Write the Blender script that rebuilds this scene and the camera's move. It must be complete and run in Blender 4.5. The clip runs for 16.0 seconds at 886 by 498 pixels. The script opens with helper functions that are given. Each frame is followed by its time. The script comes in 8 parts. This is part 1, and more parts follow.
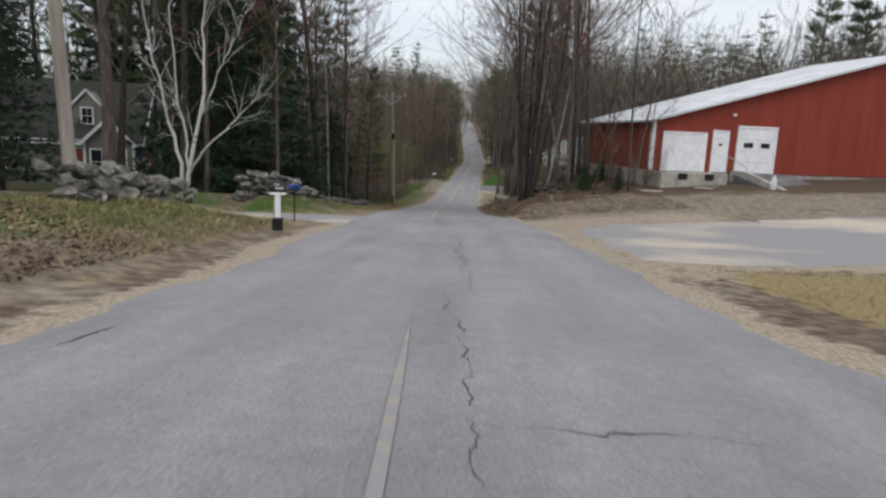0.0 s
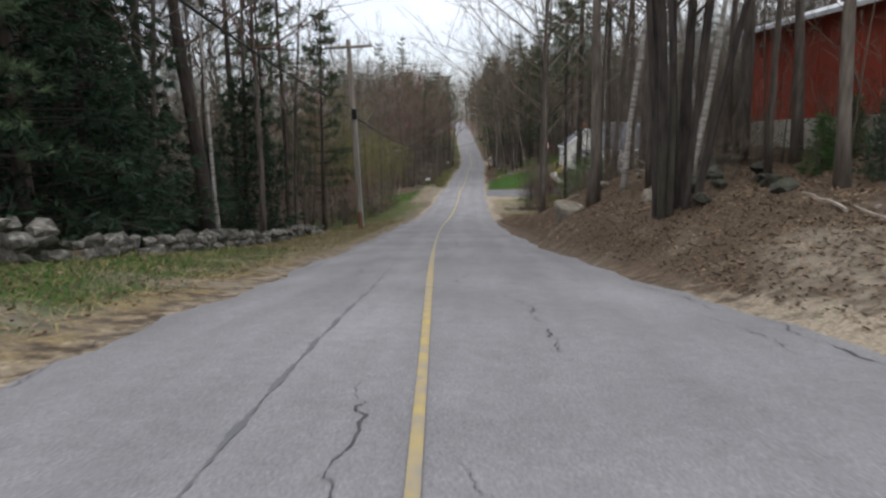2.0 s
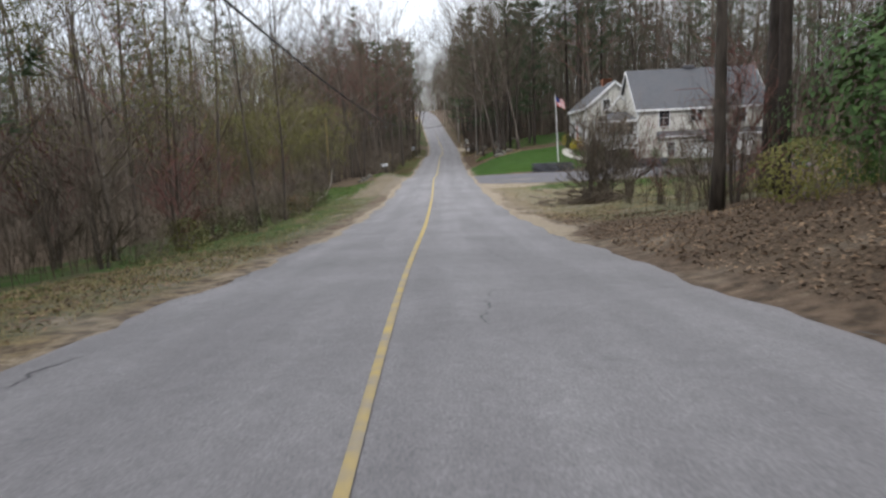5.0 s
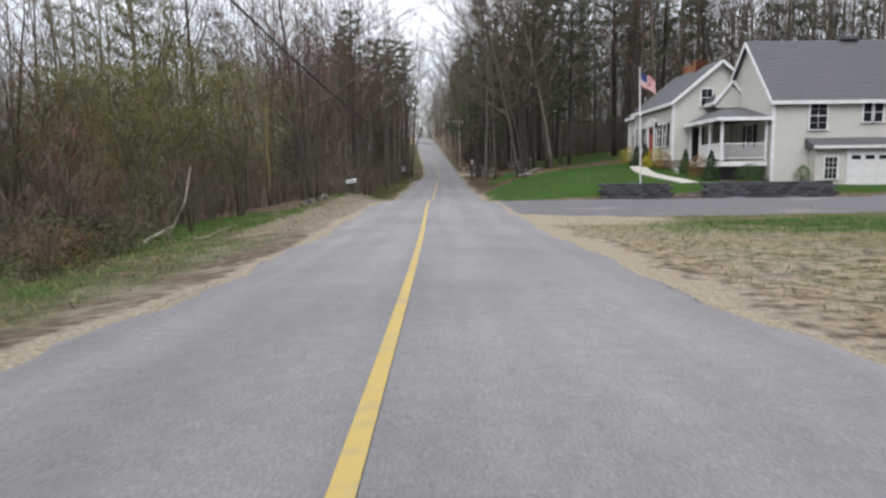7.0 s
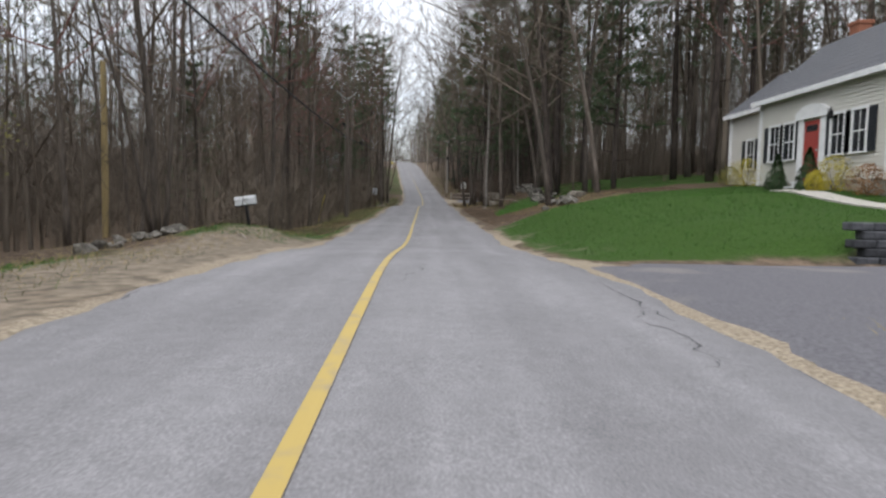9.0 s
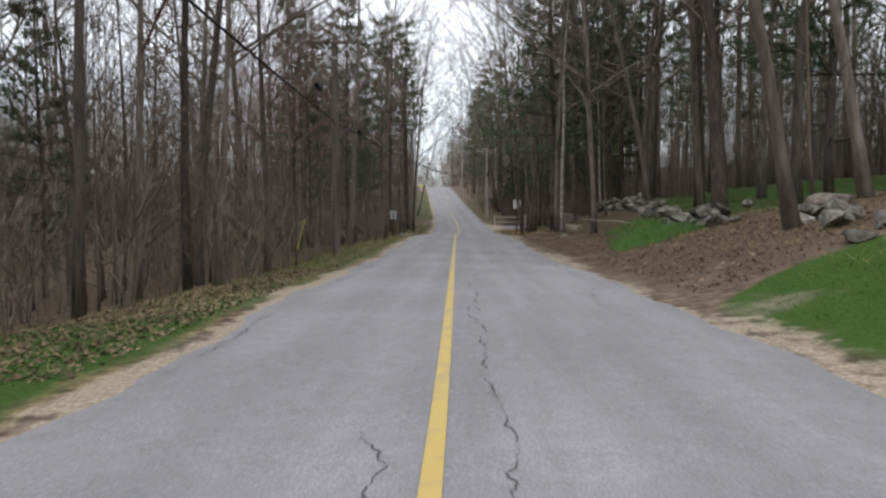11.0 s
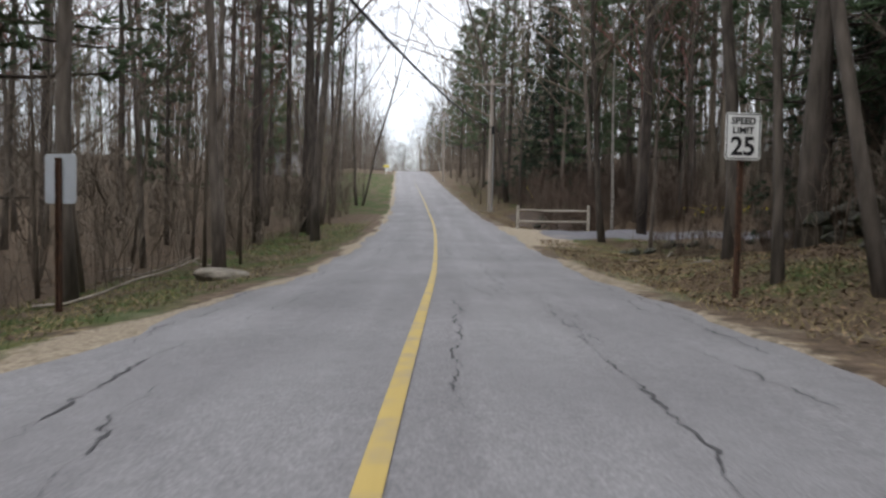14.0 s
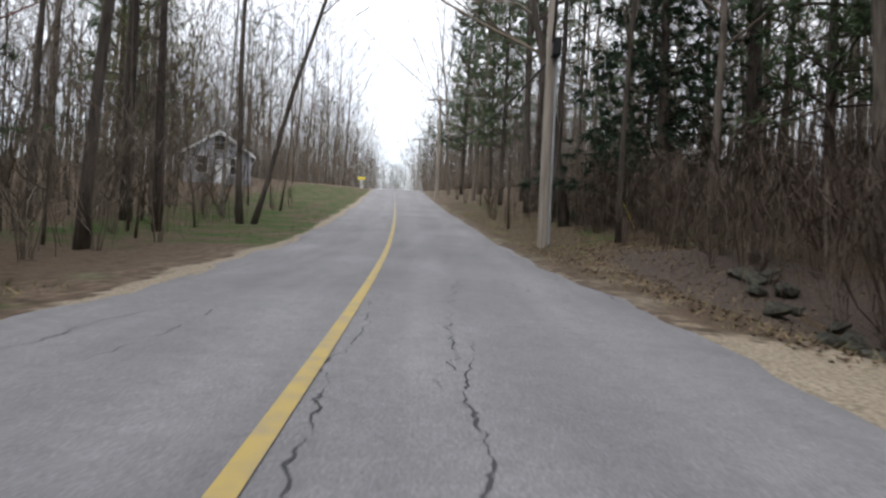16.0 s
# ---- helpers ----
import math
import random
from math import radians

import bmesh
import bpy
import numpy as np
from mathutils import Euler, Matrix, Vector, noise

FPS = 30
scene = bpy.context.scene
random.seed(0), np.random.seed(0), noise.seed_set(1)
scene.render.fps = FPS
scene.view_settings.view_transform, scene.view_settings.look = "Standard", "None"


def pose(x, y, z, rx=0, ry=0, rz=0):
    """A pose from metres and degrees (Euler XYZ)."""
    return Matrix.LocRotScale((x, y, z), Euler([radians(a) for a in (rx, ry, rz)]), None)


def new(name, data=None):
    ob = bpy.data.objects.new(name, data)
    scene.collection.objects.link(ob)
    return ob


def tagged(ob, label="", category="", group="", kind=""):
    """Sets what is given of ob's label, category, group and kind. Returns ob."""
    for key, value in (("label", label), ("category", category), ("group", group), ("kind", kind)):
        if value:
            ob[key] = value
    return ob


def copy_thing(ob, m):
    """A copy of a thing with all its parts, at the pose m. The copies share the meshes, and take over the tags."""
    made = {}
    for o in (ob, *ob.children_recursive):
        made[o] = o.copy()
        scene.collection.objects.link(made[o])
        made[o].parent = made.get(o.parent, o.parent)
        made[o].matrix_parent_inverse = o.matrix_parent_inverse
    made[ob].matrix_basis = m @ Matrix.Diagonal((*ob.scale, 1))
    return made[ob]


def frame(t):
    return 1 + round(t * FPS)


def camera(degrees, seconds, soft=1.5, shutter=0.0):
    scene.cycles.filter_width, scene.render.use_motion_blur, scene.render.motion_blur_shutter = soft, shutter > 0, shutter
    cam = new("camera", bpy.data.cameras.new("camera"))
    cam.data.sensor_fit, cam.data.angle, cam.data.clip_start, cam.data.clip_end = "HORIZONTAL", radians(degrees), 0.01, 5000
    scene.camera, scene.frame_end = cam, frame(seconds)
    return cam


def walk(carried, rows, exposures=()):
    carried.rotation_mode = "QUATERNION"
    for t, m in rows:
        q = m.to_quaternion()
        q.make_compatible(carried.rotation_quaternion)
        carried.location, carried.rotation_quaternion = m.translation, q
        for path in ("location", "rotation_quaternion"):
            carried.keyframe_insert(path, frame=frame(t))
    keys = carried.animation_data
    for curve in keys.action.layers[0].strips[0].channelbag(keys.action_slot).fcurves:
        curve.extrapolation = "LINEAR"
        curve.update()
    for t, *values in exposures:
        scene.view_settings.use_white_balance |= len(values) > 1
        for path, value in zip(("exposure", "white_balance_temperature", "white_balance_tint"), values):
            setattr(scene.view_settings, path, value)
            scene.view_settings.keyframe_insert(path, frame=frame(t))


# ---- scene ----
cam = camera(69.9, 16.0, soft=2.5, shutter=0.08)
PATH = [
    (0, pose(0.769, -2.845, 1.739, 79.84, -2.40, 4.18)),
    (0.3, pose(0.505, 0.481, 1.428, 82.51, -0.18, 4.66)),
    (0.5, pose(0.391, 2.647, 1.221, 81.12, 0.63, 4.04)),
    (0.6, pose(0.303, 3.714, 1.121, 81.48, 1.04, 4.05)),
    (1, pose(-0.082, 7.846, 0.776, 81.42, 0.89, 4.00)),
    (1.5, pose(-0.481, 12.935, 0.431, 82.08, 2.25, 4.15)),
    (2, pose(-0.855, 17.792, 0.017, 80.57, 0.83, 3.50)),
    (2.5, pose(-1.204, 22.627, -0.467, 80.55, -0.95, 3.74)),
    (3, pose(-1.552, 27.190, -0.968, 80.66, 1.49, 4.09)),
    (3.5, pose(-1.871, 31.503, -1.377, 80.22, 1.39, 3.05)),
    (4, pose(-2.048, 35.694, -1.828, 80.27, 3.01, 1.71)),
    (4.2, pose(-2.116, 37.300, -2.020, 80.10, 2.58, 0.99)),
    (6.3, pose(-2.779, 60.112, -3.965, 81.52, 2.82, -0.20)),
    (6.5, pose(-2.805, 62.234, -4.109, 81.82, 2.07, -0.37)),
    (7, pose(-2.882, 67.456, -4.424, 83.21, 0.69, 0.03)),
    (7.5, pose(-2.89, 72.417, -4.626, 84.05, 1.30, -0.22)),
    (8, pose(-2.951, 77.276, -4.703, 84.95, 2.97, 0.42)),
    (8.5, pose(-3.0, 82.035, -4.837, 85.59, 2.78, -1.45)),
    (9, pose(-2.985, 86.485, -4.773, 85.81, -1.09, -1.57)),
    (9.2, pose(-3.02, 88.223, -4.841, 85.88, -3.01, -0.93)),
    (11.3, pose(-3.422, 107.668, -4.849, 88.40, 1.01, 1.99)),
    (11.5, pose(-3.436, 110.002, -4.903, 87.00, 2.36, 1.33)),
    (12, pose(-3.531, 115.841, -4.820, 87.23, 3.07, -0.40)),
    (12.5, pose(-3.507, 121.864, -4.706, 88.09, 1.57, -1.54)),
    (13, pose(-3.419, 127.697, -4.591, 88.66, -1.06, -1.61)),
    (13.5, pose(-3.360, 134.143, -4.467, 88.51, -1.89, -0.66)),
    (14, pose(-3.294, 140.763, -4.285, 87.80, -1.07, -0.50)),
    (14.5, pose(-3.113, 146.768, -4.317, 88.94, 0.19, -1.17)),
    (15, pose(-2.846, 153.072, -4.219, 89.41, -1.04, -1.48)),
    (15.5, pose(-2.838, 159.027, -3.953, 90.20, -3.00, -1.03)),
    (16, pose(-2.820, 165.150, -3.728, 90.50, -2.75, -0.95)),
]
walk(cam, PATH, exposures=[(0, -0.24), (2.5, 0.05), (5, 0.18), (6.5, 0.28), (8.5, 0.15), (11.5, 0.27), (13.5, 0.4), (14.2, 0.48), (15, 0.44), (16, 0.36)])

SKY_LOW, SKY_HIGH, SUN_POWER = 0.62, 2.0, 0.9

# ---------------------------------------------------------------- light
world = bpy.data.worlds.new("overcast_sky")
scene.world = world
world.use_nodes = True
wn, wl = world.node_tree.nodes, world.node_tree.links
wn.clear()
sky = wn.new("ShaderNodeTexSky")
sky.sky_type, sky.sun_disc = "NISHITA", False
sky.sun_elevation, sky.sun_rotation = radians(48), radians(150)
coord = wn.new("ShaderNodeTexCoord")
split = wn.new("ShaderNodeSeparateXYZ")
wl.new(coord.outputs["Generated"], split.inputs[0])
# an overcast dome: three times brighter overhead than at the horizon
rise = wn.new("ShaderNodeMapRange")
rise.inputs["From Min"].default_value, rise.inputs["From Max"].default_value = 0.0, 1.0
rise.inputs["To Min"].default_value, rise.inputs["To Max"].default_value = SKY_LOW, SKY_HIGH
wl.new(split.outputs["Z"], rise.inputs["Value"])
cloud = wn.new("ShaderNodeTexNoise")
cloud.inputs["Scale"].default_value, cloud.inputs["Detail"].default_value = 5.0, 5.0
stretch = wn.new("ShaderNodeMapping")
stretch.inputs["Scale"].default_value = (1, 1, 3.5)
wl.new(coord.outputs["Generated"], stretch.inputs[0])
wl.new(stretch.outputs[0], cloud.inputs["Vector"])
tone = wn.new("ShaderNodeValToRGB")
tone.color_ramp.elements[0].position, tone.color_ramp.elements[0].color = 0.35, (0.86, 0.865, 0.905, 1)
tone.color_ramp.elements[1].position, tone.color_ramp.elements[1].color = 0.65, (1.0, 0.996, 1.0, 1)
wl.new(cloud.outputs["Fac"], tone.inputs["Fac"])
dome = wn.new("ShaderNodeVectorMath")
dome.operation = "SCALE"
wl.new(tone.outputs["Color"], dome.inputs[0])
wl.new(rise.outputs[0], dome.inputs["Scale"])
bg_sky, bg_cloud, both, wout = wn.new("ShaderNodeBackground"), wn.new("ShaderNodeBackground"), wn.new("ShaderNodeAddShader"), wn.new("ShaderNodeOutputWorld")
bg_sky.inputs["Strength"].default_value = 0.05
wl.new(sky.outputs[0], bg_sky.inputs["Color"])
wl.new(dome.outputs[0], bg_cloud.inputs["Color"])
wl.new(bg_sky.outputs[0], both.inputs[0])
wl.new(bg_cloud.outputs[0], both.inputs[1])
wl.new(both.outputs[0], wout.inputs["Surface"])

sun_data = bpy.data.lights.new("sun", "SUN")
sun_data.energy, sun_data.angle, sun_data.color = SUN_POWER, radians(25), (1.0, 0.96, 0.9)
sun = new("sun", sun_data)
sun.rotation_euler = (radians(42), 0, radians(-30))


# ---------------------------------------------------------------- materials
def material(name, colors, scale=6.0, detail=6.0, rough=0.8, bump=0.3, bump_scale=40.0, metal=0.0, spread=(0.3, 0.7), vary=0.0, stretch=(1, 1, 1), patches=None, spec=0.3, island=False):
    """colors: dark and light of the grain. patches: (colour, scale, low, high) of large stains. vary: how far alike objects differ in value."""
    m = bpy.data.materials.new(name)
    m.use_nodes = True
    n, l = m.node_tree.nodes, m.node_tree.links
    b = n["Principled BSDF"]
    b.inputs["Roughness"].default_value, b.inputs["Metallic"].default_value = rough, metal
    b.inputs["Specular IOR Level"].default_value = spec
    tc, mp = n.new("ShaderNodeTexCoord"), n.new("ShaderNodeMapping")
    mp.inputs["Scale"].default_value = stretch
    l.new(tc.outputs["Object"], mp.inputs[0])
    t = n.new("ShaderNodeTexNoise")
    t.inputs["Scale"].default_value, t.inputs["Detail"].default_value = scale, detail
    l.new(mp.outputs[0], t.inputs["Vector"])
    r = n.new("ShaderNodeValToRGB")
    r.color_ramp.elements[0].position, r.color_ramp.elements[1].position = spread
    r.color_ramp.elements[0].color, r.color_ramp.elements[1].color = (*colors[0], 1), (*colors[-1], 1)
    if len(colors) == 3:
        e = r.color_ramp.elements.new(sum(spread) / 2)
        e.color = (*colors[1], 1)
    l.new(t.outputs["Fac"], r.inputs["Fac"])
    col = r.outputs["Color"]
    if patches:
        pc, ps, lo, hi = patches
        t2 = n.new("ShaderNodeTexNoise")
        t2.inputs["Scale"].default_value, t2.inputs["Detail"].default_value = ps, 4
        l.new(mp.outputs[0], t2.inputs["Vector"])
        k = n.new("ShaderNodeMapRange")
        k.inputs["From Min"].default_value, k.inputs["From Max"].default_value = lo, hi
        l.new(t2.outputs["Fac"], k.inputs["Value"])
        mix = n.new("ShaderNodeMixRGB")
        mix.inputs["Color2"].default_value = (*pc, 1)
        l.new(k.outputs[0], mix.inputs["Fac"])
        l.new(col, mix.inputs["Color1"])
        col = mix.outputs[0]
    if vary or island:
        src = n.new("ShaderNodeNewGeometry").outputs["Random Per Island"] if island else n.new("ShaderNodeObjectInfo").outputs["Random"]
        k = n.new("ShaderNodeMapRange")
        k.inputs["To Min"].default_value, k.inputs["To Max"].default_value = 1 - (vary or 0.3), 1 + (vary or 0.3)
        l.new(src, k.inputs["Value"])
        hsv = n.new("ShaderNodeHueSaturation")
        l.new(k.outputs[0], hsv.inputs["Value"])
        l.new(col, hsv.inputs["Color"])
        col = hsv.outputs[0]
    l.new(col, b.inputs["Base Color"])
    if bump:
        t3 = n.new("ShaderNodeTexNoise")
        t3.inputs["Scale"].default_value, t3.inputs["Detail"].default_value = bump_scale, 4
        l.new(mp.outputs[0], t3.inputs["Vector"])
        bp = n.new("ShaderNodeBump")
        bp.inputs["Strength"].default_value, bp.inputs["Distance"].default_value = bump, 0.03
        l.new(t3.outputs["Fac"], bp.inputs["Height"])
        l.new(bp.outputs[0], b.inputs["Normal"])
    return m


def plain(name, color, rough=0.6, metal=0.0, bump=0.05):
    return material(name, (tuple(c * 0.88 for c in color), tuple(min(1, c * 1.08) for c in color)), scale=3, rough=rough, metal=metal, bump=bump)


DRIVE = material("driveway_asphalt", ((0.08, 0.078, 0.09), (0.15, 0.147, 0.16)), scale=30, rough=0.85, bump=0.4, bump_scale=90, patches=((0.24, 0.22, 0.2), 0.45, 0.6, 0.75))
LOT = material("dusty_asphalt", ((0.175, 0.168, 0.172), (0.25, 0.243, 0.243)), scale=25, rough=0.9, bump=0.4, bump_scale=80, patches=((0.40, 0.35, 0.28), 0.28, 0.5, 0.66))
CRACK = plain("open_crack", (0.06, 0.06, 0.064), 0.9)
SEAM = plain("tar_seam", (0.115, 0.115, 0.122), 0.8)
BARK = material("grey_brown_bark", ((0.05, 0.042, 0.035), (0.14, 0.118, 0.1)), scale=9, rough=0.95, bump=0.9, bump_scale=22, stretch=(1, 1, 0.18), vary=0.4, patches=((0.15, 0.14, 0.122), 1.6, 0.6, 0.8))
TWIG = material("bare_twigs", ((0.085, 0.069, 0.052), (0.172, 0.14, 0.11)), scale=2, rough=0.95, bump=0, vary=0.25)
TWIG_RED = material("budding_twigs", ((0.13, 0.058, 0.05), (0.21, 0.11, 0.095)), scale=2, rough=0.95, bump=0, vary=0.25)
BRAMBLE = material("bramble_canes", ((0.055, 0.038, 0.03), (0.115, 0.083, 0.064)), scale=2, rough=0.95, bump=0)
# pine bark darkened for one clump: its shade is put into the colour
SHADED_BARK = material("shaded_dark_bark", ((0.014, 0.012, 0.011), (0.05, 0.041, 0.036)), scale=8, rough=0.95, bump=0.9, bump_scale=18, stretch=(1, 1, 0.25), vary=0.3, patches=((0.045, 0.05, 0.03), 1.5, 0.58, 0.75))
PINE_BARK = material("pine_bark", ((0.03, 0.025, 0.022), (0.085, 0.068, 0.058)), scale=8, rough=0.95, bump=0.9, bump_scale=18, stretch=(1, 1, 0.25), vary=0.3)
BIRCH = material("birch_bark", ((0.13, 0.122, 0.113), (0.5, 0.485, 0.45)), scale=4, rough=0.7, bump=0.3, bump_scale=20, stretch=(0.6, 0.6, 3.0), spread=(0.28, 0.45))
GREY_BIRCH = material("grey_birch_bark", ((0.09, 0.083, 0.075), (0.32, 0.3, 0.275)), scale=4, rough=0.8, bump=0.3, bump_scale=20, stretch=(0.6, 0.6, 3.0), spread=(0.3, 0.6), vary=0.2)
NEEDLE = material("pine_needles", ((0.036, 0.062, 0.03), (0.092, 0.138, 0.065)), scale=1.2, rough=0.7, bump=0, vary=0.25)
HEMLOCK = material("hemlock_needles", ((0.012, 0.03, 0.017), (0.036, 0.07, 0.036)), scale=1.5, rough=0.7, bump=0, vary=0.2)
BUDS = material("spring_buds", ((0.1, 0.105, 0.03), (0.225, 0.21, 0.065)), scale=1.4, rough=0.7, bump=0, vary=0.2)
SHRUB = material("shrub_leaves", ((0.03, 0.075, 0.02), (0.08, 0.15, 0.04)), scale=3, rough=0.6, bump=0, vary=0.2)
GOLD = material("forsythia", ((0.30, 0.25, 0.02), (0.52, 0.44, 0.05)), scale=5, rough=0.7, bump=0)
RUST = material("rusty_shrub", ((0.16, 0.075, 0.03), (0.32, 0.16, 0.06)), scale=5, rough=0.7, bump=0)
LEAF = material("fallen_leaves", ((0.07, 0.046, 0.03), (0.235, 0.165, 0.108)), scale=0.9, rough=0.85, bump=0, vary=0.6, island=True)
BLADE = material("grass_blades", ((0.026, 0.08, 0.009), (0.05, 0.13, 0.017)), scale=1.0, rough=0.7, bump=0, vary=0.35, island=True)
LILY = material("daylily_blades", ((0.045, 0.125, 0.02), (0.1, 0.22, 0.045)), scale=1.0, rough=0.6, bump=0, vary=0.3, island=True)
VERGE = material("verge_grass_blades", ((0.045, 0.062, 0.014), (0.095, 0.115, 0.032)), scale=1.0, rough=0.8, bump=0, vary=0.35, island=True)
STRAW = material("dry_grass", ((0.17, 0.14, 0.06), (0.36, 0.29, 0.15)), scale=1.0, rough=0.9, bump=0, vary=0.3, island=True)
STONE = material("lichened_stone", ((0.05, 0.046, 0.04), (0.195, 0.183, 0.16)), scale=5, rough=0.95, bump=0.8, bump_scale=14, vary=0.35, patches=((0.33, 0.33, 0.29), 2.5, 0.6, 0.75))
BOULDER = material("pale_boulder_stone", ((0.1, 0.088, 0.07), (0.26, 0.235, 0.195)), scale=4, rough=0.95, bump=0.9, bump_scale=11, vary=0.25, patches=((0.33, 0.32, 0.28), 2.0, 0.58, 0.75))
# darker copy of the wall stone: moss, with shade put into the colour too
MOSSY_SHADED = material("mossy_shaded_stone", ((0.024, 0.024, 0.02), (0.085, 0.083, 0.068)), scale=5, rough=0.95, bump=0.8, bump_scale=14, vary=0.35, patches=((0.05, 0.06, 0.025), 2.0, 0.55, 0.7))
BLOCK = material("slate_blocks", ((0.03, 0.032, 0.037), (0.085, 0.088, 0.098)), scale=6, rough=0.9, bump=0.8, bump_scale=16, vary=0.4)
CONCRETE = material("concrete", ((0.26, 0.245, 0.21), (0.42, 0.40, 0.35)), scale=3, rough=0.9, bump=0.3, bump_scale=25, patches=((0.18, 0.17, 0.14), 0.9, 0.5, 0.75))
WALK = material("concrete_walk", ((0.34, 0.325, 0.29), (0.46, 0.44, 0.40)), scale=8, rough=0.9, bump=0.2)
RED = material("red_barn_siding", ((0.19, 0.032, 0.018), (0.25, 0.044, 0.025)), scale=1.4, rough=0.75, bump=0.15, stretch=(1, 1, 0.2), patches=((0.2, 0.042, 0.028), 0.6, 0.55, 0.8))
WHITE = plain("white_paint", (0.74, 0.75, 0.76), 0.5)
SIDING = material("cream_vinyl_siding", ((0.555, 0.545, 0.5), (0.585, 0.575, 0.53)), scale=2, rough=0.55, bump=0.04)
GREY_SIDING = plain("grey_green_siding", (0.2, 0.2, 0.17), 0.65)
ROOF_METAL = material("weathered_metal_roof", ((0.45, 0.46, 0.48), (0.62, 0.63, 0.65)), scale=1.2, rough=0.45, metal=0.15, bump=0.1, patches=((0.40, 0.40, 0.42), 0.5, 0.52, 0.75))
OLD_SHINGLE = material("mossy_dark_shingles", ((0.026, 0.028, 0.026), (0.068, 0.07, 0.062)), scale=14, rough=0.95, bump=0.5, bump_scale=40, patches=((0.05, 0.056, 0.036), 0.9, 0.5, 0.8), spec=0.15)
SHINGLE = material("grey_asphalt_shingles", ((0.07, 0.074, 0.084), (0.13, 0.134, 0.146)), scale=20, rough=0.9, bump=0.5, bump_scale=50, patches=((0.11, 0.11, 0.12), 0.7, 0.45, 0.8))
DARK_GLASS = material("window_glass", ((0.012, 0.014, 0.018), (0.03, 0.034, 0.04)), scale=0.6, rough=0.08, bump=0, spec=0.6)
SHUTTER = plain("dark_shutters", (0.02, 0.024, 0.03), 0.5)
RED_DOOR = plain("red_door_paint", (0.32, 0.055, 0.045), 0.45)
BRICK = material("chimney_brick", ((0.20, 0.075, 0.045), (0.36, 0.16, 0.10)), scale=18, rough=0.9, bump=0.4)
WOOD_GREY = material("weathered_pole_wood", ((0.17, 0.145, 0.12), (0.36, 0.32, 0.28)), scale=7, rough=0.9, bump=0.5, bump_scale=20, stretch=(1, 1, 0.08))
WOOD_TAN = material("treated_post_wood", ((0.22, 0.165, 0.075), (0.37, 0.29, 0.15)), scale=7, rough=0.85, bump=0.4, stretch=(1, 1, 0.1))
RAIL_WOOD = material("silver_fence_wood", ((0.24, 0.215, 0.18), (0.44, 0.41, 0.36)), scale=9, rough=0.9, bump=0.5, stretch=(0.15, 1, 1))
BLACK = plain("black_metal", (0.018, 0.018, 0.02), 0.45, 0.3)
STEEL = plain("galvanised_steel", (0.42, 0.44, 0.46), 0.45, 0.6)
SIGN_WHITE = plain("sign_sheeting", (0.72, 0.73, 0.72), 0.4)
SIGN_BACK = plain("sign_back_aluminium", (0.47, 0.5, 0.54), 0.5, 0.2)
SIGN_BLACK = plain("sign_ink", (0.01, 0.01, 0.012), 0.5)
RUSTY = material("rusted_post", ((0.035, 0.022, 0.016), (0.10, 0.05, 0.03)), scale=12, rough=0.9, bump=0.3)
WIRE = plain("cable_rubber", (0.015, 0.015, 0.016), 0.7)
BLUE = plain("blue_plastic", (0.02, 0.06, 0.28), 0.4)
YELLOW_PLASTIC = plain("yellow_plastic", (0.62, 0.5, 0.03), 0.4)
FLAG_RED = plain("flag_red", (0.42, 0.03, 0.045), 0.7)
FLAG_WHITE = plain("flag_white", (0.7, 0.7, 0.7), 0.7)
FLAG_BLUE = plain("flag_blue", (0.03, 0.045, 0.16), 0.7)
OLIVE = material("olive_brush", ((0.04, 0.042, 0.018), (0.1, 0.095, 0.04)), scale=4, rough=0.8, bump=0, vary=0.25)
MULCH = material("dark_mulch", ((0.03, 0.022, 0.018), (0.10, 0.075, 0.06)), scale=22, rough=0.95, bump=0.9, bump_scale=40)
CONE_GREEN = material("clipped_evergreen", ((0.018, 0.045, 0.018), (0.05, 0.09, 0.03)), scale=8, rough=0.7, bump=0, vary=0.2)


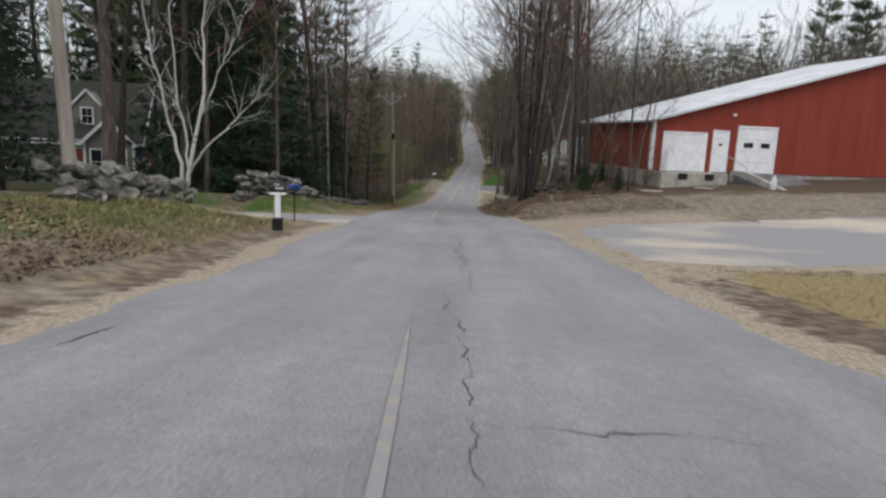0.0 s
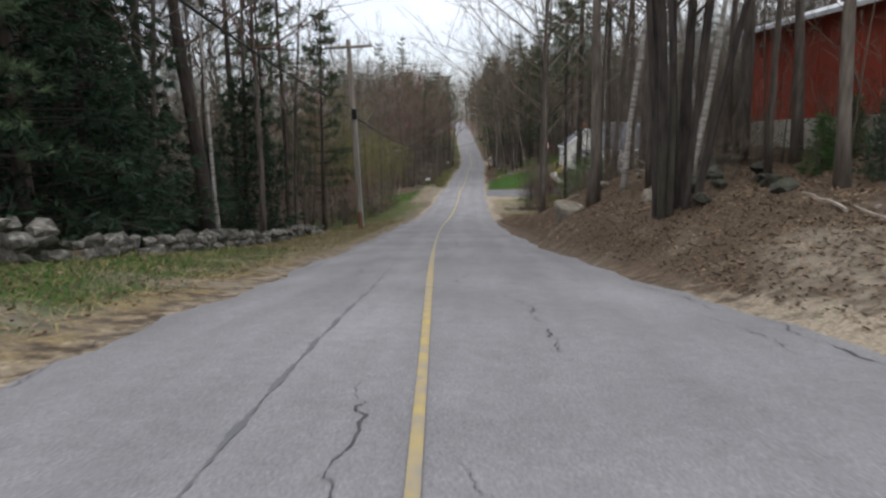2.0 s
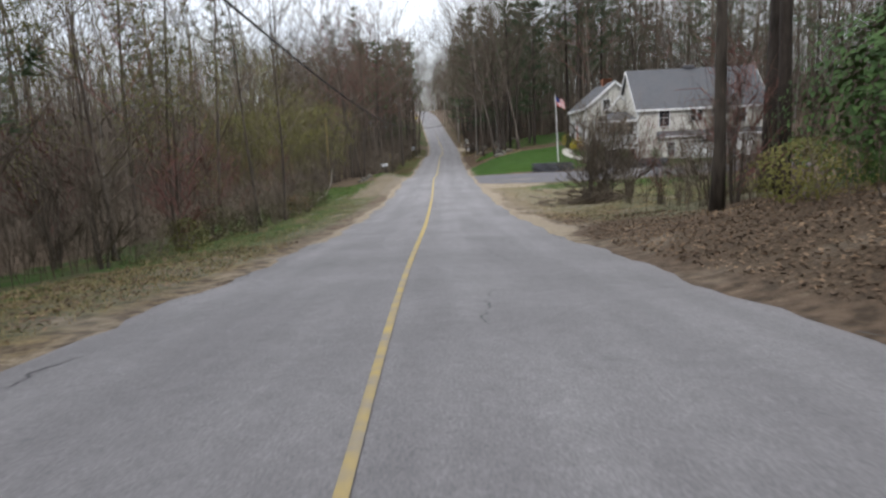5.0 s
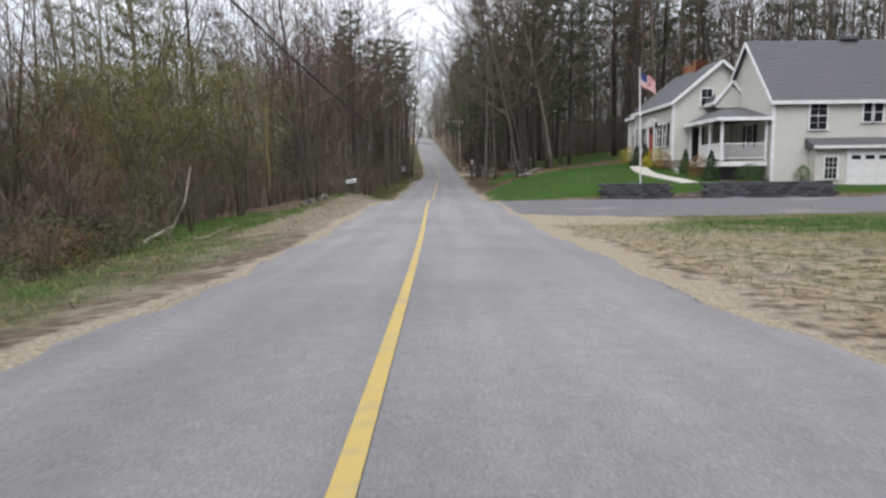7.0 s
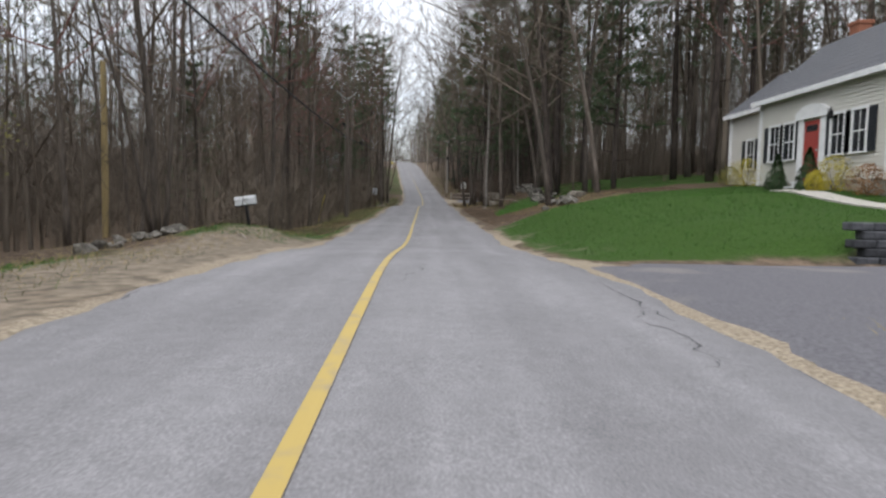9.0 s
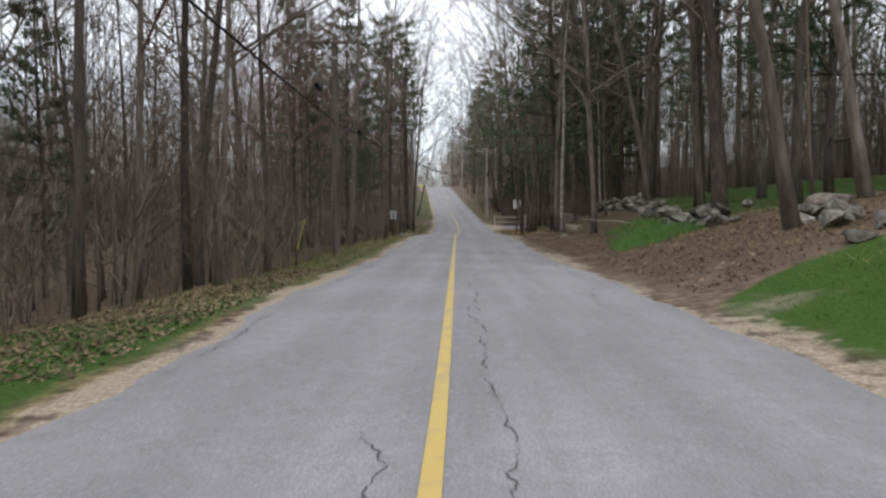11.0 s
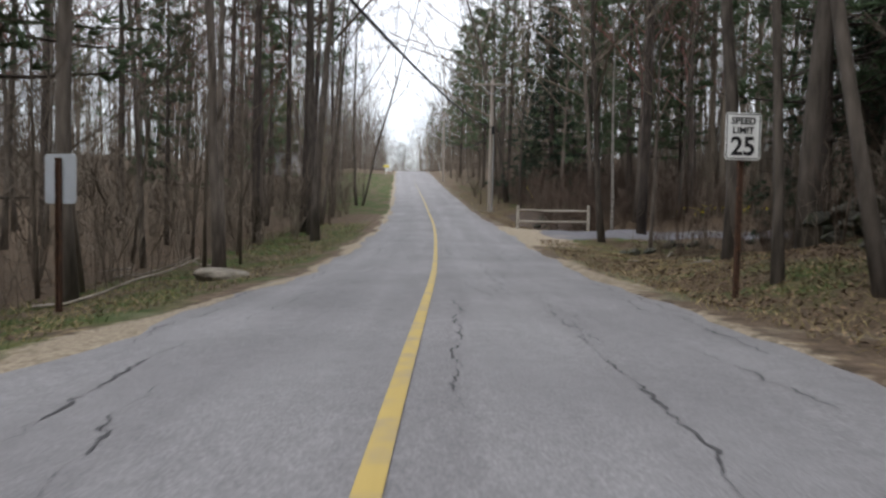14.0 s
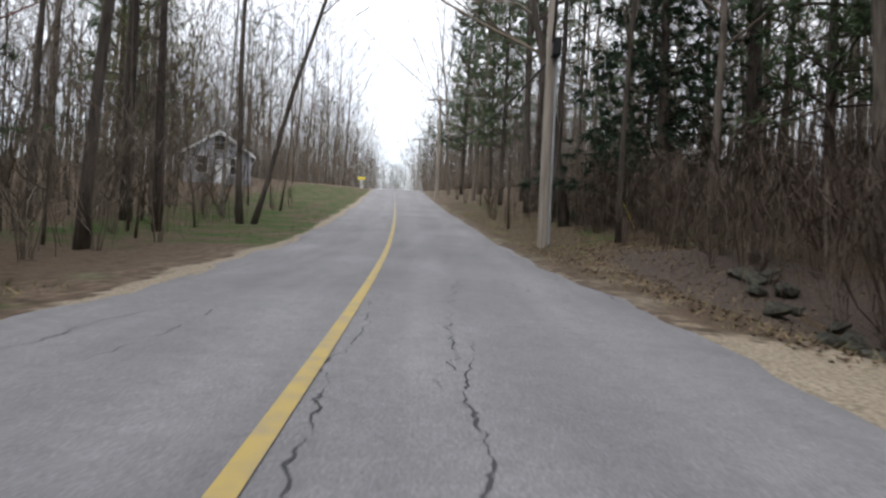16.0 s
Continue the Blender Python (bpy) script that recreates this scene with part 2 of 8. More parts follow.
def asphalt_material():
    """Bleached aggregate with broad stains, long streaks and paler wheel tracks."""
    m = bpy.data.materials.new("weathered_asphalt")
    m.use_nodes = True
    n, l = m.node_tree.nodes, m.node_tree.links
    b = n["Principled BSDF"]
    b.inputs["Roughness"].default_value, b.inputs["Specular IOR Level"].default_value = 0.85, 0.3
    tc = n.new("ShaderNodeTexCoord")

    def noise_of(scale, detail, stretch=(1, 1, 1)):
        mp, t = n.new("ShaderNodeMapping"), n.new("ShaderNodeTexNoise")
        mp.inputs["Scale"].default_value = stretch
        t.inputs["Scale"].default_value, t.inputs["Detail"].default_value = scale, detail
        l.new(tc.outputs["Object"], mp.inputs[0])
        l.new(mp.outputs[0], t.inputs["Vector"])
        return t.outputs["Fac"]

    def ranged(src, lo, hi, a, c):
        k = n.new("ShaderNodeMapRange")
        for key, v in (("From Min", lo), ("From Max", hi), ("To Min", a), ("To Max", c)):
            k.inputs[key].default_value = v
        l.new(src, k.inputs["Value"])
        return k.outputs[0]

    def times(a, c):
        k = n.new("ShaderNodeMath")
        k.operation = "MULTIPLY"
        l.new(a, k.inputs[0])
        l.new(c, k.inputs[1])
        return k.outputs[0]

    r = n.new("ShaderNodeValToRGB")
    r.color_ramp.elements.new(0.5)
    for e, (pos, c) in zip(r.color_ramp.elements, ((0.28, (0.138, 0.136, 0.145)), (0.5, (0.194, 0.191, 0.2)), (0.74, (0.268, 0.264, 0.272)))):
        e.position, e.color = pos, (*c, 1)
    l.new(noise_of(70, 3), r.inputs["Fac"])
    track = n.new("ShaderNodeAttribute")
    track.attribute_name = "track"
    tone = times(ranged(noise_of(0.45, 5), 0.35, 0.7, 1.06, 0.86), ranged(noise_of(2.6, 4, (1, 0.07, 1)), 0.35, 0.68, 0.92, 1.07))
    tone = times(tone, ranged(track.outputs["Fac"], 0, 1, 0.95, 1.05))
    tone = times(tone, ranged(noise_of(7, 4), 0.3, 0.7, 0.93, 1.07))
    hsv = n.new("ShaderNodeHueSaturation")
    l.new(tone, hsv.inputs["Value"])
    l.new(r.outputs["Color"], hsv.inputs["Color"])
    l.new(hsv.outputs[0], b.inputs["Base Color"])
    bp = n.new("ShaderNodeBump")
    bp.inputs["Strength"].default_value, bp.inputs["Distance"].default_value = 0.3, 0.02
    l.new(noise_of(105, 4), bp.inputs["Height"])
    l.new(bp.outputs[0], b.inputs["Normal"])
    return m


def paint_line():
    """Yellow centre line, worn through to the asphalt, more so along the first stretch."""
    m = bpy.data.materials.new("worn_yellow_paint")
    m.use_nodes = True
    n, l = m.node_tree.nodes, m.node_tree.links
    b = n["Principled BSDF"]
    b.inputs["Roughness"].default_value = 0.7
    tc, t = n.new("ShaderNodeTexCoord"), n.new("ShaderNodeTexNoise")
    t.inputs["Scale"].default_value, t.inputs["Detail"].default_value = 5, 9
    l.new(tc.outputs["Object"], t.inputs["Vector"])
    w = n.new("ShaderNodeAttribute")
    w.attribute_name = "wear"
    add = n.new("ShaderNodeMath")
    add.operation = "ADD"
    l.new(t.outputs["Fac"], add.inputs[0])
    l.new(w.outputs["Fac"], add.inputs[1])
    k = n.new("ShaderNodeMapRange")
    k.inputs["From Min"].default_value, k.inputs["From Max"].default_value = 0.52, 0.98
    l.new(add.outputs[0], k.inputs["Value"])
    mix = n.new("ShaderNodeMixRGB")
    mix.inputs["Color1"].default_value, mix.inputs["Color2"].default_value = (0.40, 0.295, 0.085, 1), (0.19, 0.187, 0.195, 1)
    l.new(k.outputs[0], mix.inputs["Fac"])
    l.new(mix.outputs[0], b.inputs["Base Color"])
    return m


def ground_material():
    """Blends sand, leaf litter, grass, dry grass and forest floor by the ground's own masks, broken up by noise."""
    m = bpy.data.materials.new("ground_cover")
    m.use_nodes = True
    n, l = m.node_tree.nodes, m.node_tree.links
    b = n["Principled BSDF"]
    b.inputs["Roughness"].default_value, b.inputs["Specular IOR Level"].default_value = 0.95, 0.15
    tc = n.new("ShaderNodeTexCoord")

    def noise_of(scale, detail=6):
        t = n.new("ShaderNodeTexNoise")
        t.inputs["Scale"].default_value, t.inputs["Detail"].default_value = scale, detail
        l.new(tc.outputs["Object"], t.inputs["Vector"])
        return t.outputs["Fac"]

    def ramp(fac, dark, light, lo=0.35, hi=0.68):
        r = n.new("ShaderNodeValToRGB")
        r.color_ramp.elements[0].position, r.color_ramp.elements[1].position = lo, hi
        r.color_ramp.elements[0].color, r.color_ramp.elements[1].color = (*dark, 1), (*light, 1)
        l.new(fac, r.inputs["Fac"])
        return r.outputs["Color"]

    fine, mid, broad = noise_of(28), noise_of(5), noise_of(0.9)
    col = ramp(mid, (0.06, 0.045, 0.032), (0.17, 0.125, 0.09))
    layers = (("litter", ramp(fine, (0.034, 0.025, 0.017), (0.14, 0.1, 0.067))), ("dry", ramp(fine, (0.13, 0.10, 0.05), (0.30, 0.235, 0.12))), ("grass", ramp(fine, (0.022, 0.05, 0.008), (0.045, 0.092, 0.015))), ("dirt", ramp(mid, (0.12, 0.1, 0.077), (0.26, 0.22, 0.17))), ("sand", ramp(fine, (0.18, 0.15, 0.11), (0.37, 0.315, 0.24))))
    for name, c in layers:
        a = n.new("ShaderNodeAttribute")
        a.attribute_name = name
        s = n.new("ShaderNodeMath")
        s.operation = "MULTIPLY_ADD"
        l.new(broad if name in ("grass", "dirt") else mid, s.inputs[0])
        s.inputs[1].default_value = 1.3
        l.new(a.outputs["Fac"], s.inputs[2])
        k = n.new("ShaderNodeMapRange")
        k.inputs["From Min"].default_value, k.inputs["From Max"].default_value = 0.98, 1.32
        l.new(s.outputs[0], k.inputs["Value"])
        mix = n.new("ShaderNodeMixRGB")
        l.new(k.outputs[0], mix.inputs["Fac"])
        l.new(col, mix.inputs["Color1"])
        l.new(c, mix.inputs["Color2"])
        col = mix.outputs[0]
    l.new(col, b.inputs["Base Color"])
    bp = n.new("ShaderNodeBump")
    bp.inputs["Strength"].default_value, bp.inputs["Distance"].default_value = 0.8, 0.06
    l.new(noise_of(16, 5), bp.inputs["Height"])
    l.new(bp.outputs[0], b.inputs["Normal"])
    return m


PAINT, GROUND, ASPHALT = paint_line(), ground_material(), asphalt_material()


# ---------------------------------------------------------------- mesh building
class Build:
    """Collects vertices and faces of one mesh."""

    def __init__(self):
        self.v, self.f, self.count = [], [], 0

    def add(self, verts, faces):
        self.v.append(np.asarray(verts, float).reshape(-1, 3))
        self.f.extend(tuple(i + self.count for i in f) for f in faces)
        self.count += len(self.v[-1])

    def box(self, size, at=(0, 0, 0), m=None, bevel=0.0):
        a, b, c = (s / 2 for s in size)
        if bevel:
            k = min(bevel, a * 0.9, b * 0.9, c * 0.9)
            vs = []
            for z in (-1, 1):
                for x, y in ((-1, -1), (1, -1), (1, 1), (-1, 1)):
                    vs += [(x * (a - k), y * (b - k), z * c), (x * a, y * (b - k), z * (c - k)), (x * (a - k), y * b, z * (c - k))]
            bm = bmesh.new()
            for p in vs:
                bm.verts.new(p)
            bmesh.ops.convex_hull(bm, input=bm.verts)
            bm.verts.index_update()
            vs = [tuple(p.co) for p in bm.verts]
            fs = [[p.index for p in f.verts] for f in bm.faces]
            bm.free()
        else:
            vs = [(x, y, z) for z in (-c, c) for x, y in ((-a, -b), (a, -b), (a, b), (-a, b))]
            fs = [(3, 2, 1, 0), (4, 5, 6, 7), (0, 1, 5, 4), (1, 2, 6, 5), (2, 3, 7, 6), (3, 0, 4, 7)]
        mm = Matrix.Translation(at) @ (m or Matrix())
        self.add([mm @ Vector(p) for p in vs], fs)
        return self

    def tube(self, path, radii, sides=6, cap=True):
        path = np.asarray(path, float)
        n = len(path)
        radii = np.broadcast_to(np.asarray(radii, float), (n,))
        d = np.gradient(path, axis=0)
        d /= np.linalg.norm(d, axis=1)[:, None] + 1e-9
        ref = np.where(np.abs(d[:, 2:3]) > 0.9, [[1.0, 0, 0]], [[0, 0, 1.0]])
        u = np.cross(d, ref)
        u /= np.linalg.norm(u, axis=1)[:, None] + 1e-9
        w = np.cross(d, u)
        a = np.arange(sides) * 2 * np.pi / sides
        ring = path[:, None] + radii[:, None, None] * (np.cos(a)[None, :, None] * u[:, None] + np.sin(a)[None, :, None] * w[:, None])
        fs = [(i * sides + j, i * sides + (j + 1) % sides, (i + 1) * sides + (j + 1) % sides, (i + 1) * sides + j) for i in range(n - 1) for j in range(sides)]
        if cap:
            fs += [tuple(range(sides))[::-1], tuple((n - 1) * sides + j for j in range(sides))]
        self.add(ring.reshape(-1, 3), fs)
        return self

    def prism(self, outline, depth, m=None):
        """An outline in x and z, pushed along y by depth."""
        k = len(outline)
        vs = [(x, 0, z) for x, z in outline] + [(x, depth, z) for x, z in outline]
        fs = [tuple(range(k)), tuple(range(2 * k - 1, k - 1, -1))] + [(i, i + k, (i + 1) % k + k, (i + 1) % k) for i in range(k)]
        self.add([(m or Matrix()) @ Vector(p) for p in vs], fs)
        return self

    def mesh(self, name, mat, smooth=False):
        me = bpy.data.meshes.new(name)
        v = np.concatenate(self.v) if self.v else np.zeros((0, 3))
        me.from_pydata(v.tolist(), [], self.f)
        if smooth:
            me.polygons.foreach_set("use_smooth", [True] * len(me.polygons))
        me.materials.append(mat)
        me.update()
        return me


def part(name, build, mat, parent=None, label="", smooth=False, m=None):
    ob = new(name, build.mesh(name, mat, smooth) if isinstance(build, Build) else build)
    if m is not None:
        ob.matrix_basis = m
    if parent:
        ob.parent = parent
    return tagged(ob, label)


def thing(name, m, label, category, group="", kind=""):
    ob = new(name)
    ob.empty_display_size = 0.2
    ob.matrix_basis = m
    return tagged(ob, label, category, group, kind)


def big_mesh(name, v, f, mat, kind="", label="", category="", smooth=False):
    """v: n x 3, f: m x 3 or m x 4, as numpy arrays; quick for very large meshes."""
    me = bpy.data.meshes.new(name)
    v, f = np.asarray(v, np.float32), np.asarray(f, np.int32)
    k = f.shape[1]
    me.vertices.add(len(v))
    me.vertices.foreach_set("co", v.ravel())
    me.loops.add(f.size)
    me.loops.foreach_set("vertex_index", f.ravel())
    me.polygons.add(len(f))
    me.polygons.foreach_set("loop_start", np.arange(0, f.size, k, dtype=np.int32))
    me.polygons.foreach_set("loop_total", np.full(len(f), k, np.int32))
    if smooth:
        me.polygons.foreach_set("use_smooth", np.ones(len(f), bool))
    me.update(calc_edges=True)
    me.materials.append(mat)
    return tagged(new(name, me), label, category, "", kind)


# ---------------------------------------------------------------- the lie of the land
KNOT_Y = np.arange(-10.0, 456.0, 15.0)
ROAD_X = np.interp(KNOT_Y, [-10, 5, 20, 35, 50, 65, 80, 95, 110, 125, 140, 155, 170, 185, 200, 215, 230, 300, 400, 460], [1.02, 0, -1.11, -2.18, -2.9, -3.17, -3.36, -3.56, -3.51, -3.55, -3.53, -3.33, -3.48, -4.1, -5.0, -6.0, -7.0, -11.2, -16.5, -19.5])
ROAD_Z = np.interp(KNOT_Y, [-10, 5, 20, 35, 50, 65, 80, 95, 110, 125, 140, 155, 170, 185, 200, 215, 264, 400, 460], [1.25, 0.01, -1.19, -2.82, -4.18, -5.32, -5.8, -5.7, -5.18, -5.39, -5.36, -5.77, -5.39, -4.7, -3.6, -2.4, 1.2, 10.2, 10.6])


def spline(k, y):
    y = np.asarray(y, float)
    s = np.clip((y - KNOT_Y[0]) / 15, 0, len(k) - 1.001)
    i = s.astype(int)
    f = s - i
    p1, p2, p0, p3 = k[i], k[np.minimum(i + 1, len(k) - 1)], k[np.maximum(i - 1, 0)], k[np.minimum(i + 2, len(k) - 1)]
    v = 0.5 * (2 * p1 + (p2 - p0) * f + (2 * p0 - 5 * p1 + 4 * p2 - p3) * f**2 + (3 * p1 - p0 - 3 * p2 + p3) * f**3)
    return v + np.minimum(y - KNOT_Y[0], 0) * (k[1] - k[0]) / 15


def road_x(y):
    return spline(ROAD_X, y)


def climb(y):
    """The dip past the white house and the longer climb beyond it."""
    return np.mean([np.interp(np.asarray(y, float) + d, [96, 100, 104, 108, 180, 190, 200, 214, 235, 264, 300, 350, 420], [0, -0.33, -0.67, -0.81, 1.35, 1.85, 2.2, 2.85, 4.1, 4.7, 4.8, 4.3, 2.6]) for d in (-2, -1, 0, 1, 2)], 0)


def road_z(y):
    return spline(ROAD_Z, y) + climb(y)


# height over the road at distances from the centre line, station by station along the road
RIGHT_S = np.array([0, 3.1, 4.0, 4.8, 6.0, 9.0, 14.0, 25.0, 60.0, 400.0])
RIGHT = [
    (-40, (0, 0, 0, 0.1, 0.2, 0.3, 0.4, 0.6, 1, 3)),
    (3, (0, 0, 0, 0, 0.05, 0.15, 0.3, 0.5, 1, 3)),
    (14, (0, 0, 0, 0.02, 0.08, 0.2, 0.45, 0.9, 2, 6)),
    (20, (0, 0, 0.1, 0.2, 0.35, 0.65, 0.9, 1.2, 3, 6)),
    (28, (0, 0, 0.7, 1.0, 1.3, 1.7, 2.0, 2.5, 4, 6)),
    (36, (0, 0, 0.9, 1.25, 1.8, 2.8, 3.3, 3.5, 4, 6)),
    (44, (0, 0, 0.85, 1.2, 1.8, 2.8, 3.6, 4.2, 5, 7)),
    (50, (0, 0, 0.4, 0.65, 1.05, 1.6, 2.4, 3.2, 5, 7.5)),
    (54, (0, 0, 0.2, 0.35, 0.6, 1.0, 1.8, 2.8, 5, 8)),
    (62, (0, 0, 0.05, 0.1, 0.25, 0.6, 1.1, 2.0, 5, 9)),
    (72, (0, 0, 0, 0, 0.05, 0.1, 0.2, 0.5, 3, 9)),
    (90, (0, 0, 0, 0, 0, 0.02, 0.05, 0.1, 3, 12)),
    (97.3, (0, 0, 0, 0, 0, 0, 0, 0, 3, 14)),
    (97.7, (0, 0, 0.02, 0.06, 0.2, 0.6, 0.55, 0.4, 4, 14)),
    (100, (0, 0, 0.15, 0.35, 0.7, 1.0, 0.95, 0.6, 4, 14)),
    (106, (0, 0, 0.2, 0.55, 1.1, 1.6, 1.85, 2.0, 5, 14)),
    (112.5, (0, 0, 0.18, 0.5, 1.0, 1.6, 2.0, 2.4, 5.6, 14)),
    (120, (0, 0, 0.12, 0.35, 0.75, 1.6, 2.2, 3.0, 6, 14)),
    (126, (0, 0, 0.08, 0.25, 0.5, 1.3, 2.2, 3.6, 7, 16)),
    (138, (0, 0, 0.05, 0.15, 0.45, 1.8, 2.5, 3.6, 6, 16)),
    (145, (0, 0, 0.0, 0.1, 0.4, 1.5, 2.2, 3.0, 5, 15)),
    (151, (0, 0, 0.0, 0.2, 0.65, 1.2, 1.7, 2.5, 4, 14)),
    (155, (0, 0, -0.02, 0.0, 0.1, 0.5, 1.1, 2.0, 4, 14)),
    (160, (0, 0, -0.04, -0.1, -0.15, 0.0, 0.4, 1.0, 3, 12)),
    (164, (0, 0, 0, 0, 0, 0.05, 0.1, 0.4, 2, 12)),
    (168.4, (0, 0, 0, 0, 0, 0.05, 0.1, 0.4, 2, 12)),
    (171, (0, 0, -0.05, -0.35, -0.75, -0.5, 0.5, 1.0, 2.4, 12)),
    (178, (0, 0, 0, 0.1, 0.35, 0.6, 0.9, 1.6, 3, 12)),
    (200, (0, 0, 0.05, 0.1, 0.25, 0.5, 0.9, 2, 5, 14)),
    (470, (0, 0, 0.05, 0.1, 0.2, 0.5, 1.0, 2, 5, 14)),
]
LEFT_S = np.array([0, 2.4, 3.2, 4.2, 5.4, 7.0, 11.0, 20.0, 60.0, 400.0])
LEFT = [
    (-40, (0, 0, 0.1, 0.3, 0.4, 0.4, 0.4, 0.5, 1, 3)),
    (4, (0, 0, 0.05, 0.3, 0.6, 0.7, 0.6, 0.4, 0, 2)),
    (10, (0, 0, 0.05, 0.25, 0.45, 0.5, 0.3, 0.1, -0.5, 1)),
    (13.2, (0, 0, 0, 0, 0, 0, -0.1, -0.3, -1, 1)),
    (16.8, (0, 0, 0, 0, 0, 0.02, -0.05, -0.3, -1, 1)),
    (19, (0, 0, 0.1, 0.3, 0.5, 0.5, 0.3, 0, -1, 1)),
    (27, (0, 0, 0.05, 0.15, 0.25, 0.3, 0.2, 0.25, 0.3, 2)),
    (37, (0, 0, 0, 0.02, 0, 0.0, 0.2, 0.85, 0.9, 2)),
    (48, (0, 0, 0, -0.02, -0.1, -0.3, -0.6, -1.4, -3, 0)),
    (75, (0, 0, -0.05, -0.12, -0.25, -0.4, -0.7, -1.2, -2, 3)),
    (98, (0, 0, 0.02, 0.02, -0.1, -0.35, -0.8, -1.4, -2, 5)),
    (105, (0, 0, 0.15, 0.45, 0.5, 0.25, -0.4, -1.2, -2, 5)),
    (109, (0, 0, -0.03, -0.1, -0.3, -0.7, -1.3, -1.8, -2, 6)),
    (130, (0, 0, -0.08, -0.25, -0.5, -0.8, -1.1, -1.5, -2, 8)),
    (149, (0, 0, -0.06, -0.2, -0.35, -0.5, -0.7, -0.9, -1, 9)),
    (170, (0, 0, -0.05, -0.1, -0.15, -0.2, -0.2, 0, 1, 10)),
    (200, (0, 0, 0, 0.05, 0.1, 0.15, 0.3, 0.6, 2, 10)),
    (470, (0, 0, 0, 0.05, 0.1, 0.2, 0.5, 1.0, 3, 10)),
]


def table(stations, dists, s, y):
    ys = np.array([r[0] for r in stations], float)
    hs = np.array([r[1] for r in stations], float)
    cols = np.stack([np.interp(y, ys, hs[:, k]) for k in range(len(dists))], -1)
    j = np.clip(np.searchsorted(dists, s) - 1, 0, len(dists) - 2)
    f = (s - dists[j]) / (dists[j + 1] - dists[j])
    f = np.clip(f, 0, 1)
    i = np.arange(len(s))
    return cols[i, j] * (1 - f) + cols[i, j + 1] * f


def waves(x, y):
    return 0.5 * np.sin(x * 1.9 + 1.3 * np.sin(y * 0.7)) + 0.3 * np.sin(y * 2.3 + 1.7 * np.sin(x * 1.1)) + 0.2 * np.sin(x * 4.1 + y * 3.7)


def ground_z(x, y):
    """Height of the ground at arrays x, y."""
    x, y = np.atleast_1d(np.asarray(x, float)), np.atleast_1d(np.asarray(y, float))
    s = x - road_x(y)
    h = np.where(s >= 0, table(RIGHT, RIGHT_S, np.abs(s), y), table(LEFT, LEFT_S, np.abs(s), y))
    rough = np.clip((np.abs(s) - 3.3) / 4, 0, 1)
    flat = ((s > 0) & (y > 76) & (y < 120) & (s < 30)) | ((s > 4) & (s < 40) & (y > -5) & (y < 34) & ~((s < 9.5) & (y > 26)))
    return road_z(y) + h + waves(x, y) * 0.09 * rough * np.where(flat, 0.2, np.where((s > 4) & (s < 14) & (y > 26) & (y < 50), 2.0, 1.0))


def gz(x, y):
    return float(ground_z(x, y)[0])


def soft(v, a, b, w):
    """One between a and b, falling to nought over w outside."""
    return np.clip(np.minimum((v - a) / w + 1, (b - v) / w + 1), 0, 1)


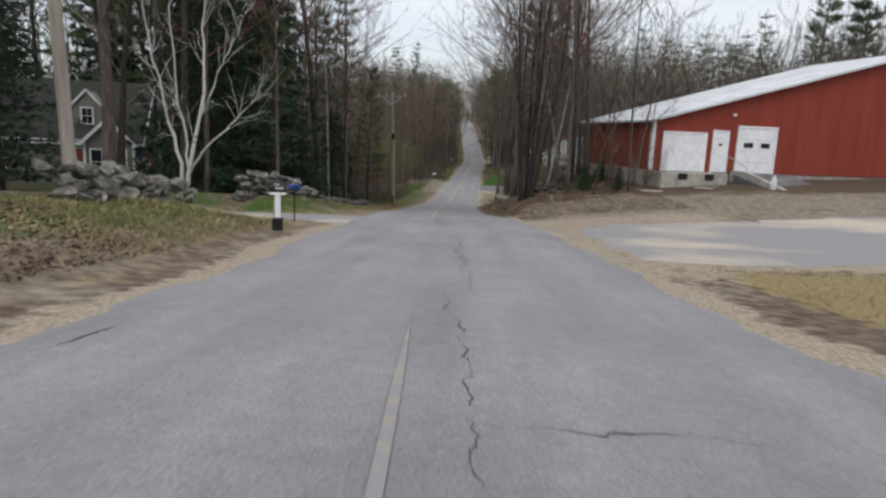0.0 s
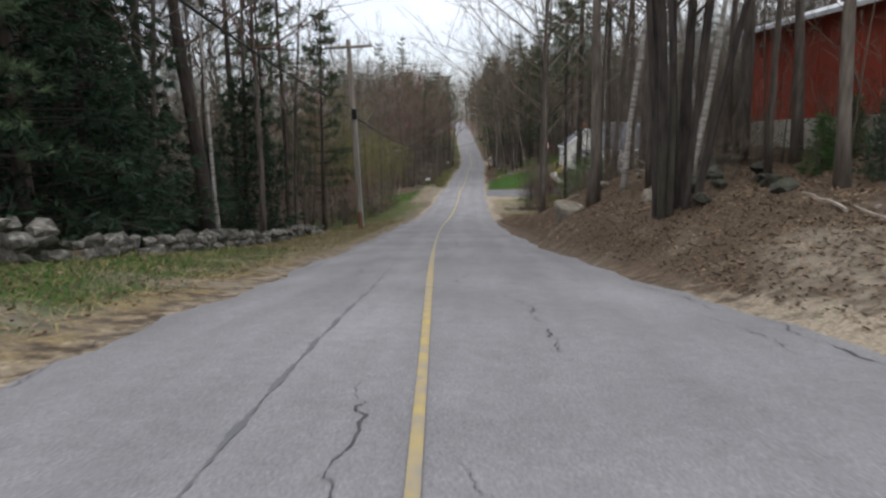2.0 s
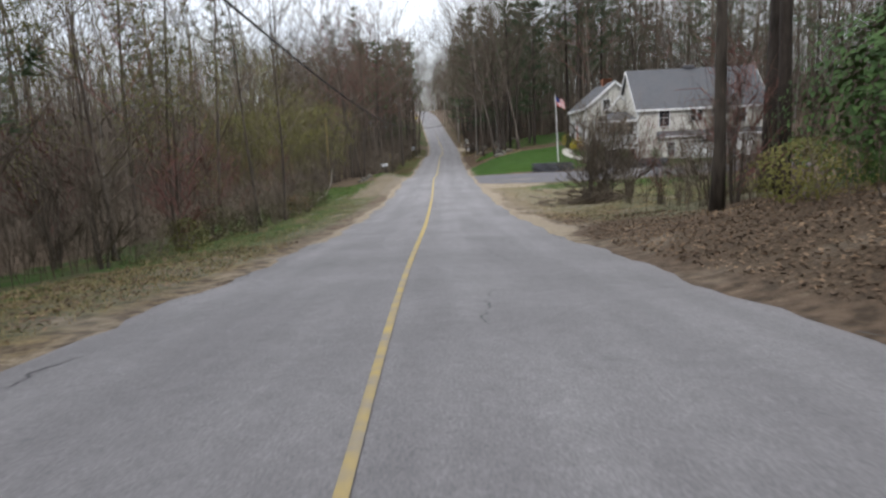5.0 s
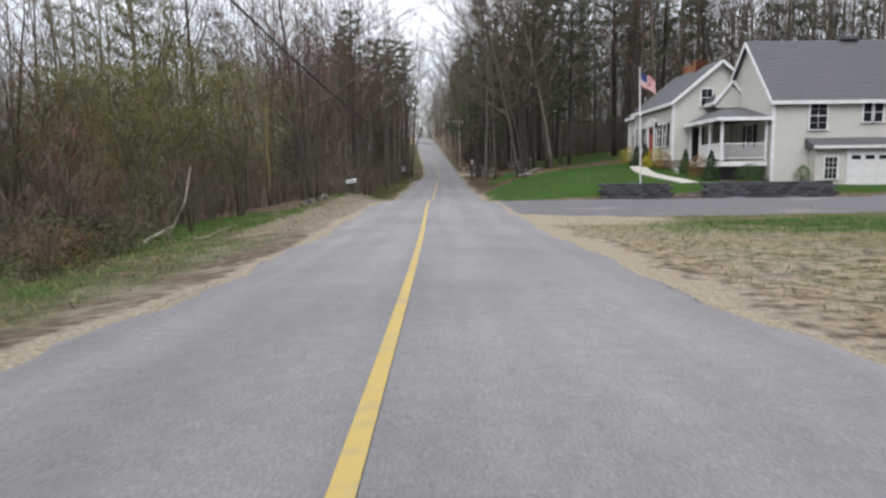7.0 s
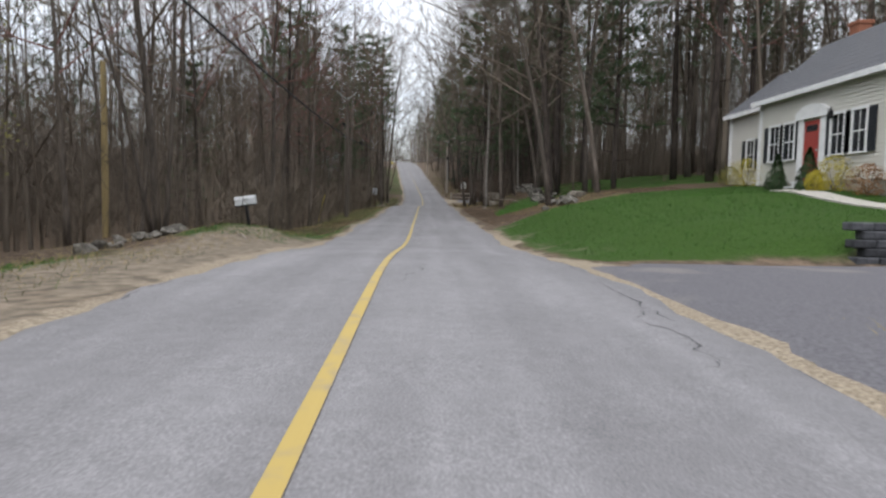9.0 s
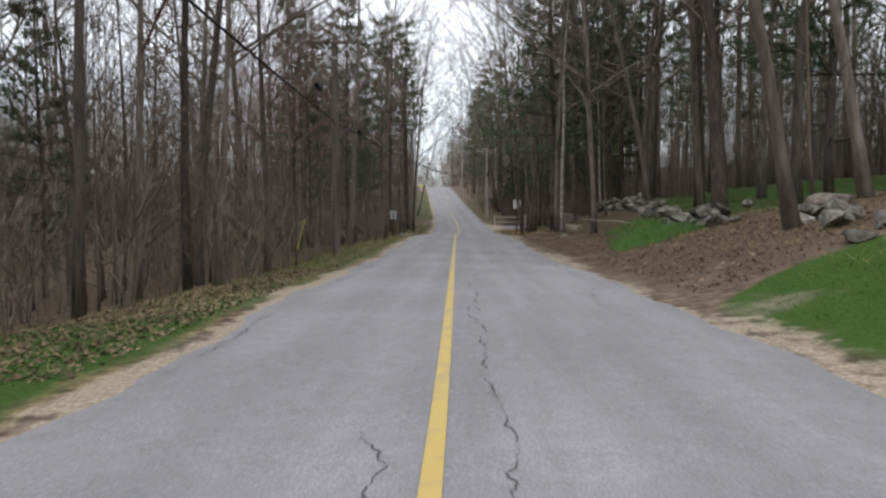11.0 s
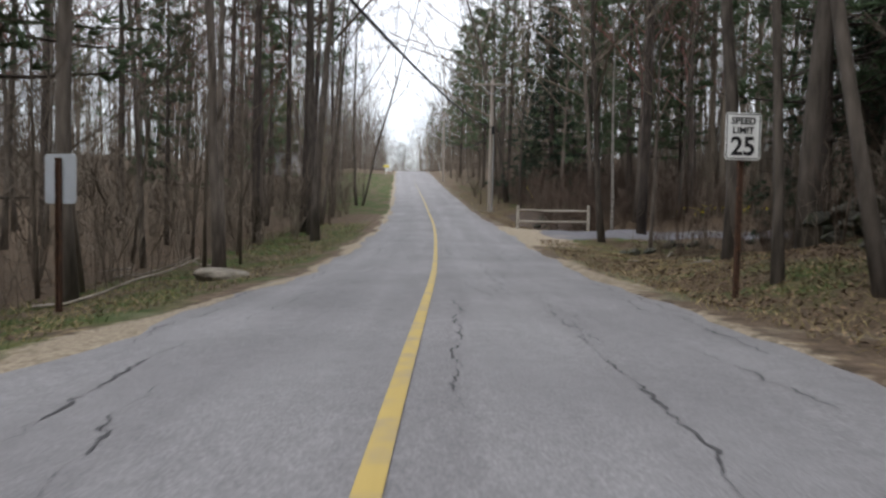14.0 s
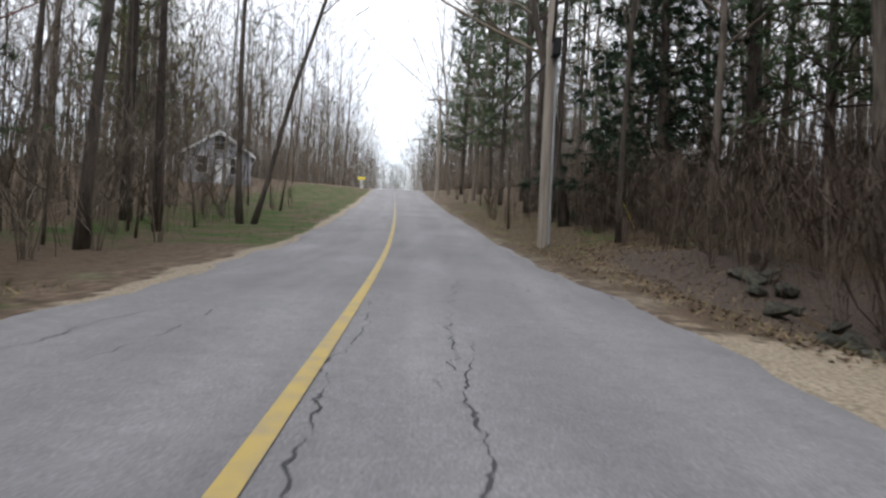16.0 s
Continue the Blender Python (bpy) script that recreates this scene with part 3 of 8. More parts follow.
def make_ground():
    ys = np.concatenate([np.arange(-120, -12, 6), np.arange(-12, 182, 0.5), np.arange(182, 300, 2.0), np.arange(300, 700, 12.0), [800, 1000, 1400]])
    right = np.array([0, 1.5, 2.7, 3.0, 3.2, 3.4, 3.7, 4.0, 4.3, 4.6, 5, 5.4, 5.8, 6.3, 6.8, 7.4, 8, 8.7, 9.4, 10.2, 11, 12, 13, 14, 15.5, 17, 19, 22, 26, 32, 40, 52, 70, 100, 150, 230, 400, 900])
    left = -np.array([1.5, 2.0, 2.25, 2.45, 2.7, 3.0, 3.3, 3.6, 4.0, 4.4, 4.8, 5.2, 5.7, 6.2, 6.8, 7.4, 8, 8.7, 9.4, 10.2, 11, 12, 13, 14, 15.5, 17, 19, 22, 26, 32, 40, 52, 70, 100, 150, 230, 400, 900])[::-1]
    ss = np.concatenate([left, right])
    Y, S = np.meshgrid(ys, ss, indexing="ij")
    y, s = Y.ravel(), S.ravel()
    x = s + road_x(y)
    z = ground_z(x, y) - np.where((s > -2.1) & (s < 2.8), 0.06, 0.0)
    nx = len(ss)
    i = (np.arange(len(ys) - 1)[:, None] * nx + np.arange(nx - 1)[None]).ravel()
    ob = big_mesh("ground", np.stack([x, y, z], 1), np.stack([i, i + 1, i + nx + 1, i + nx], 1), GROUND, "structure", "rolling ground of sand, leaf litter, grass and forest floor", "ground", True)
    a, r = np.abs(s), s >= 0
    wob = waves(x * 0.8, y * 0.6)
    late = 1 - 0.55 * soft(y, 104, 300, 6)
    sand = np.where(r, soft(a, 2.7, 3.2 + 0.35 * wob, 0.4 * late), soft(a, 2.0, 2.5 + 0.22 * wob, 0.36 * late)) * 0.92
    sand *= np.where(r, 1 - 0.8 * soft(y, 26, 55, 4) - 0.35 * soft(y, 110, 160, 5) - 0.6 * soft(y, 171, 400, 1.5), 1 - 0.5 * soft(y, 18, 58, 4))
    apron = soft(y, 68, 92, 3) * soft(a, 2.5, 6.5, 3) * r
    lot = np.maximum(soft(y, 6.5, 19, 2.5) * soft(a, 3, 8.5, 3) * 1.6, soft(y, 161.5, 170, 1.0) * soft(a, 2.7, 4.6, 0.8) * 2) * r
    sand = np.maximum(sand, np.maximum(soft(y, 84.5, 88.2, 1.2) * soft(a, 2.7, 6.5, 1.5), soft(y, 80, 97.6, 1.0) * soft(a, 2.6, 3.3 + 0.3 * wob, 0.4)) * r * 0.8)
    sand = np.maximum(sand, np.maximum(apron * 0.45, lot * 0.42))
    dirt = np.maximum(soft(y, 60, 82, 5) * soft(a, 3, 9, 3) * r * 0.45, soft(y, 84, 104, 4) * soft(a, 2.5, 4.8, 0.8) * ~r * 0.75)
    dirt = np.maximum(dirt, soft(y, 18, 24, 3) * soft(a, 4, 30, 3) * r * 0.75)
    dirt = np.maximum(dirt, np.where(r, 0.3, 0.45 - 0.25 * soft(y, 104, 300, 4)) * soft(a, 2.4, 4.2, 0.8))
    litter = np.where(r, soft(y, 18, 62, 5) + soft(y, 115, 210, 2.5), soft(y, -10, 12, 3) * soft(a, 2.4, 6, 1) + 0.6 * soft(y, 36, 60, 6) + 0.55 * soft(y, 106, 200, 5)) * np.clip((a - 2.8) / 1.0, 0, 1) * 0.8
    grass = soft(y, 97.9, 112.6 + 0.5 * wob, 0.7) * soft(a, 3.9, 24, 0.9) * r * 1.2
    grass = np.maximum(grass, soft(y, 81.2, 84.6, 0.8) * soft(a, 5.8, 17, 0.8) * r * 0.95)
    grass = np.maximum(grass, soft(y, 121, 140, 3) * soft(a, 9.5, 20, 1.5) * r * 0.7)
    grass = np.maximum(grass, soft(y, 18, 34, 3) * soft(a, 3.4, 6, 0.8) * ~r * 0.75)
    grass = np.maximum(grass, soft(y, 58, 96, 6) * soft(a, 3.6, 11, 1.5) * ~r * 0.6)
    grass = np.maximum(grass, soft(y, 112, 170, 6) * soft(a, 2.9, 6.5, 0.7) * ~r * (0.56 - 0.1 * soft(y, 140, 300, 6)))
    grass = np.maximum(grass, soft(y, 14, 40, 4) * soft(a, 8, 30, 4) * ~r * 0.48)
    grass = np.maximum(grass, soft(y, 180, 230, 6) * soft(a, 2.6, 9, 1.5) * np.where(r, 0.32, 0.5))
    grass = np.maximum(grass, soft(y, 60, 86, 4) * soft(a, 4.6, 16, 1.2) * r * 0.52)
    grass = np.maximum(grass, soft(y, -10, 12, 2) * soft(a, 4.6, 24, 1.5) * ~r * 0.55)
    grass = np.maximum(grass, soft(y, 148, 164, 3) * soft(a, 3.6, 9, 1) * r * 0.42)
    grass = np.maximum(grass, soft(y, 34, 58, 3) * soft(a, 3.0, 6, 0.7) * ~r * 0.5)
    grass = np.maximum(grass, soft(y, 86, 97, 1.5) * soft(a, 4.6, 10, 1.2) * ~r * 0.85)
    grass = np.maximum(grass, soft(y, 102.5, 112, 1.5) * soft(a, 3.0, 5.4, 0.7) * ~r * 0.85)
    dry = np.where(r, soft(y, 64, 84, 4) * soft(a, 4, 20, 2) + 0.4 * soft(y, 140, 180, 5) * soft(a, 3, 7, 1), soft(y, 16, 200, 6) * soft(a, 2.8, 6, 1.2) * (1 - 0.55 * soft(y, 60, 104, 4) - 0.7 * soft(y, 150, 200, 6)) + 0.6 * soft(y, -10, 12, 3) * soft(a, 3, 8, 1)) * 0.55
    dry = np.maximum(dry, soft(y, 0.5, 6.4, 1.0) * soft(a, 4.6, 14, 0.8) * r * 0.9)
    sand *= 1 - 0.8 * soft(y, 0.5, 6.4, 1.0) * soft(a, 5.0, 14, 0.8) * r
    for name, v in (("sand", sand), ("dirt", dirt), ("litter", litter), ("grass", grass), ("dry", dry)):
        at = ob.data.attributes.new(name, "FLOAT", "POINT")
        at.data.foreach_set("value", np.clip(v, 0, 1.2).astype(np.float32))
    return ob


make_ground()


def edge_left(y):
    return -(2.38 + 0.10 * np.sin(y * 0.9) + 0.07 * np.sin(y * 2.7 + 1) + 0.04 * np.sin(y * 7.1))


def edge_right(y):
    return 3.02 + 0.09 * np.sin(y * 0.8 + 2) + 0.07 * np.sin(y * 2.3) + 0.04 * np.sin(y * 6.3 + 1) + 0.25 * np.clip(1 - np.abs(y - 13) / 9, 0, 1)


def strip(name, ys, lo, hi, lift, mat, kind, label, category, steps=9, crown=0.03, drop=0.05):
    """A strip along the road between offsets lo(y) and hi(y), following the ground with a slight crown."""
    ys = np.asarray(ys, float)
    f = np.linspace(0, 1, steps)
    a, b = np.broadcast_to(lo(ys), ys.shape), np.broadcast_to(hi(ys), ys.shape)
    s = a[:, None] + (b - a)[:, None] * f[None]
    y = np.repeat(ys[:, None], steps, 1)
    x = s + road_x(y)
    z = road_z(y) + lift + crown * (1 - (s / 3.2) ** 2) - np.where((f == 0) | (f == 1), drop, 0.0)[None]
    n = len(ys)
    i = (np.arange(n - 1)[:, None] * steps + np.arange(steps - 1)[None]).ravel()
    return big_mesh(name, np.stack([x, y, z], -1).reshape(-1, 3), np.stack([i, i + 1, i + steps + 1, i + steps], 1), mat, kind, label, category, True)


road = strip("road", np.concatenate([np.arange(-60, 182, 0.35), np.arange(182, 460, 2.0)]), edge_left, edge_right, 0.02, ASPHALT, "structure", "weathered pale grey asphalt road with broken edges", "road", 25)
co = np.zeros(len(road.data.vertices) * 3)
road.data.vertices.foreach_get("co", co)
off = co[0::3] - road_x(co[1::3])
track = road.data.attributes.new("track", "FLOAT", "POINT")
track.data.foreach_set("value", sum(np.exp(-(((off - c) / 0.35) ** 2)) for c in (-1.75, -0.5, 0.75, 2.1)).astype(np.float32))


def line_half(y):
    """Half the painted width that is left along the road."""
    return np.interp(y, [-20, 0, 2.5, 16, 19, 22, 26, 31, 36, 48, 57, 62, 188, 205, 225, 240], [0.03, 0.028, 0.0, 0.0, 0.026, 0.03, 0.046, 0.044, 0.024, 0.026, 0.042, 0.05, 0.05, 0.035, 0.014, 0.0])


line = strip("centre_line", np.arange(-20, 239, 0.5), lambda y: -line_half(y), line_half, 0.034, PAINT, "structure", "worn yellow painted centre line on the road", "road marking", 4, drop=0.004)
wear = line.data.attributes.new("wear", "FLOAT", "POINT")
co = np.zeros(len(line.data.vertices) * 3)
line.data.vertices.foreach_get("co", co)
wear.data.foreach_set("value", np.interp(co[1::3], [-20, 1, 12, 22, 35, 52, 60, 184, 205, 300], [0.42, 0.45, 0.5, 0.2, 0.26, 0.22, 0.03, 0.06, 0.35, 0.5]).astype(np.float32))


def make_cracks():
    """Tarred and open cracks wandering along and across the road."""
    rng = np.random.default_rng(11)
    b = Build()

    def crack(s, y, ds, dy, steps, width, wander=0.06):
        """Runs from s, y by ds, dy a step, straying sideways but coming out at its end."""
        n = 3 * steps + 1
        t = np.linspace(0, 1, n)[:, None]
        stray = np.cumsum(rng.normal(0, wander * 0.4, (n, 2)), 0)
        stray = (stray - stray[-1] * t) * 0.8 + rng.normal(0, wander * 0.1, (n, 2))
        p = np.array([[s, y]]) + t * np.array([[ds * steps, dy * steps]]) + stray
        d = np.gradient(p, axis=0)
        nrm = np.stack([-d[:, 1], d[:, 0]], 1) / (np.linalg.norm(d, axis=1)[:, None] + 1e-9)
        w = width * np.clip(rng.uniform(0.1, 1.0, len(p)) + 0.45 * np.sin(np.arange(len(p)) * 0.37 + rng.uniform(0, 6)), 0.08, 1.2)[:, None] * np.sin(np.linspace(0.25, np.pi - 0.15, len(p)))[:, None]
        q = np.concatenate([p + nrm * w, p - nrm * w])
        x, yy = q[:, 0] + road_x(q[:, 1]), q[:, 1]
        z = road_z(yy) + 0.0245 + 0.03 * (1 - (q[:, 0] / 3.2) ** 2)
        n = len(p)
        b.add(np.stack([x, yy, z], 1), [(i, i + 1, n + i + 1, n + i) for i in range(n - 1)])

    def between(s0, y0, s1, y1, width, wander=0.05):
        k = max(4, int(math.hypot(s1 - s0, y1 - y0) / 0.13))
        crack(s0, y0, (s1 - s0) / k, (y1 - y0) / k, k, width, wander)

    first = ((0.3, -2, 0.32, 4, 0.007), (0.42, -0.36, 1.6, -0.35, 0.008), (0.45, 3, 0.5, 12, 0.01), (0.6, 6, 0.4, 11, 0.008), (0.4, 12, 0.15, 20, 0.012), (0.65, 14, 0.5, 18, 0.01), (-0.25, 19.5, -0.3, 21, 0.009), (0.05, 29.2, 0.4, 30.2, 0.009), (0.4, 30.2, 0.3, 32, 0.006), (-2.1, 38.4, -1.85, 42, 0.009), (-1.93, 38.2, -1.95, 43, 0.009), (-0.88, 37.4, -1.0, 38.9, 0.014), (-1.0, 38.9, -0.93, 41.2, 0.012), (-0.9, 41.2, -0.7, 45, 0.01), (-2.1, 0.2, -1.95, 1.3, 0.01), (-0.15, 63.4, -0.2, 66.2, 0.012), (-2.1, 66.4, 0.0, 67.6, 0.008))
    second = ((0.38, 105, 0.39, 119, 0.009), (0.3, 111.4, 0.36, 113, 0.008), (2.2, 114.2, 1.9, 112.6, 0.012), (2.3, 114.6, 2.0, 113.2, 0.01), (-1.2, 129.4, -1.15, 132, 0.011), (-1.6, 130.3, -1.35, 131.4, 0.009), (-1.05, 132.2, -0.9, 134.5, 0.009), (-1.2, 133, -1.1, 139, 0.007), (1.16, 142.6, 1.28, 145, 0.013), (1.25, 145.2, 1.38, 148.2, 0.01), (1.0, 148.4, 1.2, 157, 0.009), (0.37, 143.6, 0.22, 149, 0.011), (-1.42, 143, -1.6, 145.2, 0.012), (-1.0, 142.6, -1.25, 144, 0.01), (-1.5, 146, -1.45, 150, 0.007), (-2.2, 93.8, -0.1, 94.3, 0.007), (0.2, 94.4, 1.8, 94.6, 0.006))
    third = ((0.98, 155.3, 0.97, 156.9, 0.011), (0.97, 156.9, 1.35, 157.7, 0.011), (1.57, 155.2, 1.56, 156.7, 0.012), (1.56, 156.7, 1.85, 158.2, 0.01), (1.98, 155.3, 2.35, 158, 0.011), (1.3, 158, 1.2, 161, 0.007), (-0.68, 155, -0.72, 156.4, 0.011), (-1.55, 156, -1.6, 159.4, 0.01), (-1.05, 155.2, -1.12, 156.8, 0.01), (-1.12, 156.8, -0.85, 158.3, 0.009), (0.34, 157, 0.3, 159.4, 0.012), (-1.7, 160, -1.3, 166, 0.008), (-1.2, 161, -0.9, 164, 0.009), (0.75, 166.5, 0.95, 169.5, 0.012), (0.1, 164, 0.2, 172, 0.009), (-2.0, 166, -1.4, 171, 0.009), (-2.2, 173.2, 2.6, 173.6, 0.008), (-1.2, 168.5, -1.0, 171, 0.008))
    for lot in (first, second, third):
        for c in lot:
            between(*c)
    for y in (14.6, 15.2, 25.5, 97.0, 176):
        crack(-2.2 if y > 20 else -1.2, y, 0.12, 0.004, 40 if y > 20 else 24, 0.006, 0.02)
    for k in range(46):
        y = rng.uniform(0, 180)
        crack(rng.uniform(-2, 2.6), y, rng.normal(0, 0.01), 0.1, int(rng.integers(8, 30)), 0.009)
    for k in range(30):
        y = rng.uniform(0, 180)
        crack(float(edge_left(np.array(y))) + rng.uniform(0.1, 0.4), y, 0, 0.15, 16, 0.012)
        crack(float(edge_right(np.array(y))) - rng.uniform(0.1, 0.5), y, 0, 0.15, 16, 0.012)
    ob = part("cracks", b, CRACK)
    b = Build()
    crack(-0.78, 13.5, 0.001, 0.15, 110, 0.022, 0.012)
    tagged(part("tar_seam", b, SEAM), "grey tarred seam along the asphalt", "seam", "", "structure")
    return tagged(ob, "dark open cracks running along and across the asphalt", "crack", "", "stuff")


make_cracks()


def slab(name, outline, lift, mat, label, category, thick=0.05, step=0.7):
    """A paved patch with the given outline in x, y that lies on the ground."""
    bm = bmesh.new()
    vs = [bm.verts.new((x, y, 0)) for x, y in outline]
    bm.faces.new(vs)
    lo, hi = np.min(outline, 0), np.max(outline, 0)
    for ax in (0, 1):
        for c in np.arange(lo[ax] + step, hi[ax], step):
            p = [0, 0, 0]
            p[ax] = c
            nrm = [0, 0, 0]
            nrm[ax] = 1
            bmesh.ops.bisect_plane(bm, geom=bm.verts[:] + bm.edges[:] + bm.faces[:], plane_co=p, plane_no=nrm)
    c = np.array([v.co for v in bm.verts])
    z = ground_z(c[:, 0], c[:, 1])
    for v, h in zip(bm.verts, z):
        v.co.z = h + lift - (thick if v.is_boundary else 0)
    me = bpy.data.meshes.new(name)
    bm.to_mesh(me)
    bm.free()
    me.polygons.foreach_set("use_smooth", [True] * len(me.polygons))
    me.materials.append(mat)
    return tagged(new(name, me), label, category, "", "structure")


def offs(pts):
    return [(s + float(road_x(y)), y) for s, y in pts]


def wavy(pts, amp=0.18, step=0.6, seed=3):
    """The same outline with an uneven, broken edge."""
    rng = random.Random(seed)
    out = []
    for (x0, y0), (x1, y1) in zip(pts, pts[1:] + pts[:1]):
        n = max(1, int(math.hypot(x1 - x0, y1 - y0) / step))
        out += [(x0 + (x1 - x0) * k / n + rng.uniform(-amp, amp), y0 + (y1 - y0) * k / n + rng.uniform(-amp, amp)) for k in range(n)]
    return out


slab("barn_lot", wavy(offs([(3.7, 8.2), (3.6, 11), (3.9, 15.2), (5, 16.6), (9, 17.2), (14, 18.2), (24, 19), (24, 9), (14, 8.4), (8, 8.0), (5.5, 7.6)])), 0.03, LOT, "dusty asphalt apron in front of the red barn", "driveway")
slab("driveway_west", wavy(offs([(-2.0, 12.6), (-2.0, 18.2), (-3.2, 17.2), (-5, 16.6), (-9, 16.5), (-16, 16.5), (-16, 14.2), (-9, 14.0), (-4.6, 13.9), (-3.2, 13.4)])), 0.03, LOT, "grey asphalt driveway beside the mailboxes", "driveway")
slab("driveway_east", wavy(offs([(3.05, 88.6), (2.95, 91), (2.85, 94), (2.75, 95.8), (3.6, 96.9), (6, 97.1), (11, 97.2), (19, 97.3), (27, 98), (27, 88), (12, 86.5), (7, 86.7), (4.6, 87.6)]), 0.22, 0.45), 0.03, DRIVE, "dark patched asphalt driveway below the white house", "driveway")
slab("driveway_north", wavy(offs([(4.4, 163.7), (4.1, 166), (4.4, 168.1), (6, 168), (14, 168.4), (24, 169), (24, 165), (14, 164.6), (6, 164.2)])), 0.03, DRIVE, "grey asphalt driveway beside the split rail fence", "driveway")


# dark brown sheet over the ditch ground, in the mulch material
slab("ditch", wavy(offs([(4.3, 170.4), (4.0, 174), (4.3, 178.5), (5.4, 180), (7.4, 178), (8.4, 174), (8.0, 171), (6.4, 170.0)]), 0.25), 0.015, MULCH, "dark brown ditch below the road", "ditch", 0.06, 0.5)


# ---------------------------------------------------------------- buildings
def clapboards(b, outline, m, step=0.13, lap=0.024):
    """Lapped boards over a wall of that outline (x, z; convex), facing local -y."""
    zs = [p[1] for p in outline]
    z0, z1 = min(zs), max(zs)

    def span(z):
        xs = []
        for (x0, a), (x1, c) in zip(outline, outline[1:] + outline[:1]):
            if min(a, c) <= z <= max(a, c) and a != c:
                xs.append(x0 + (x1 - x0) * (z - a) / (c - a))
        return (min(xs), max(xs)) if xs else None

    rows, z = [], z0
    while z < z1 - 0.02:
        top = min(z + step, z1)
        lo, hi = span(z + 1e-4), span(top - 1e-4)
        if lo and hi:
            rows += [(lo[0], -lap, z), (lo[1], -lap, z), (hi[0], 0, top), (hi[1], 0, top)]
        z = top
    n = len(rows) // 2
    b.add([m @ Vector(p) for p in rows], [(2 * i, 2 * i + 1, 2 * i + 3, 2 * i + 2) for i in range(n - 1)])
    return b


def wall_pose(x, y, z, facing):
    """A frame whose x runs along a wall and whose -y looks out in the direction facing (degrees from +x)."""
    return pose(x, y, z, 0, 0, facing + 90)


def window(parent, m, w, h, shutters=False, bars=(2, 2), trim=WHITE, label=""):
    """A sash window with its origin at the sill's middle, looking to local -y."""
    ob = part("window", Build().box((w + 0.16, 0.06, 0.09), (0, -0.05, h + 0.045)).box((0.08, 0.06, h), (-w / 2 - 0.04, -0.05, h / 2)).box((0.08, 0.06, h), (w / 2 + 0.04, -0.05, h / 2)).box((w + 0.22, 0.1, 0.05), (0, -0.06, -0.025)), trim, parent, label, m=m)
    part("pane", Build().box((w, 0.012, h), (0, -0.028, h / 2)), DARK_GLASS, ob, "dark reflecting glass")
    b = Build()
    b.box((w, 0.03, 0.035), (0, -0.045, h / 2))
    for k in range(1, bars[0]):
        b.box((0.014, 0.02, h - 0.004), (-w / 2 + w * k / bars[0], -0.045, h / 2))
    for k in range(1, bars[1]):
        if abs(k / bars[1] - 0.5) > 0.05:
            b.box((w - 0.004, 0.018, 0.014), (0, -0.045, h * k / bars[1]))
    part("sash", b, trim, ob)
    if shutters:
        for sx in (-1, 1):
            b = Build().box((0.32, 0.035, h + 0.06), (sx * (w / 2 + 0.26), -0.05, h / 2))
            for k in range(9):
                b.box((0.25, 0.02, 0.05), (sx * (w / 2 + 0.26), -0.072, h * (k + 0.7) / 9.4))
            part("shutter", b, SHUTTER, ob, "dark louvred shutter")
    return ob


def gable_roof(parent, length, half, rise, over=0.3, thick=0.16, mat=SHINGLE, m=None, label="", rows=10):
    """A gable roof whose ridge runs along local y; origin at the middle of one gable at eave height."""
    m = m or Matrix()
    slope, e = rise / half, half + over
    right = []
    for k in range(rows):
        x0, x1 = e * (1 - k / rows), e * (1 - (k + 1) / rows)
        right += [(x0, rise - slope * x0 + thick + 0.009), (x1, rise - slope * x1 + thick)]
    left = [(-x, z) for x, z in right[::-1]][1:]
    under = [(-e, rise - slope * e), (0, rise), (e, rise - slope * e)]
    b = Build().prism(right + left + under, length + 2 * over, m @ Matrix.Translation((0, -over, 0)))
    ob = part("roof", b, mat, parent, label)
    box = [(3, 2, 1, 0), (4, 5, 6, 7), (0, 1, 5, 4), (1, 2, 6, 5), (2, 3, 7, 6), (3, 0, 4, 7)]
    cor = [(px, py, pz) for pz in (-1, 1) for px, py in ((-1, -1), (1, -1), (1, 1), (-1, 1))]
    ln, a = math.hypot(e, e * slope), math.atan2(rise, half)
    for sx in (-1, 1):
        for y in (-over - 0.02, length + over + 0.02):
            mm = m @ Matrix.Translation((sx * e / 2, y, rise - e * slope / 2 + 0.04)) @ Matrix.Rotation(sx * a, 4, "Y")
            t = Build()
            t.add([mm @ Vector((px * ln / 2, py * 0.018, pz * 0.085)) for px, py, pz in cor], box)
            part("trim_board", t, WHITE, ob, "white painted rake board")
        t = Build()
        t.add([m @ Vector((sx * (e + 0.014) + px * 0.02, length / 2 + py * (length / 2 + over), rise - e * slope + 0.06 + pz * 0.09)) for px, py, pz in cor], box)
        part("trim_board", t, WHITE, ob, "white painted eave board")
    return ob


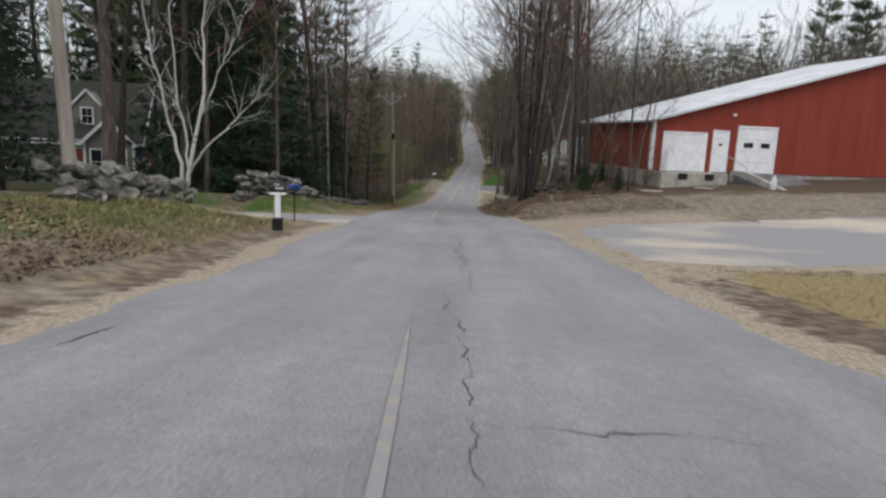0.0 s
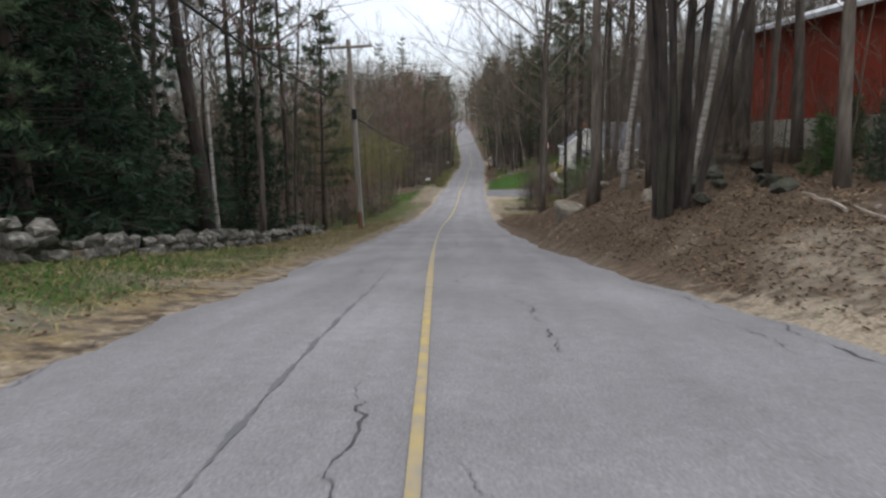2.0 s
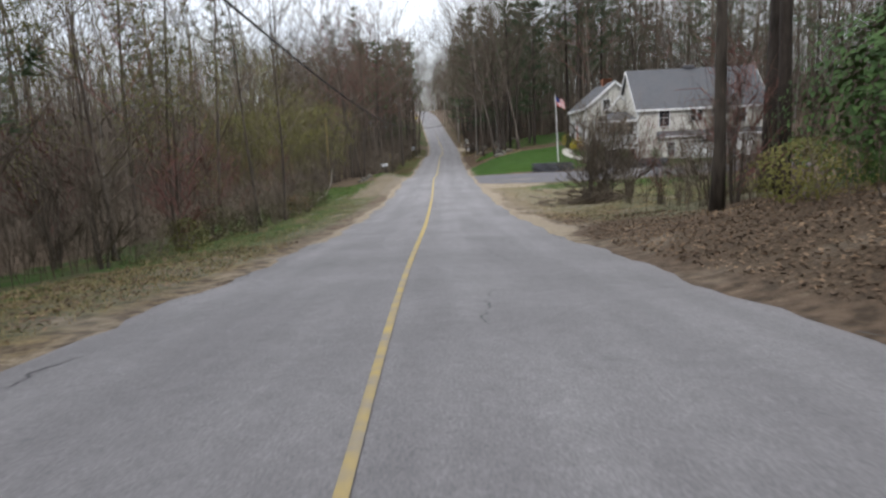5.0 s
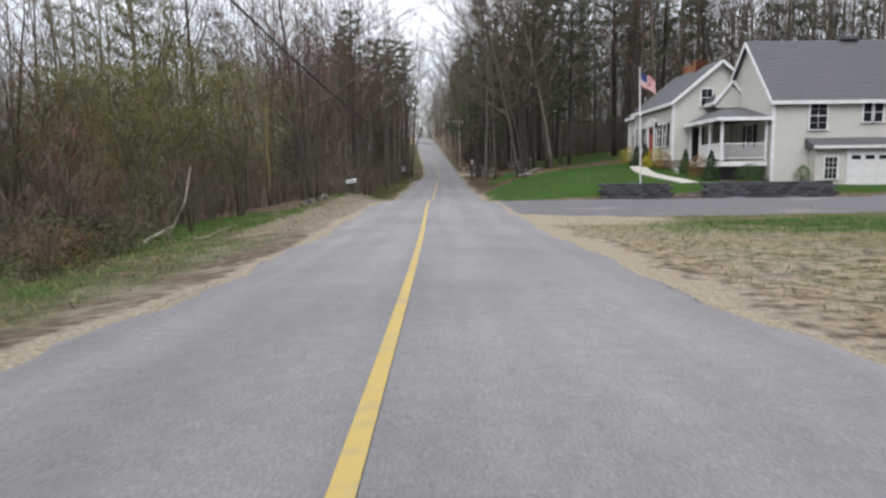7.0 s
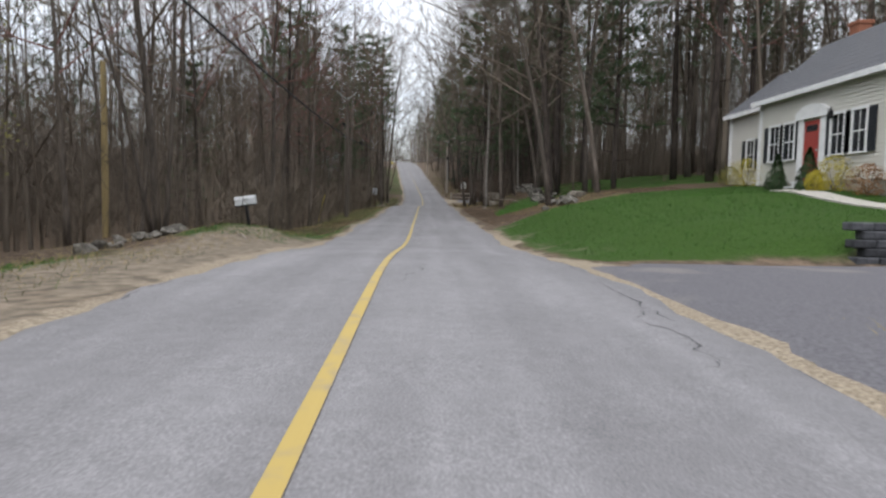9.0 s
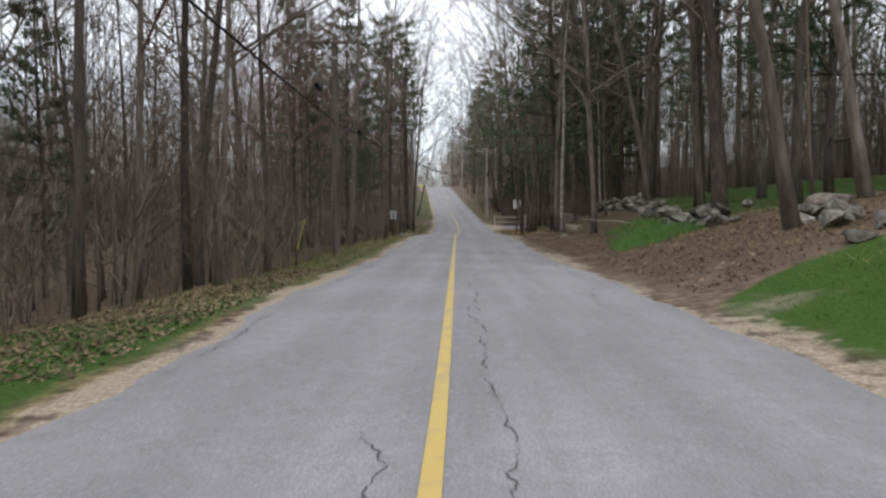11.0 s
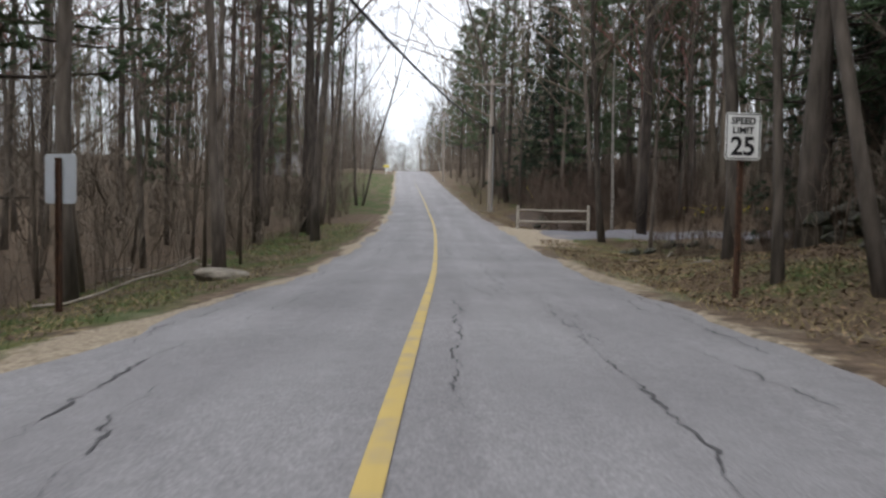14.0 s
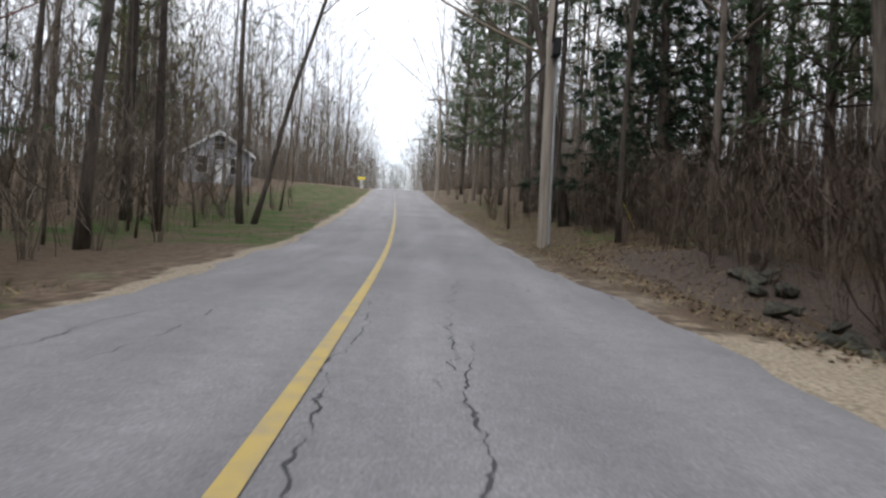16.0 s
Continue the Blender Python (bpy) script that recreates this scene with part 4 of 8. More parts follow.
def red_barn():
    deg = 15.0
    base = pose(8.55, 28.72, 0.51, 0, 0, deg)
    barn = thing("barn", base, "large red barn with a pale metal roof on a concrete footing", "barn")
    W, L, eave, slope = 30.0, 7.8, 2.37, 0.275
    rise = W / 2 * slope
    b = Build().prism([(0, 0), (W, 0), (W, eave), (W / 2, eave + rise), (0, eave)], L)
    for k in range(int(W / 0.6) + 1):
        x = min(k * 0.6, W - 0.02)
        h = eave + slope * min(x, W - x)
        b.box((0.02, 0.012, h - 0.1), (x + 0.01, -0.002, h / 2))
    for k in range(int(L / 0.6) + 1):
        b.box((0.02, 0.03, eave - 0.06), (-0.008, k * 0.6 + 0.02, eave / 2))
    part("wall", b, RED, barn)
    f = Build()
    f.box((W, L - 0.1, 2.6), (W / 2, L / 2 + 0.0, -1.31))
    f.box((3.5, 1.1, 2.4), (1.8, -0.5, -1.23), bevel=0.04)
    part("footing", f, CONCRETE, barn, "stained concrete footing and loading dock")
    for x in (1.15, 2.55):
        part("vent", Build().box((0.45, 0.06, 0.28), (x, -1.06, -0.2)), BLACK, barn, "dark vent opening in the dock")
    r = Build()
    over = 0.35
    for sx in (-1, 1):
        n = 1
        for k in range(n):
            y0, y1 = -over, L + over
            e = W / 2 + over
            z0 = eave + rise - slope * e
            x0, x1 = W / 2 + sx * e, W / 2
            z1 = eave + rise
            vs = [(x0, y0, z0 + 0.1), (x0, y1, z0 + 0.1), (x1, y1, z1 + 0.1), (x1, y0, z1 + 0.1), (x0, y0, z0), (x0, y1, z0), (x1, y1, z1), (x1, y0, z1)]
            r.add(vs, [(0, 1, 2, 3), (7, 6, 5, 4), (0, 4, 5, 1), (3, 7, 4, 0), (1, 5, 6, 2)])
    roof = part("roof", r, ROOF_METAL, barn, "pale ribbed metal roof")
    e = W / 2 + over
    for k in range(20):
        y = -over + 0.05 + k * (L + 2 * over - 0.1) / 19
        part("seam", Build().tube([(W / 2 - e, y, eave + rise - slope * e + 0.105), (W / 2, y, eave + rise + 0.105)], 0.018, 4), ROOF_METAL, roof)
    c = Build().box((0.12, 0.05, eave - 0.05), (0.05, -0.035, eave / 2)).box((0.05, 0.12, eave - 0.05), (-0.035, 0.06, eave / 2 - 0.003))
    part("corner_board", c, WHITE, barn, "white corner board")
    d = part("garage_door", Build().box((2.15, 0.06, 1.78), (1.7, -0.035, 0.89), bevel=0.01), WHITE, barn, "plain white overhead door")
    part("door_frame", Build().box((0.1, 0.09, 1.9), (0.58, -0.04, 0.95)).box((0.1, 0.09, 1.9), (2.82, -0.04, 0.95)).box((2.34, 0.09, 0.1), (1.7, -0.04, 1.84)), WHITE, d)
    d = part("entry_door", Build().box((0.74, 0.06, 1.95), (3.62, -0.035, 0.975), bevel=0.01), WHITE, barn, "white entry door")
    part("door_frame", Build().box((0.08, 0.09, 2.1), (3.22, -0.04, 1.02)).box((0.08, 0.09, 2.04), (4.02, -0.04, 1.02)).box((0.88, 0.09, 0.08), (3.62, -0.04, 2.0)), WHITE, d)
    part("pane", Build().box((0.18, 0.02, 0.1), (3.62, -0.075, 1.35)), DARK_GLASS, d)
    d = Build()
    for k in range(4):
        d.box((2.0, 0.06, 0.535), (5.62, -0.035, 0.275 + 0.545 * k), bevel=0.012)
    d = part("garage_door", d, WHITE, barn, "white sectional overhead door with two small windows")
    for x in (5.15, 6.1):
        part("pane", Build().box((0.5, 0.03, 0.24), (x, -0.07, 1.38)), DARK_GLASS, d)
    part("door_frame", Build().box((0.1, 0.1, 2.28), (4.57, -0.04, 1.14)).box((0.1, 0.1, 2.28), (6.67, -0.04, 1.14)).box((2.2, 0.1, 0.12), (5.62, -0.04, 2.25)), WHITE, d)
    part("lamp", Build().box((0.14, 0.2, 0.12), (4.2, -0.1, 2.8), bevel=0.03), WHITE, barn, "small white wall lamp")
    rail = Build().tube([(3.4, -1.05, 0.0), (3.4, -1.05, 0.85), (4.3, -1.3, 0.3), (4.3, -1.3, -0.3)], 0.025, 6)
    part("handrail", rail, STEEL, barn, "thin steel pipe handrail")
    # the ramp to the sectional door, with a sloped concrete side wall
    ramp = Build()
    ramp.add([(4.3, -0.05, 0.0), (7.4, -0.05, 0.0), (8.2, -5.2, -1.05), (4.6, -5.2, -1.05), (4.3, -0.05, -2), (7.4, -0.05, -2), (8.2, -5.2, -2), (4.6, -5.2, -2)], [(0, 3, 2, 1), (0, 4, 7, 3), (3, 7, 6, 2), (1, 2, 6, 5)])
    tagged(part("ramp", ramp, DRIVE, None, m=base), "paved ramp rising to the barn door", "ramp", "", "structure")
    side = Build().prism([(0, -2.0), (0, 0.12), (1.1, 0.1), (5.2, -0.95), (5.2, -2.0)], 0.25, pose(4.3, -0.1, 0, 0, 0, -86))
    tagged(part("ramp_wall", side, CONCRETE, None, m=base), "sloped concrete side wall of the ramp", "wall", "", "structure")
    sack = Build()
    pts = np.array([(0.13 * math.cos(a) * r, 0.12 * math.sin(a) * r, z) for z, r in ((0, 0.8), (0.05, 1.05), (0.3, 1.0), (0.5, 0.8), (0.6, 0.35), (0.68, 0.3)) for a in np.arange(8) * math.pi / 4])
    sack.add(pts, [(i * 8 + j, i * 8 + (j + 1) % 8, (i + 1) * 8 + (j + 1) % 8, (i + 1) * 8 + j) for i in range(5) for j in range(8)] + [tuple(range(40, 48))])
    x, y = (base @ Vector((4.2, -3.4, 0))).xy
    tagged(part("jug", sack, WHITE, None, m=pose(x, y, gz(x, y) - 0.02, 8, -6, 20), smooth=True), "dirty white plastic jug standing by the ramp", "jug")
    for k, (u, w, t, lab) in enumerate(((2.2, 0.5, STONE, "board"), (1.5, 0.9, RAIL_WOOD, "board"), (-1.2, 1.2, RAIL_WOOD, "board"))):
        x, y = (base @ Vector((u, -2.0 - 0.3 * k, 0))).xy
        tagged(part(lab, Build().box((w, 0.18, 0.06), bevel=0.01), t, None, m=pose(x, y, gz(x, y) + 0.05, 3, 2, 15 * k)), "weathered scrap board lying on the dirt", "board", "scrap boards")


red_barn()


def porch_steps(parent, m, n, width, run=0.28, rise=0.18, mat=WHITE):
    for k in range(n):
        part("step", Build().box((width, run + 0.04, 0.06), (0, -run * (n - k - 0.5), rise * (k + 1) - 0.03), bevel=0.01).box((width - 0.04, 0.03, rise - 0.06), (0, -run * (n - k) + 0.05, rise * (k + 0.5) - 0.03)), mat, parent, m=m)


def white_house():
    g = -4.15
    house = thing("house", Matrix(), "cream farmhouse with grey shingle roofs, porch and red door", "house")
    F = 10.45  # front wall line
    y0, y1, depth = 104.7, 111.9, 5.2
    eave, rise = -0.45, 2.15
    # main block, ridge along y
    b = Build()
    clapboards(b, [(0, 0), (y1 - y0, 0), (y1 - y0, eave - g - 0.35), (0, eave - g - 0.35)], wall_pose(F, y1, g + 0.35, 180))
    clapboards(b, [(0, 0), (depth, 0), (depth, eave - g - 0.35), (depth / 2, eave - g - 0.35 + rise), (0, eave - g - 0.35)], wall_pose(F, y0, g + 0.35, -90))
    b.box((depth - 0.1, y1 - y0 - 0.1, eave - g), (F + depth / 2, (y0 + y1) / 2, (eave + g) / 2))
    b.prism([(-depth / 2 + 0.06, 0), (depth / 2 - 0.06, 0), (0, rise - 0.05)], y1 - y0 - 0.1, Matrix.Translation((F + depth / 2, y0 + 0.05, eave)))
    part("wall", b, SIDING, house, "cream clapboard wall")
    part("foundation", Build().box((depth, y1 - y0, 1.0), (F + depth / 2, (y0 + y1) / 2, g - 0.15)), CONCRETE, house)
    gable_roof(house, y1 - y0, depth / 2, rise, 0.28, m=Matrix.Translation((F + depth / 2, y0, eave)), label="grey shingle roof")
    # lower addition, set back
    F2, y2 = 11.15, 115.8
    b = Build()
    e2 = eave - 0.02
    clapboards(b, [(0, 0), (y2 - y1, 0), (y2 - y1, e2 - g - 0.35), (0, e2 - g - 0.35)], wall_pose(F2, y2, g + 0.35, 180))
    b.box((depth - 0.6, y2 - y1 - 0.02, e2 - g), (F2 + depth / 2 - 0.2, (y2 + y1) / 2, (e2 + g) / 2))
    part("wall", b, SIDING, house, "cream clapboard wall of the addition")
    part("foundation", Build().box((depth - 0.5, y2 - y1, 1.0), (F2 + depth / 2 - 0.2, (y2 + y1) / 2, g - 0.15)), CONCRETE, house)
    gable_roof(house, y2 - y1 - 0.3, depth / 2 - 0.35, 1.75, 0.28, m=Matrix.Translation((F2 + depth / 2 - 0.35, y1 + 0.3, e2)))
    for x, y, h0, h1 in ((F - 0.02, y0 - 0.02, g + 0.3, eave), (F - 0.02, y1 - 0.05, g + 0.3, eave), (F2 - 0.02, y2 - 0.02, g + 0.3, e2), (F + depth, y0 - 0.02, g + 0.3, eave)):
        part("corner_board", Build().box((0.14, 0.14, h1 - h0), (x, y, (h0 + h1) / 2)), WHITE, house, "white corner board")
    # windows and door of the front
    for y in (110.75, 109.75, 107.0, 105.95):
        window(house, wall_pose(F - 0.015, y, -2.95, 180), 0.62, 1.3, True)
    window(house, wall_pose(F2 - 0.015, 113.9, -3.05, 180), 0.6, 1.2, True)
    m = wall_pose(F - 0.015, 108.35, g + 0.42, 180)
    d = part("front_door", Build().box((0.92, 0.06, 2.05), (0, -0.03, 1.025), bevel=0.01), RED_DOOR, house, "red panelled front door", m=m)
    p = Build()
    for x in (-0.21, 0.21):
        for z, h in ((0.4, 0.5), (1.1, 0.6)):
            p.box((0.3, 0.02, h), (x, -0.065, z), bevel=0.008)
    part("panel", p, RED_DOOR, d)
    part("pane", Build().box((0.6, 0.02, 0.2), (0, -0.068, 1.78)), DARK_GLASS, d)
    part("door_frame", Build().box((0.3, 0.1, 2.15), (-0.63, -0.05, 1.07)).box((0.3, 0.1, 2.15), (0.63, -0.05, 1.07)).box((1.8, 0.16, 0.2), (0, -0.08, 2.22)).prism([(-0.95, 0), (0.95, 0), (0.5, 0.22), (0, 0.3), (-0.5, 0.22)], 0.18, Matrix.Translation((0, -0.17, 2.32))), WHITE, d, "white arched door surround")
    part("knob", Build().tube([(0.36, -0.06, 1.0), (0.36, -0.12, 1.0)], [0.02, 0.035], 8), STEEL, d)
    part("lantern", Build().box((0.14, 0.14, 0.26), (1.05, -0.12, 2.1), bevel=0.03).tube([(1.05, -0.12, 2.24), (1.05, -0.12, 2.36)], [0.05, 0.01], 6), BLACK, d, "black wall lantern")
    porch_steps(house, m @ Matrix.Translation((0, -0.02, -0.42)), 2, 1.5)
    # south gable window and ridge chimney
    window(house, wall_pose(F + 1.85, y0 - 0.015, -0.75, -90), 0.62, 0.95)
    ch = Build()
    for k in range(12):
        for j in range(4):
            ch.box((0.19, 0.2, 0.075), (F + 2.6 + (j - 1.5) * 0.2 + (0.05 if k % 2 else -0.05) * 0.5, 107.4, 1.3 + k * 0.085), bevel=0.006)
    for k in range(12):
        ch.box((0.8, 0.5, 0.08), (F + 2.6, 107.55, 1.3 + k * 0.085), bevel=0.006)
    part("chimney", ch, BRICK, house, "red brick chimney")
    part("chimney", Build().box((0.55, 0.55, 1.3), (F + 3.2, 111.0, 1.7), bevel=0.02).box((0.65, 0.65, 0.15), (F + 3.2, 111.0, 2.4), bevel=0.02), BRICK, house, "red brick chimney")
    # small cross gable between the main block and the wing
    X0 = 12.35
    b = Build()
    clapboards(b, [(0, 0), (1.9, 0), (1.9, 0.3), (0.55, 1.55), (0, 1.0)], wall_pose(X0, 103.6, -0.95, -90))
    part("wall", b, SIDING, house)
    gable_roof(house, 2.6, 0.9, 1.05, 0.16, 0.1, m=Matrix.Translation((X0 + 0.9, 103.65, -0.62)), rows=5)
    # the large wing, ridge along x, over a garage
    wx0, wx1, wy0, wy1 = 13.75, 24.5, 99.85, 105.6
    we, wr, wg = -0.9, 3.2, -5.65
    b = Build()
    half = (wy1 - wy0) / 2
    clapboards(b, [(0, 0), (wx1 - wx0, 0), (wx1 - wx0, we - wg - 0.1), (0, we - wg - 0.1)], wall_pose(wx0, wy0, wg + 0.1, -90))
    clapboards(b, [(0, 0), (2 * half, 0), (2 * half, we - wg - 0.8), (half, we - wg - 0.8 + wr), (0, we - wg - 0.8)], wall_pose(wx0, wy1, wg + 0.8, 180))
    b.box((wx1 - wx0 - 0.1, 2 * half - 0.1, we - wg), ((wx0 + wx1) / 2, (wy0 + wy1) / 2, (we + wg) / 2))
    b.prism([(-half + 0.06, 0), (half - 0.06, 0), (0, wr - 0.05)], wx1 - wx0 - 0.1, Matrix.Translation((wx0 + 0.05, (wy0 + wy1) / 2, we)) @ pose(0, 0, 0, 0, 0, -90))
    part("wall", b, SIDING, house, "cream clapboard wall of the wing")
    gable_roof(house, wx1 - wx0, half, wr, 0.25, m=Matrix.Translation((wx0, (wy0 + wy1) / 2, we)) @ pose(0, 0, 0, 0, 0, -90), rows=16, label="grey shingle roof of the wing")
    part("corner_board", Build().box((0.14, 0.14, we - wg - 0.1), (wx0 - 0.01, wy0 - 0.01, (we + wg) / 2)), WHITE, house, "white corner board")
    part("ridge_vent", Build().box((1.0, 0.5, 0.25), (19.0, (wy0 + wy1) / 2, we + wr + 0.25), bevel=0.05), SHINGLE, house)
    window(house, wall_pose(15.95, wy0 - 0.015, -2.45, -90), 0.85, 1.35, bars=(2, 4))
    for x in (18.4, 18.95):
        window(house, wall_pose(x, wy0 - 0.015, -2.1, -90), 0.42, 0.95, bars=(1, 2))
    for x in (20.3, 22.4):
        window(house, wall_pose(x, wy0 - 0.015, -2.35, -90), 0.75, 1.2, bars=(2, 4))
    # garage front below, under a shed roof
    gx0, gx1, gy = 15.6, 24.5, 99.25
    part("wall", clapboards(Build(), [(0, 0), (gx1 - gx0, 0), (gx1 - gx0, 2.3), (0, 2.3)], wall_pose(gx0, gy, wg, -90)).box((0.05, wy0 - gy, 2.3), (gx0 + 0.03, (wy0 + gy) / 2 + 0.02, wg + 1.15)), SIDING, house)
    r = Build().prism([(0, 2.28), (-0.3, 2.28), (-0.3, 2.36), (0.75, 2.85), (0.75, 2.3)], gx1 - gx0 + 0.5, Matrix.Translation((gx0 - 0.25, gy, wg)) @ Matrix(((0, 1, 0, 0), (1, 0, 0, 0), (0, 0, 1, 0), (0, 0, 0, 1))))
    r = part("shed_roof", r, SHINGLE, house, "grey shed roof over the garage doors")
    part("trim_board", Build().box((gx1 - gx0 + 0.54, 0.03, 0.14), ((gx0 + gx1) / 2, gy - 0.32, wg + 2.3)), WHITE, r)
    window(house, wall_pose(16.35, gy - 0.015, wg + 0.75, -90), 0.62, 1.05, bars=(3, 4))
    panel = Build().box((0.66, 0.03, 0.48), bevel=0.012).mesh("panel", WHITE)
    for x in (18.6, 21.9):
        d = part("garage_door", Build().box((2.74, 0.04, 2.02), (x, gy - 0.035, wg + 1.01)), WHITE, house, "white panelled garage door with small windows")
        for k in range(4):
            for j in range(4):
                part("panel", panel, WHITE, d, m=Matrix.Translation((x - 1.02 + j * 0.68, gy - 0.062, wg + 0.26 + k * 0.5)))
        for j in range(4):
            part("pane", Build().box((0.44, 0.02, 0.2), (x - 1.02 + j * 0.68, gy - 0.078, wg + 1.78)), DARK_GLASS, d)
        part("door_frame", Build().box((0.1, 0.08, 2.1), (x - 1.42, gy - 0.05, wg + 1.05)).box((0.1, 0.08, 2.1), (x + 1.42, gy - 0.05, wg + 1.05)).box((2.94, 0.08, 0.1), (x, gy - 0.05, wg + 2.12)), WHITE, d)
    # porch in the corner
    px0, px1, py0, py1, pf, pe = 11.3, 13.7, 100.2, 104.6, -3.95, -1.8
    b = Build()
    for k in range(20):
        b.box((px1 - px0, 0.215, 0.04), ((px0 + px1) / 2, py0 + 0.11 + k * 0.22, pf - 0.02))
    part("porch_floor", b, WOOD_GREY, house, "grey porch boards")
    part("porch_skirt", Build().box((px1 - px0, 0.05, 0.24), ((px0 + px1) / 2, py0 + 0.02, pf - 0.16)).box((0.05, py1 - py0, 0.24), (px0 + 0.02, (py0 + py1) / 2, pf - 0.163)), WHITE, house)
    # solid black box painted as the shade below the floor
    part("porch_base", Build().box((px1 - px0 - 0.2, py1 - py0 - 0.2, 1.1), ((px0 + px1) / 2, (py0 + py1) / 2, pf - 0.83)), BLACK, house, "black block standing in for the shade under the porch")
    for x, y in ((px0 + 0.06, py0 + 0.06), (px0 + 0.06, 101.7), (px0 + 0.06, 103.0), (px0 + 0.06, 104.4), (px1 - 0.1, py0 + 0.06)):
        part("porch_post", Build().box((0.13, 0.13, pe - pf), (x, y, (pe + pf) / 2), bevel=0.012).box((0.19, 0.19, 0.1), (x, y, pe - 0.06)).box((0.19, 0.19, 0.12), (x, y, pf + 0.06)), WHITE, house)
    for (xa, ya), (xb, yb) in (((px0 + 0.06, py0 + 0.06), (px1 - 0.1, py0 + 0.06)), ((px0 + 0.06, py0 + 0.06), (px0 + 0.06, 103.0))):
        ln = math.hypot(xb - xa, yb - ya)
        rl = part("railing", Build().tube([(xa, ya, pf + 0.86), (xb, yb, pf + 0.86)], 0.035, 6).tube([(xa, ya, pf + 0.12), (xb, yb, pf + 0.12)], 0.03, 6), WHITE, house, "white porch railing")
        n = int(ln / 0.13)
        me = Build().box((0.035, 0.035, 0.74), (0, 0, 0)).mesh("baluster", WHITE)
        for k in range(1, n):
            part("baluster", me, WHITE, rl, m=Matrix.Translation((xa + (xb - xa) * k / n, ya + (yb - ya) * k / n, pf + 0.49)))
    r = Build()
    o = 0.3
    vs = [(px0 - o, py0 - o, pe), (px1 + 0.05, py0 - o, pe), (px1 + 0.05, py1 - 0.1, pe), (px0 - o, py1 - 0.1, pe), (px0 + 1.3, py1 - 1.6, pe + 0.75), (px1 + 0.05, py1 - 1.6, pe + 0.75), (px0 + 1.3, py1 - 0.1, pe + 0.75), (px1 + 0.05, py1 - 0.1, pe + 0.75)]
    r.add(vs, [(0, 1, 5, 4), (0, 4, 6, 3), (4, 5, 7, 6), (1, 2, 7, 5), (0, 3, 2, 1), (2, 3, 6, 7)])
    r = part("porch_roof", r, SHINGLE, house, "grey hipped porch roof")
    part("trim_board", Build().box((px1 - px0 + o + 0.1, 0.04, 0.18), ((px0 + px1) / 2 - o / 2, py0 - o - 0.01, pe - 0.06)).box((0.04, py1 - py0 + o, 0.18), (px0 - o - 0.01, (py0 + py1) / 2 - o / 2, pe - 0.063)), WHITE, r)
    d = part("side_door", Build().box((0.85, 0.06, 2.0), (px0 + 0.5, y0 - 0.05, pf + 1.0), bevel=0.01), SHUTTER, house, "dark side door")
    window(house, wall_pose(wx0 - 0.015, 102.2, pf + 0.75, 180), 0.65, 1.15, True)
    porch_steps(house, wall_pose(px0 - 0.02, 103.75, pf - 0.72, 180), 4, 1.2)


white_house()


def ribbon(points, width, lift, mat, name, label, category, kind="structure"):
    p = np.array(points, float)
    d = np.gradient(p, axis=0)
    nrm = np.stack([-d[:, 1], d[:, 0]], 1) / np.linalg.norm(d, axis=1)[:, None]
    q = np.concatenate([p + nrm * width / 2, p - nrm * width / 2])
    z = ground_z(q[:, 0], q[:, 1]) + lift
    n = len(p)
    b = Build()
    v = np.concatenate([np.column_stack([q, z]), np.column_stack([q, z - 0.12])])
    f = [(i, n + i, n + i + 1, i + 1) for i in range(n - 1)] + [(i, i + 1, 2 * n + i + 1, 2 * n + i) for i in range(n - 1)] + [(n + i, 3 * n + i, 3 * n + i + 1, n + i + 1) for i in range(n - 1)]
    b.add(v, f)
    return tagged(part(name, b, mat), label, category, "", kind)


ribbon([(9.5 - 0.9 * math.sin(t * math.pi), 108.3 - 10.2 * t) for t in np.linspace(0, 0.93, 18)], 0.95, 0.05, WALK, "garden_walk", "pale curved concrete garden walk through the lawn", "path")

# dark block retaining wall on both sides of the garden steps
rng = random.Random(5)
block_meshes = []
for k in range(6):
    block_meshes.append(Build().box((rng.uniform(0.36, 0.44), 0.25, 0.145), bevel=0.02).mesh("block", BLOCK))


def block_wall(x0, x1, y, courses, label):
    w = thing("retaining_wall", Matrix.Translation((x0, y, gz(x0, y - 0.6))), label, "retaining wall", "retaining walls")
    n = int((x1 - x0) / 0.41)
    for c in range(courses):
        for k in range(n):
            part("block", block_meshes[rng.randrange(6)], BLOCK, w, m=pose(0.2 + k * 0.41 + (0.2 if c % 2 else 0), 0.05 * c + rng.uniform(-0.015, 0.015), 0.08 + c * 0.15, 0, 0, rng.uniform(-2, 2)))
    return w


block_wall(4.4, 8.0, 97.2, 5, "low dark slate block retaining wall below the lawn")
block_wall(9.2, 15.4, 97.2, 5, "dark slate block retaining wall beside the garden steps")
steps = thing("garden_steps", pose(8.6, 97.8, gz(8.6, 96.9), 0, 0, 0), "stone garden steps up from the driveway", "steps")
for k in range(4):
    part("step", Build().box((1.1, 0.36, 0.15), (0, -0.45 + 0.3 * k, 0.075 + 0.13 * k), bevel=0.02), BLOCK, steps)


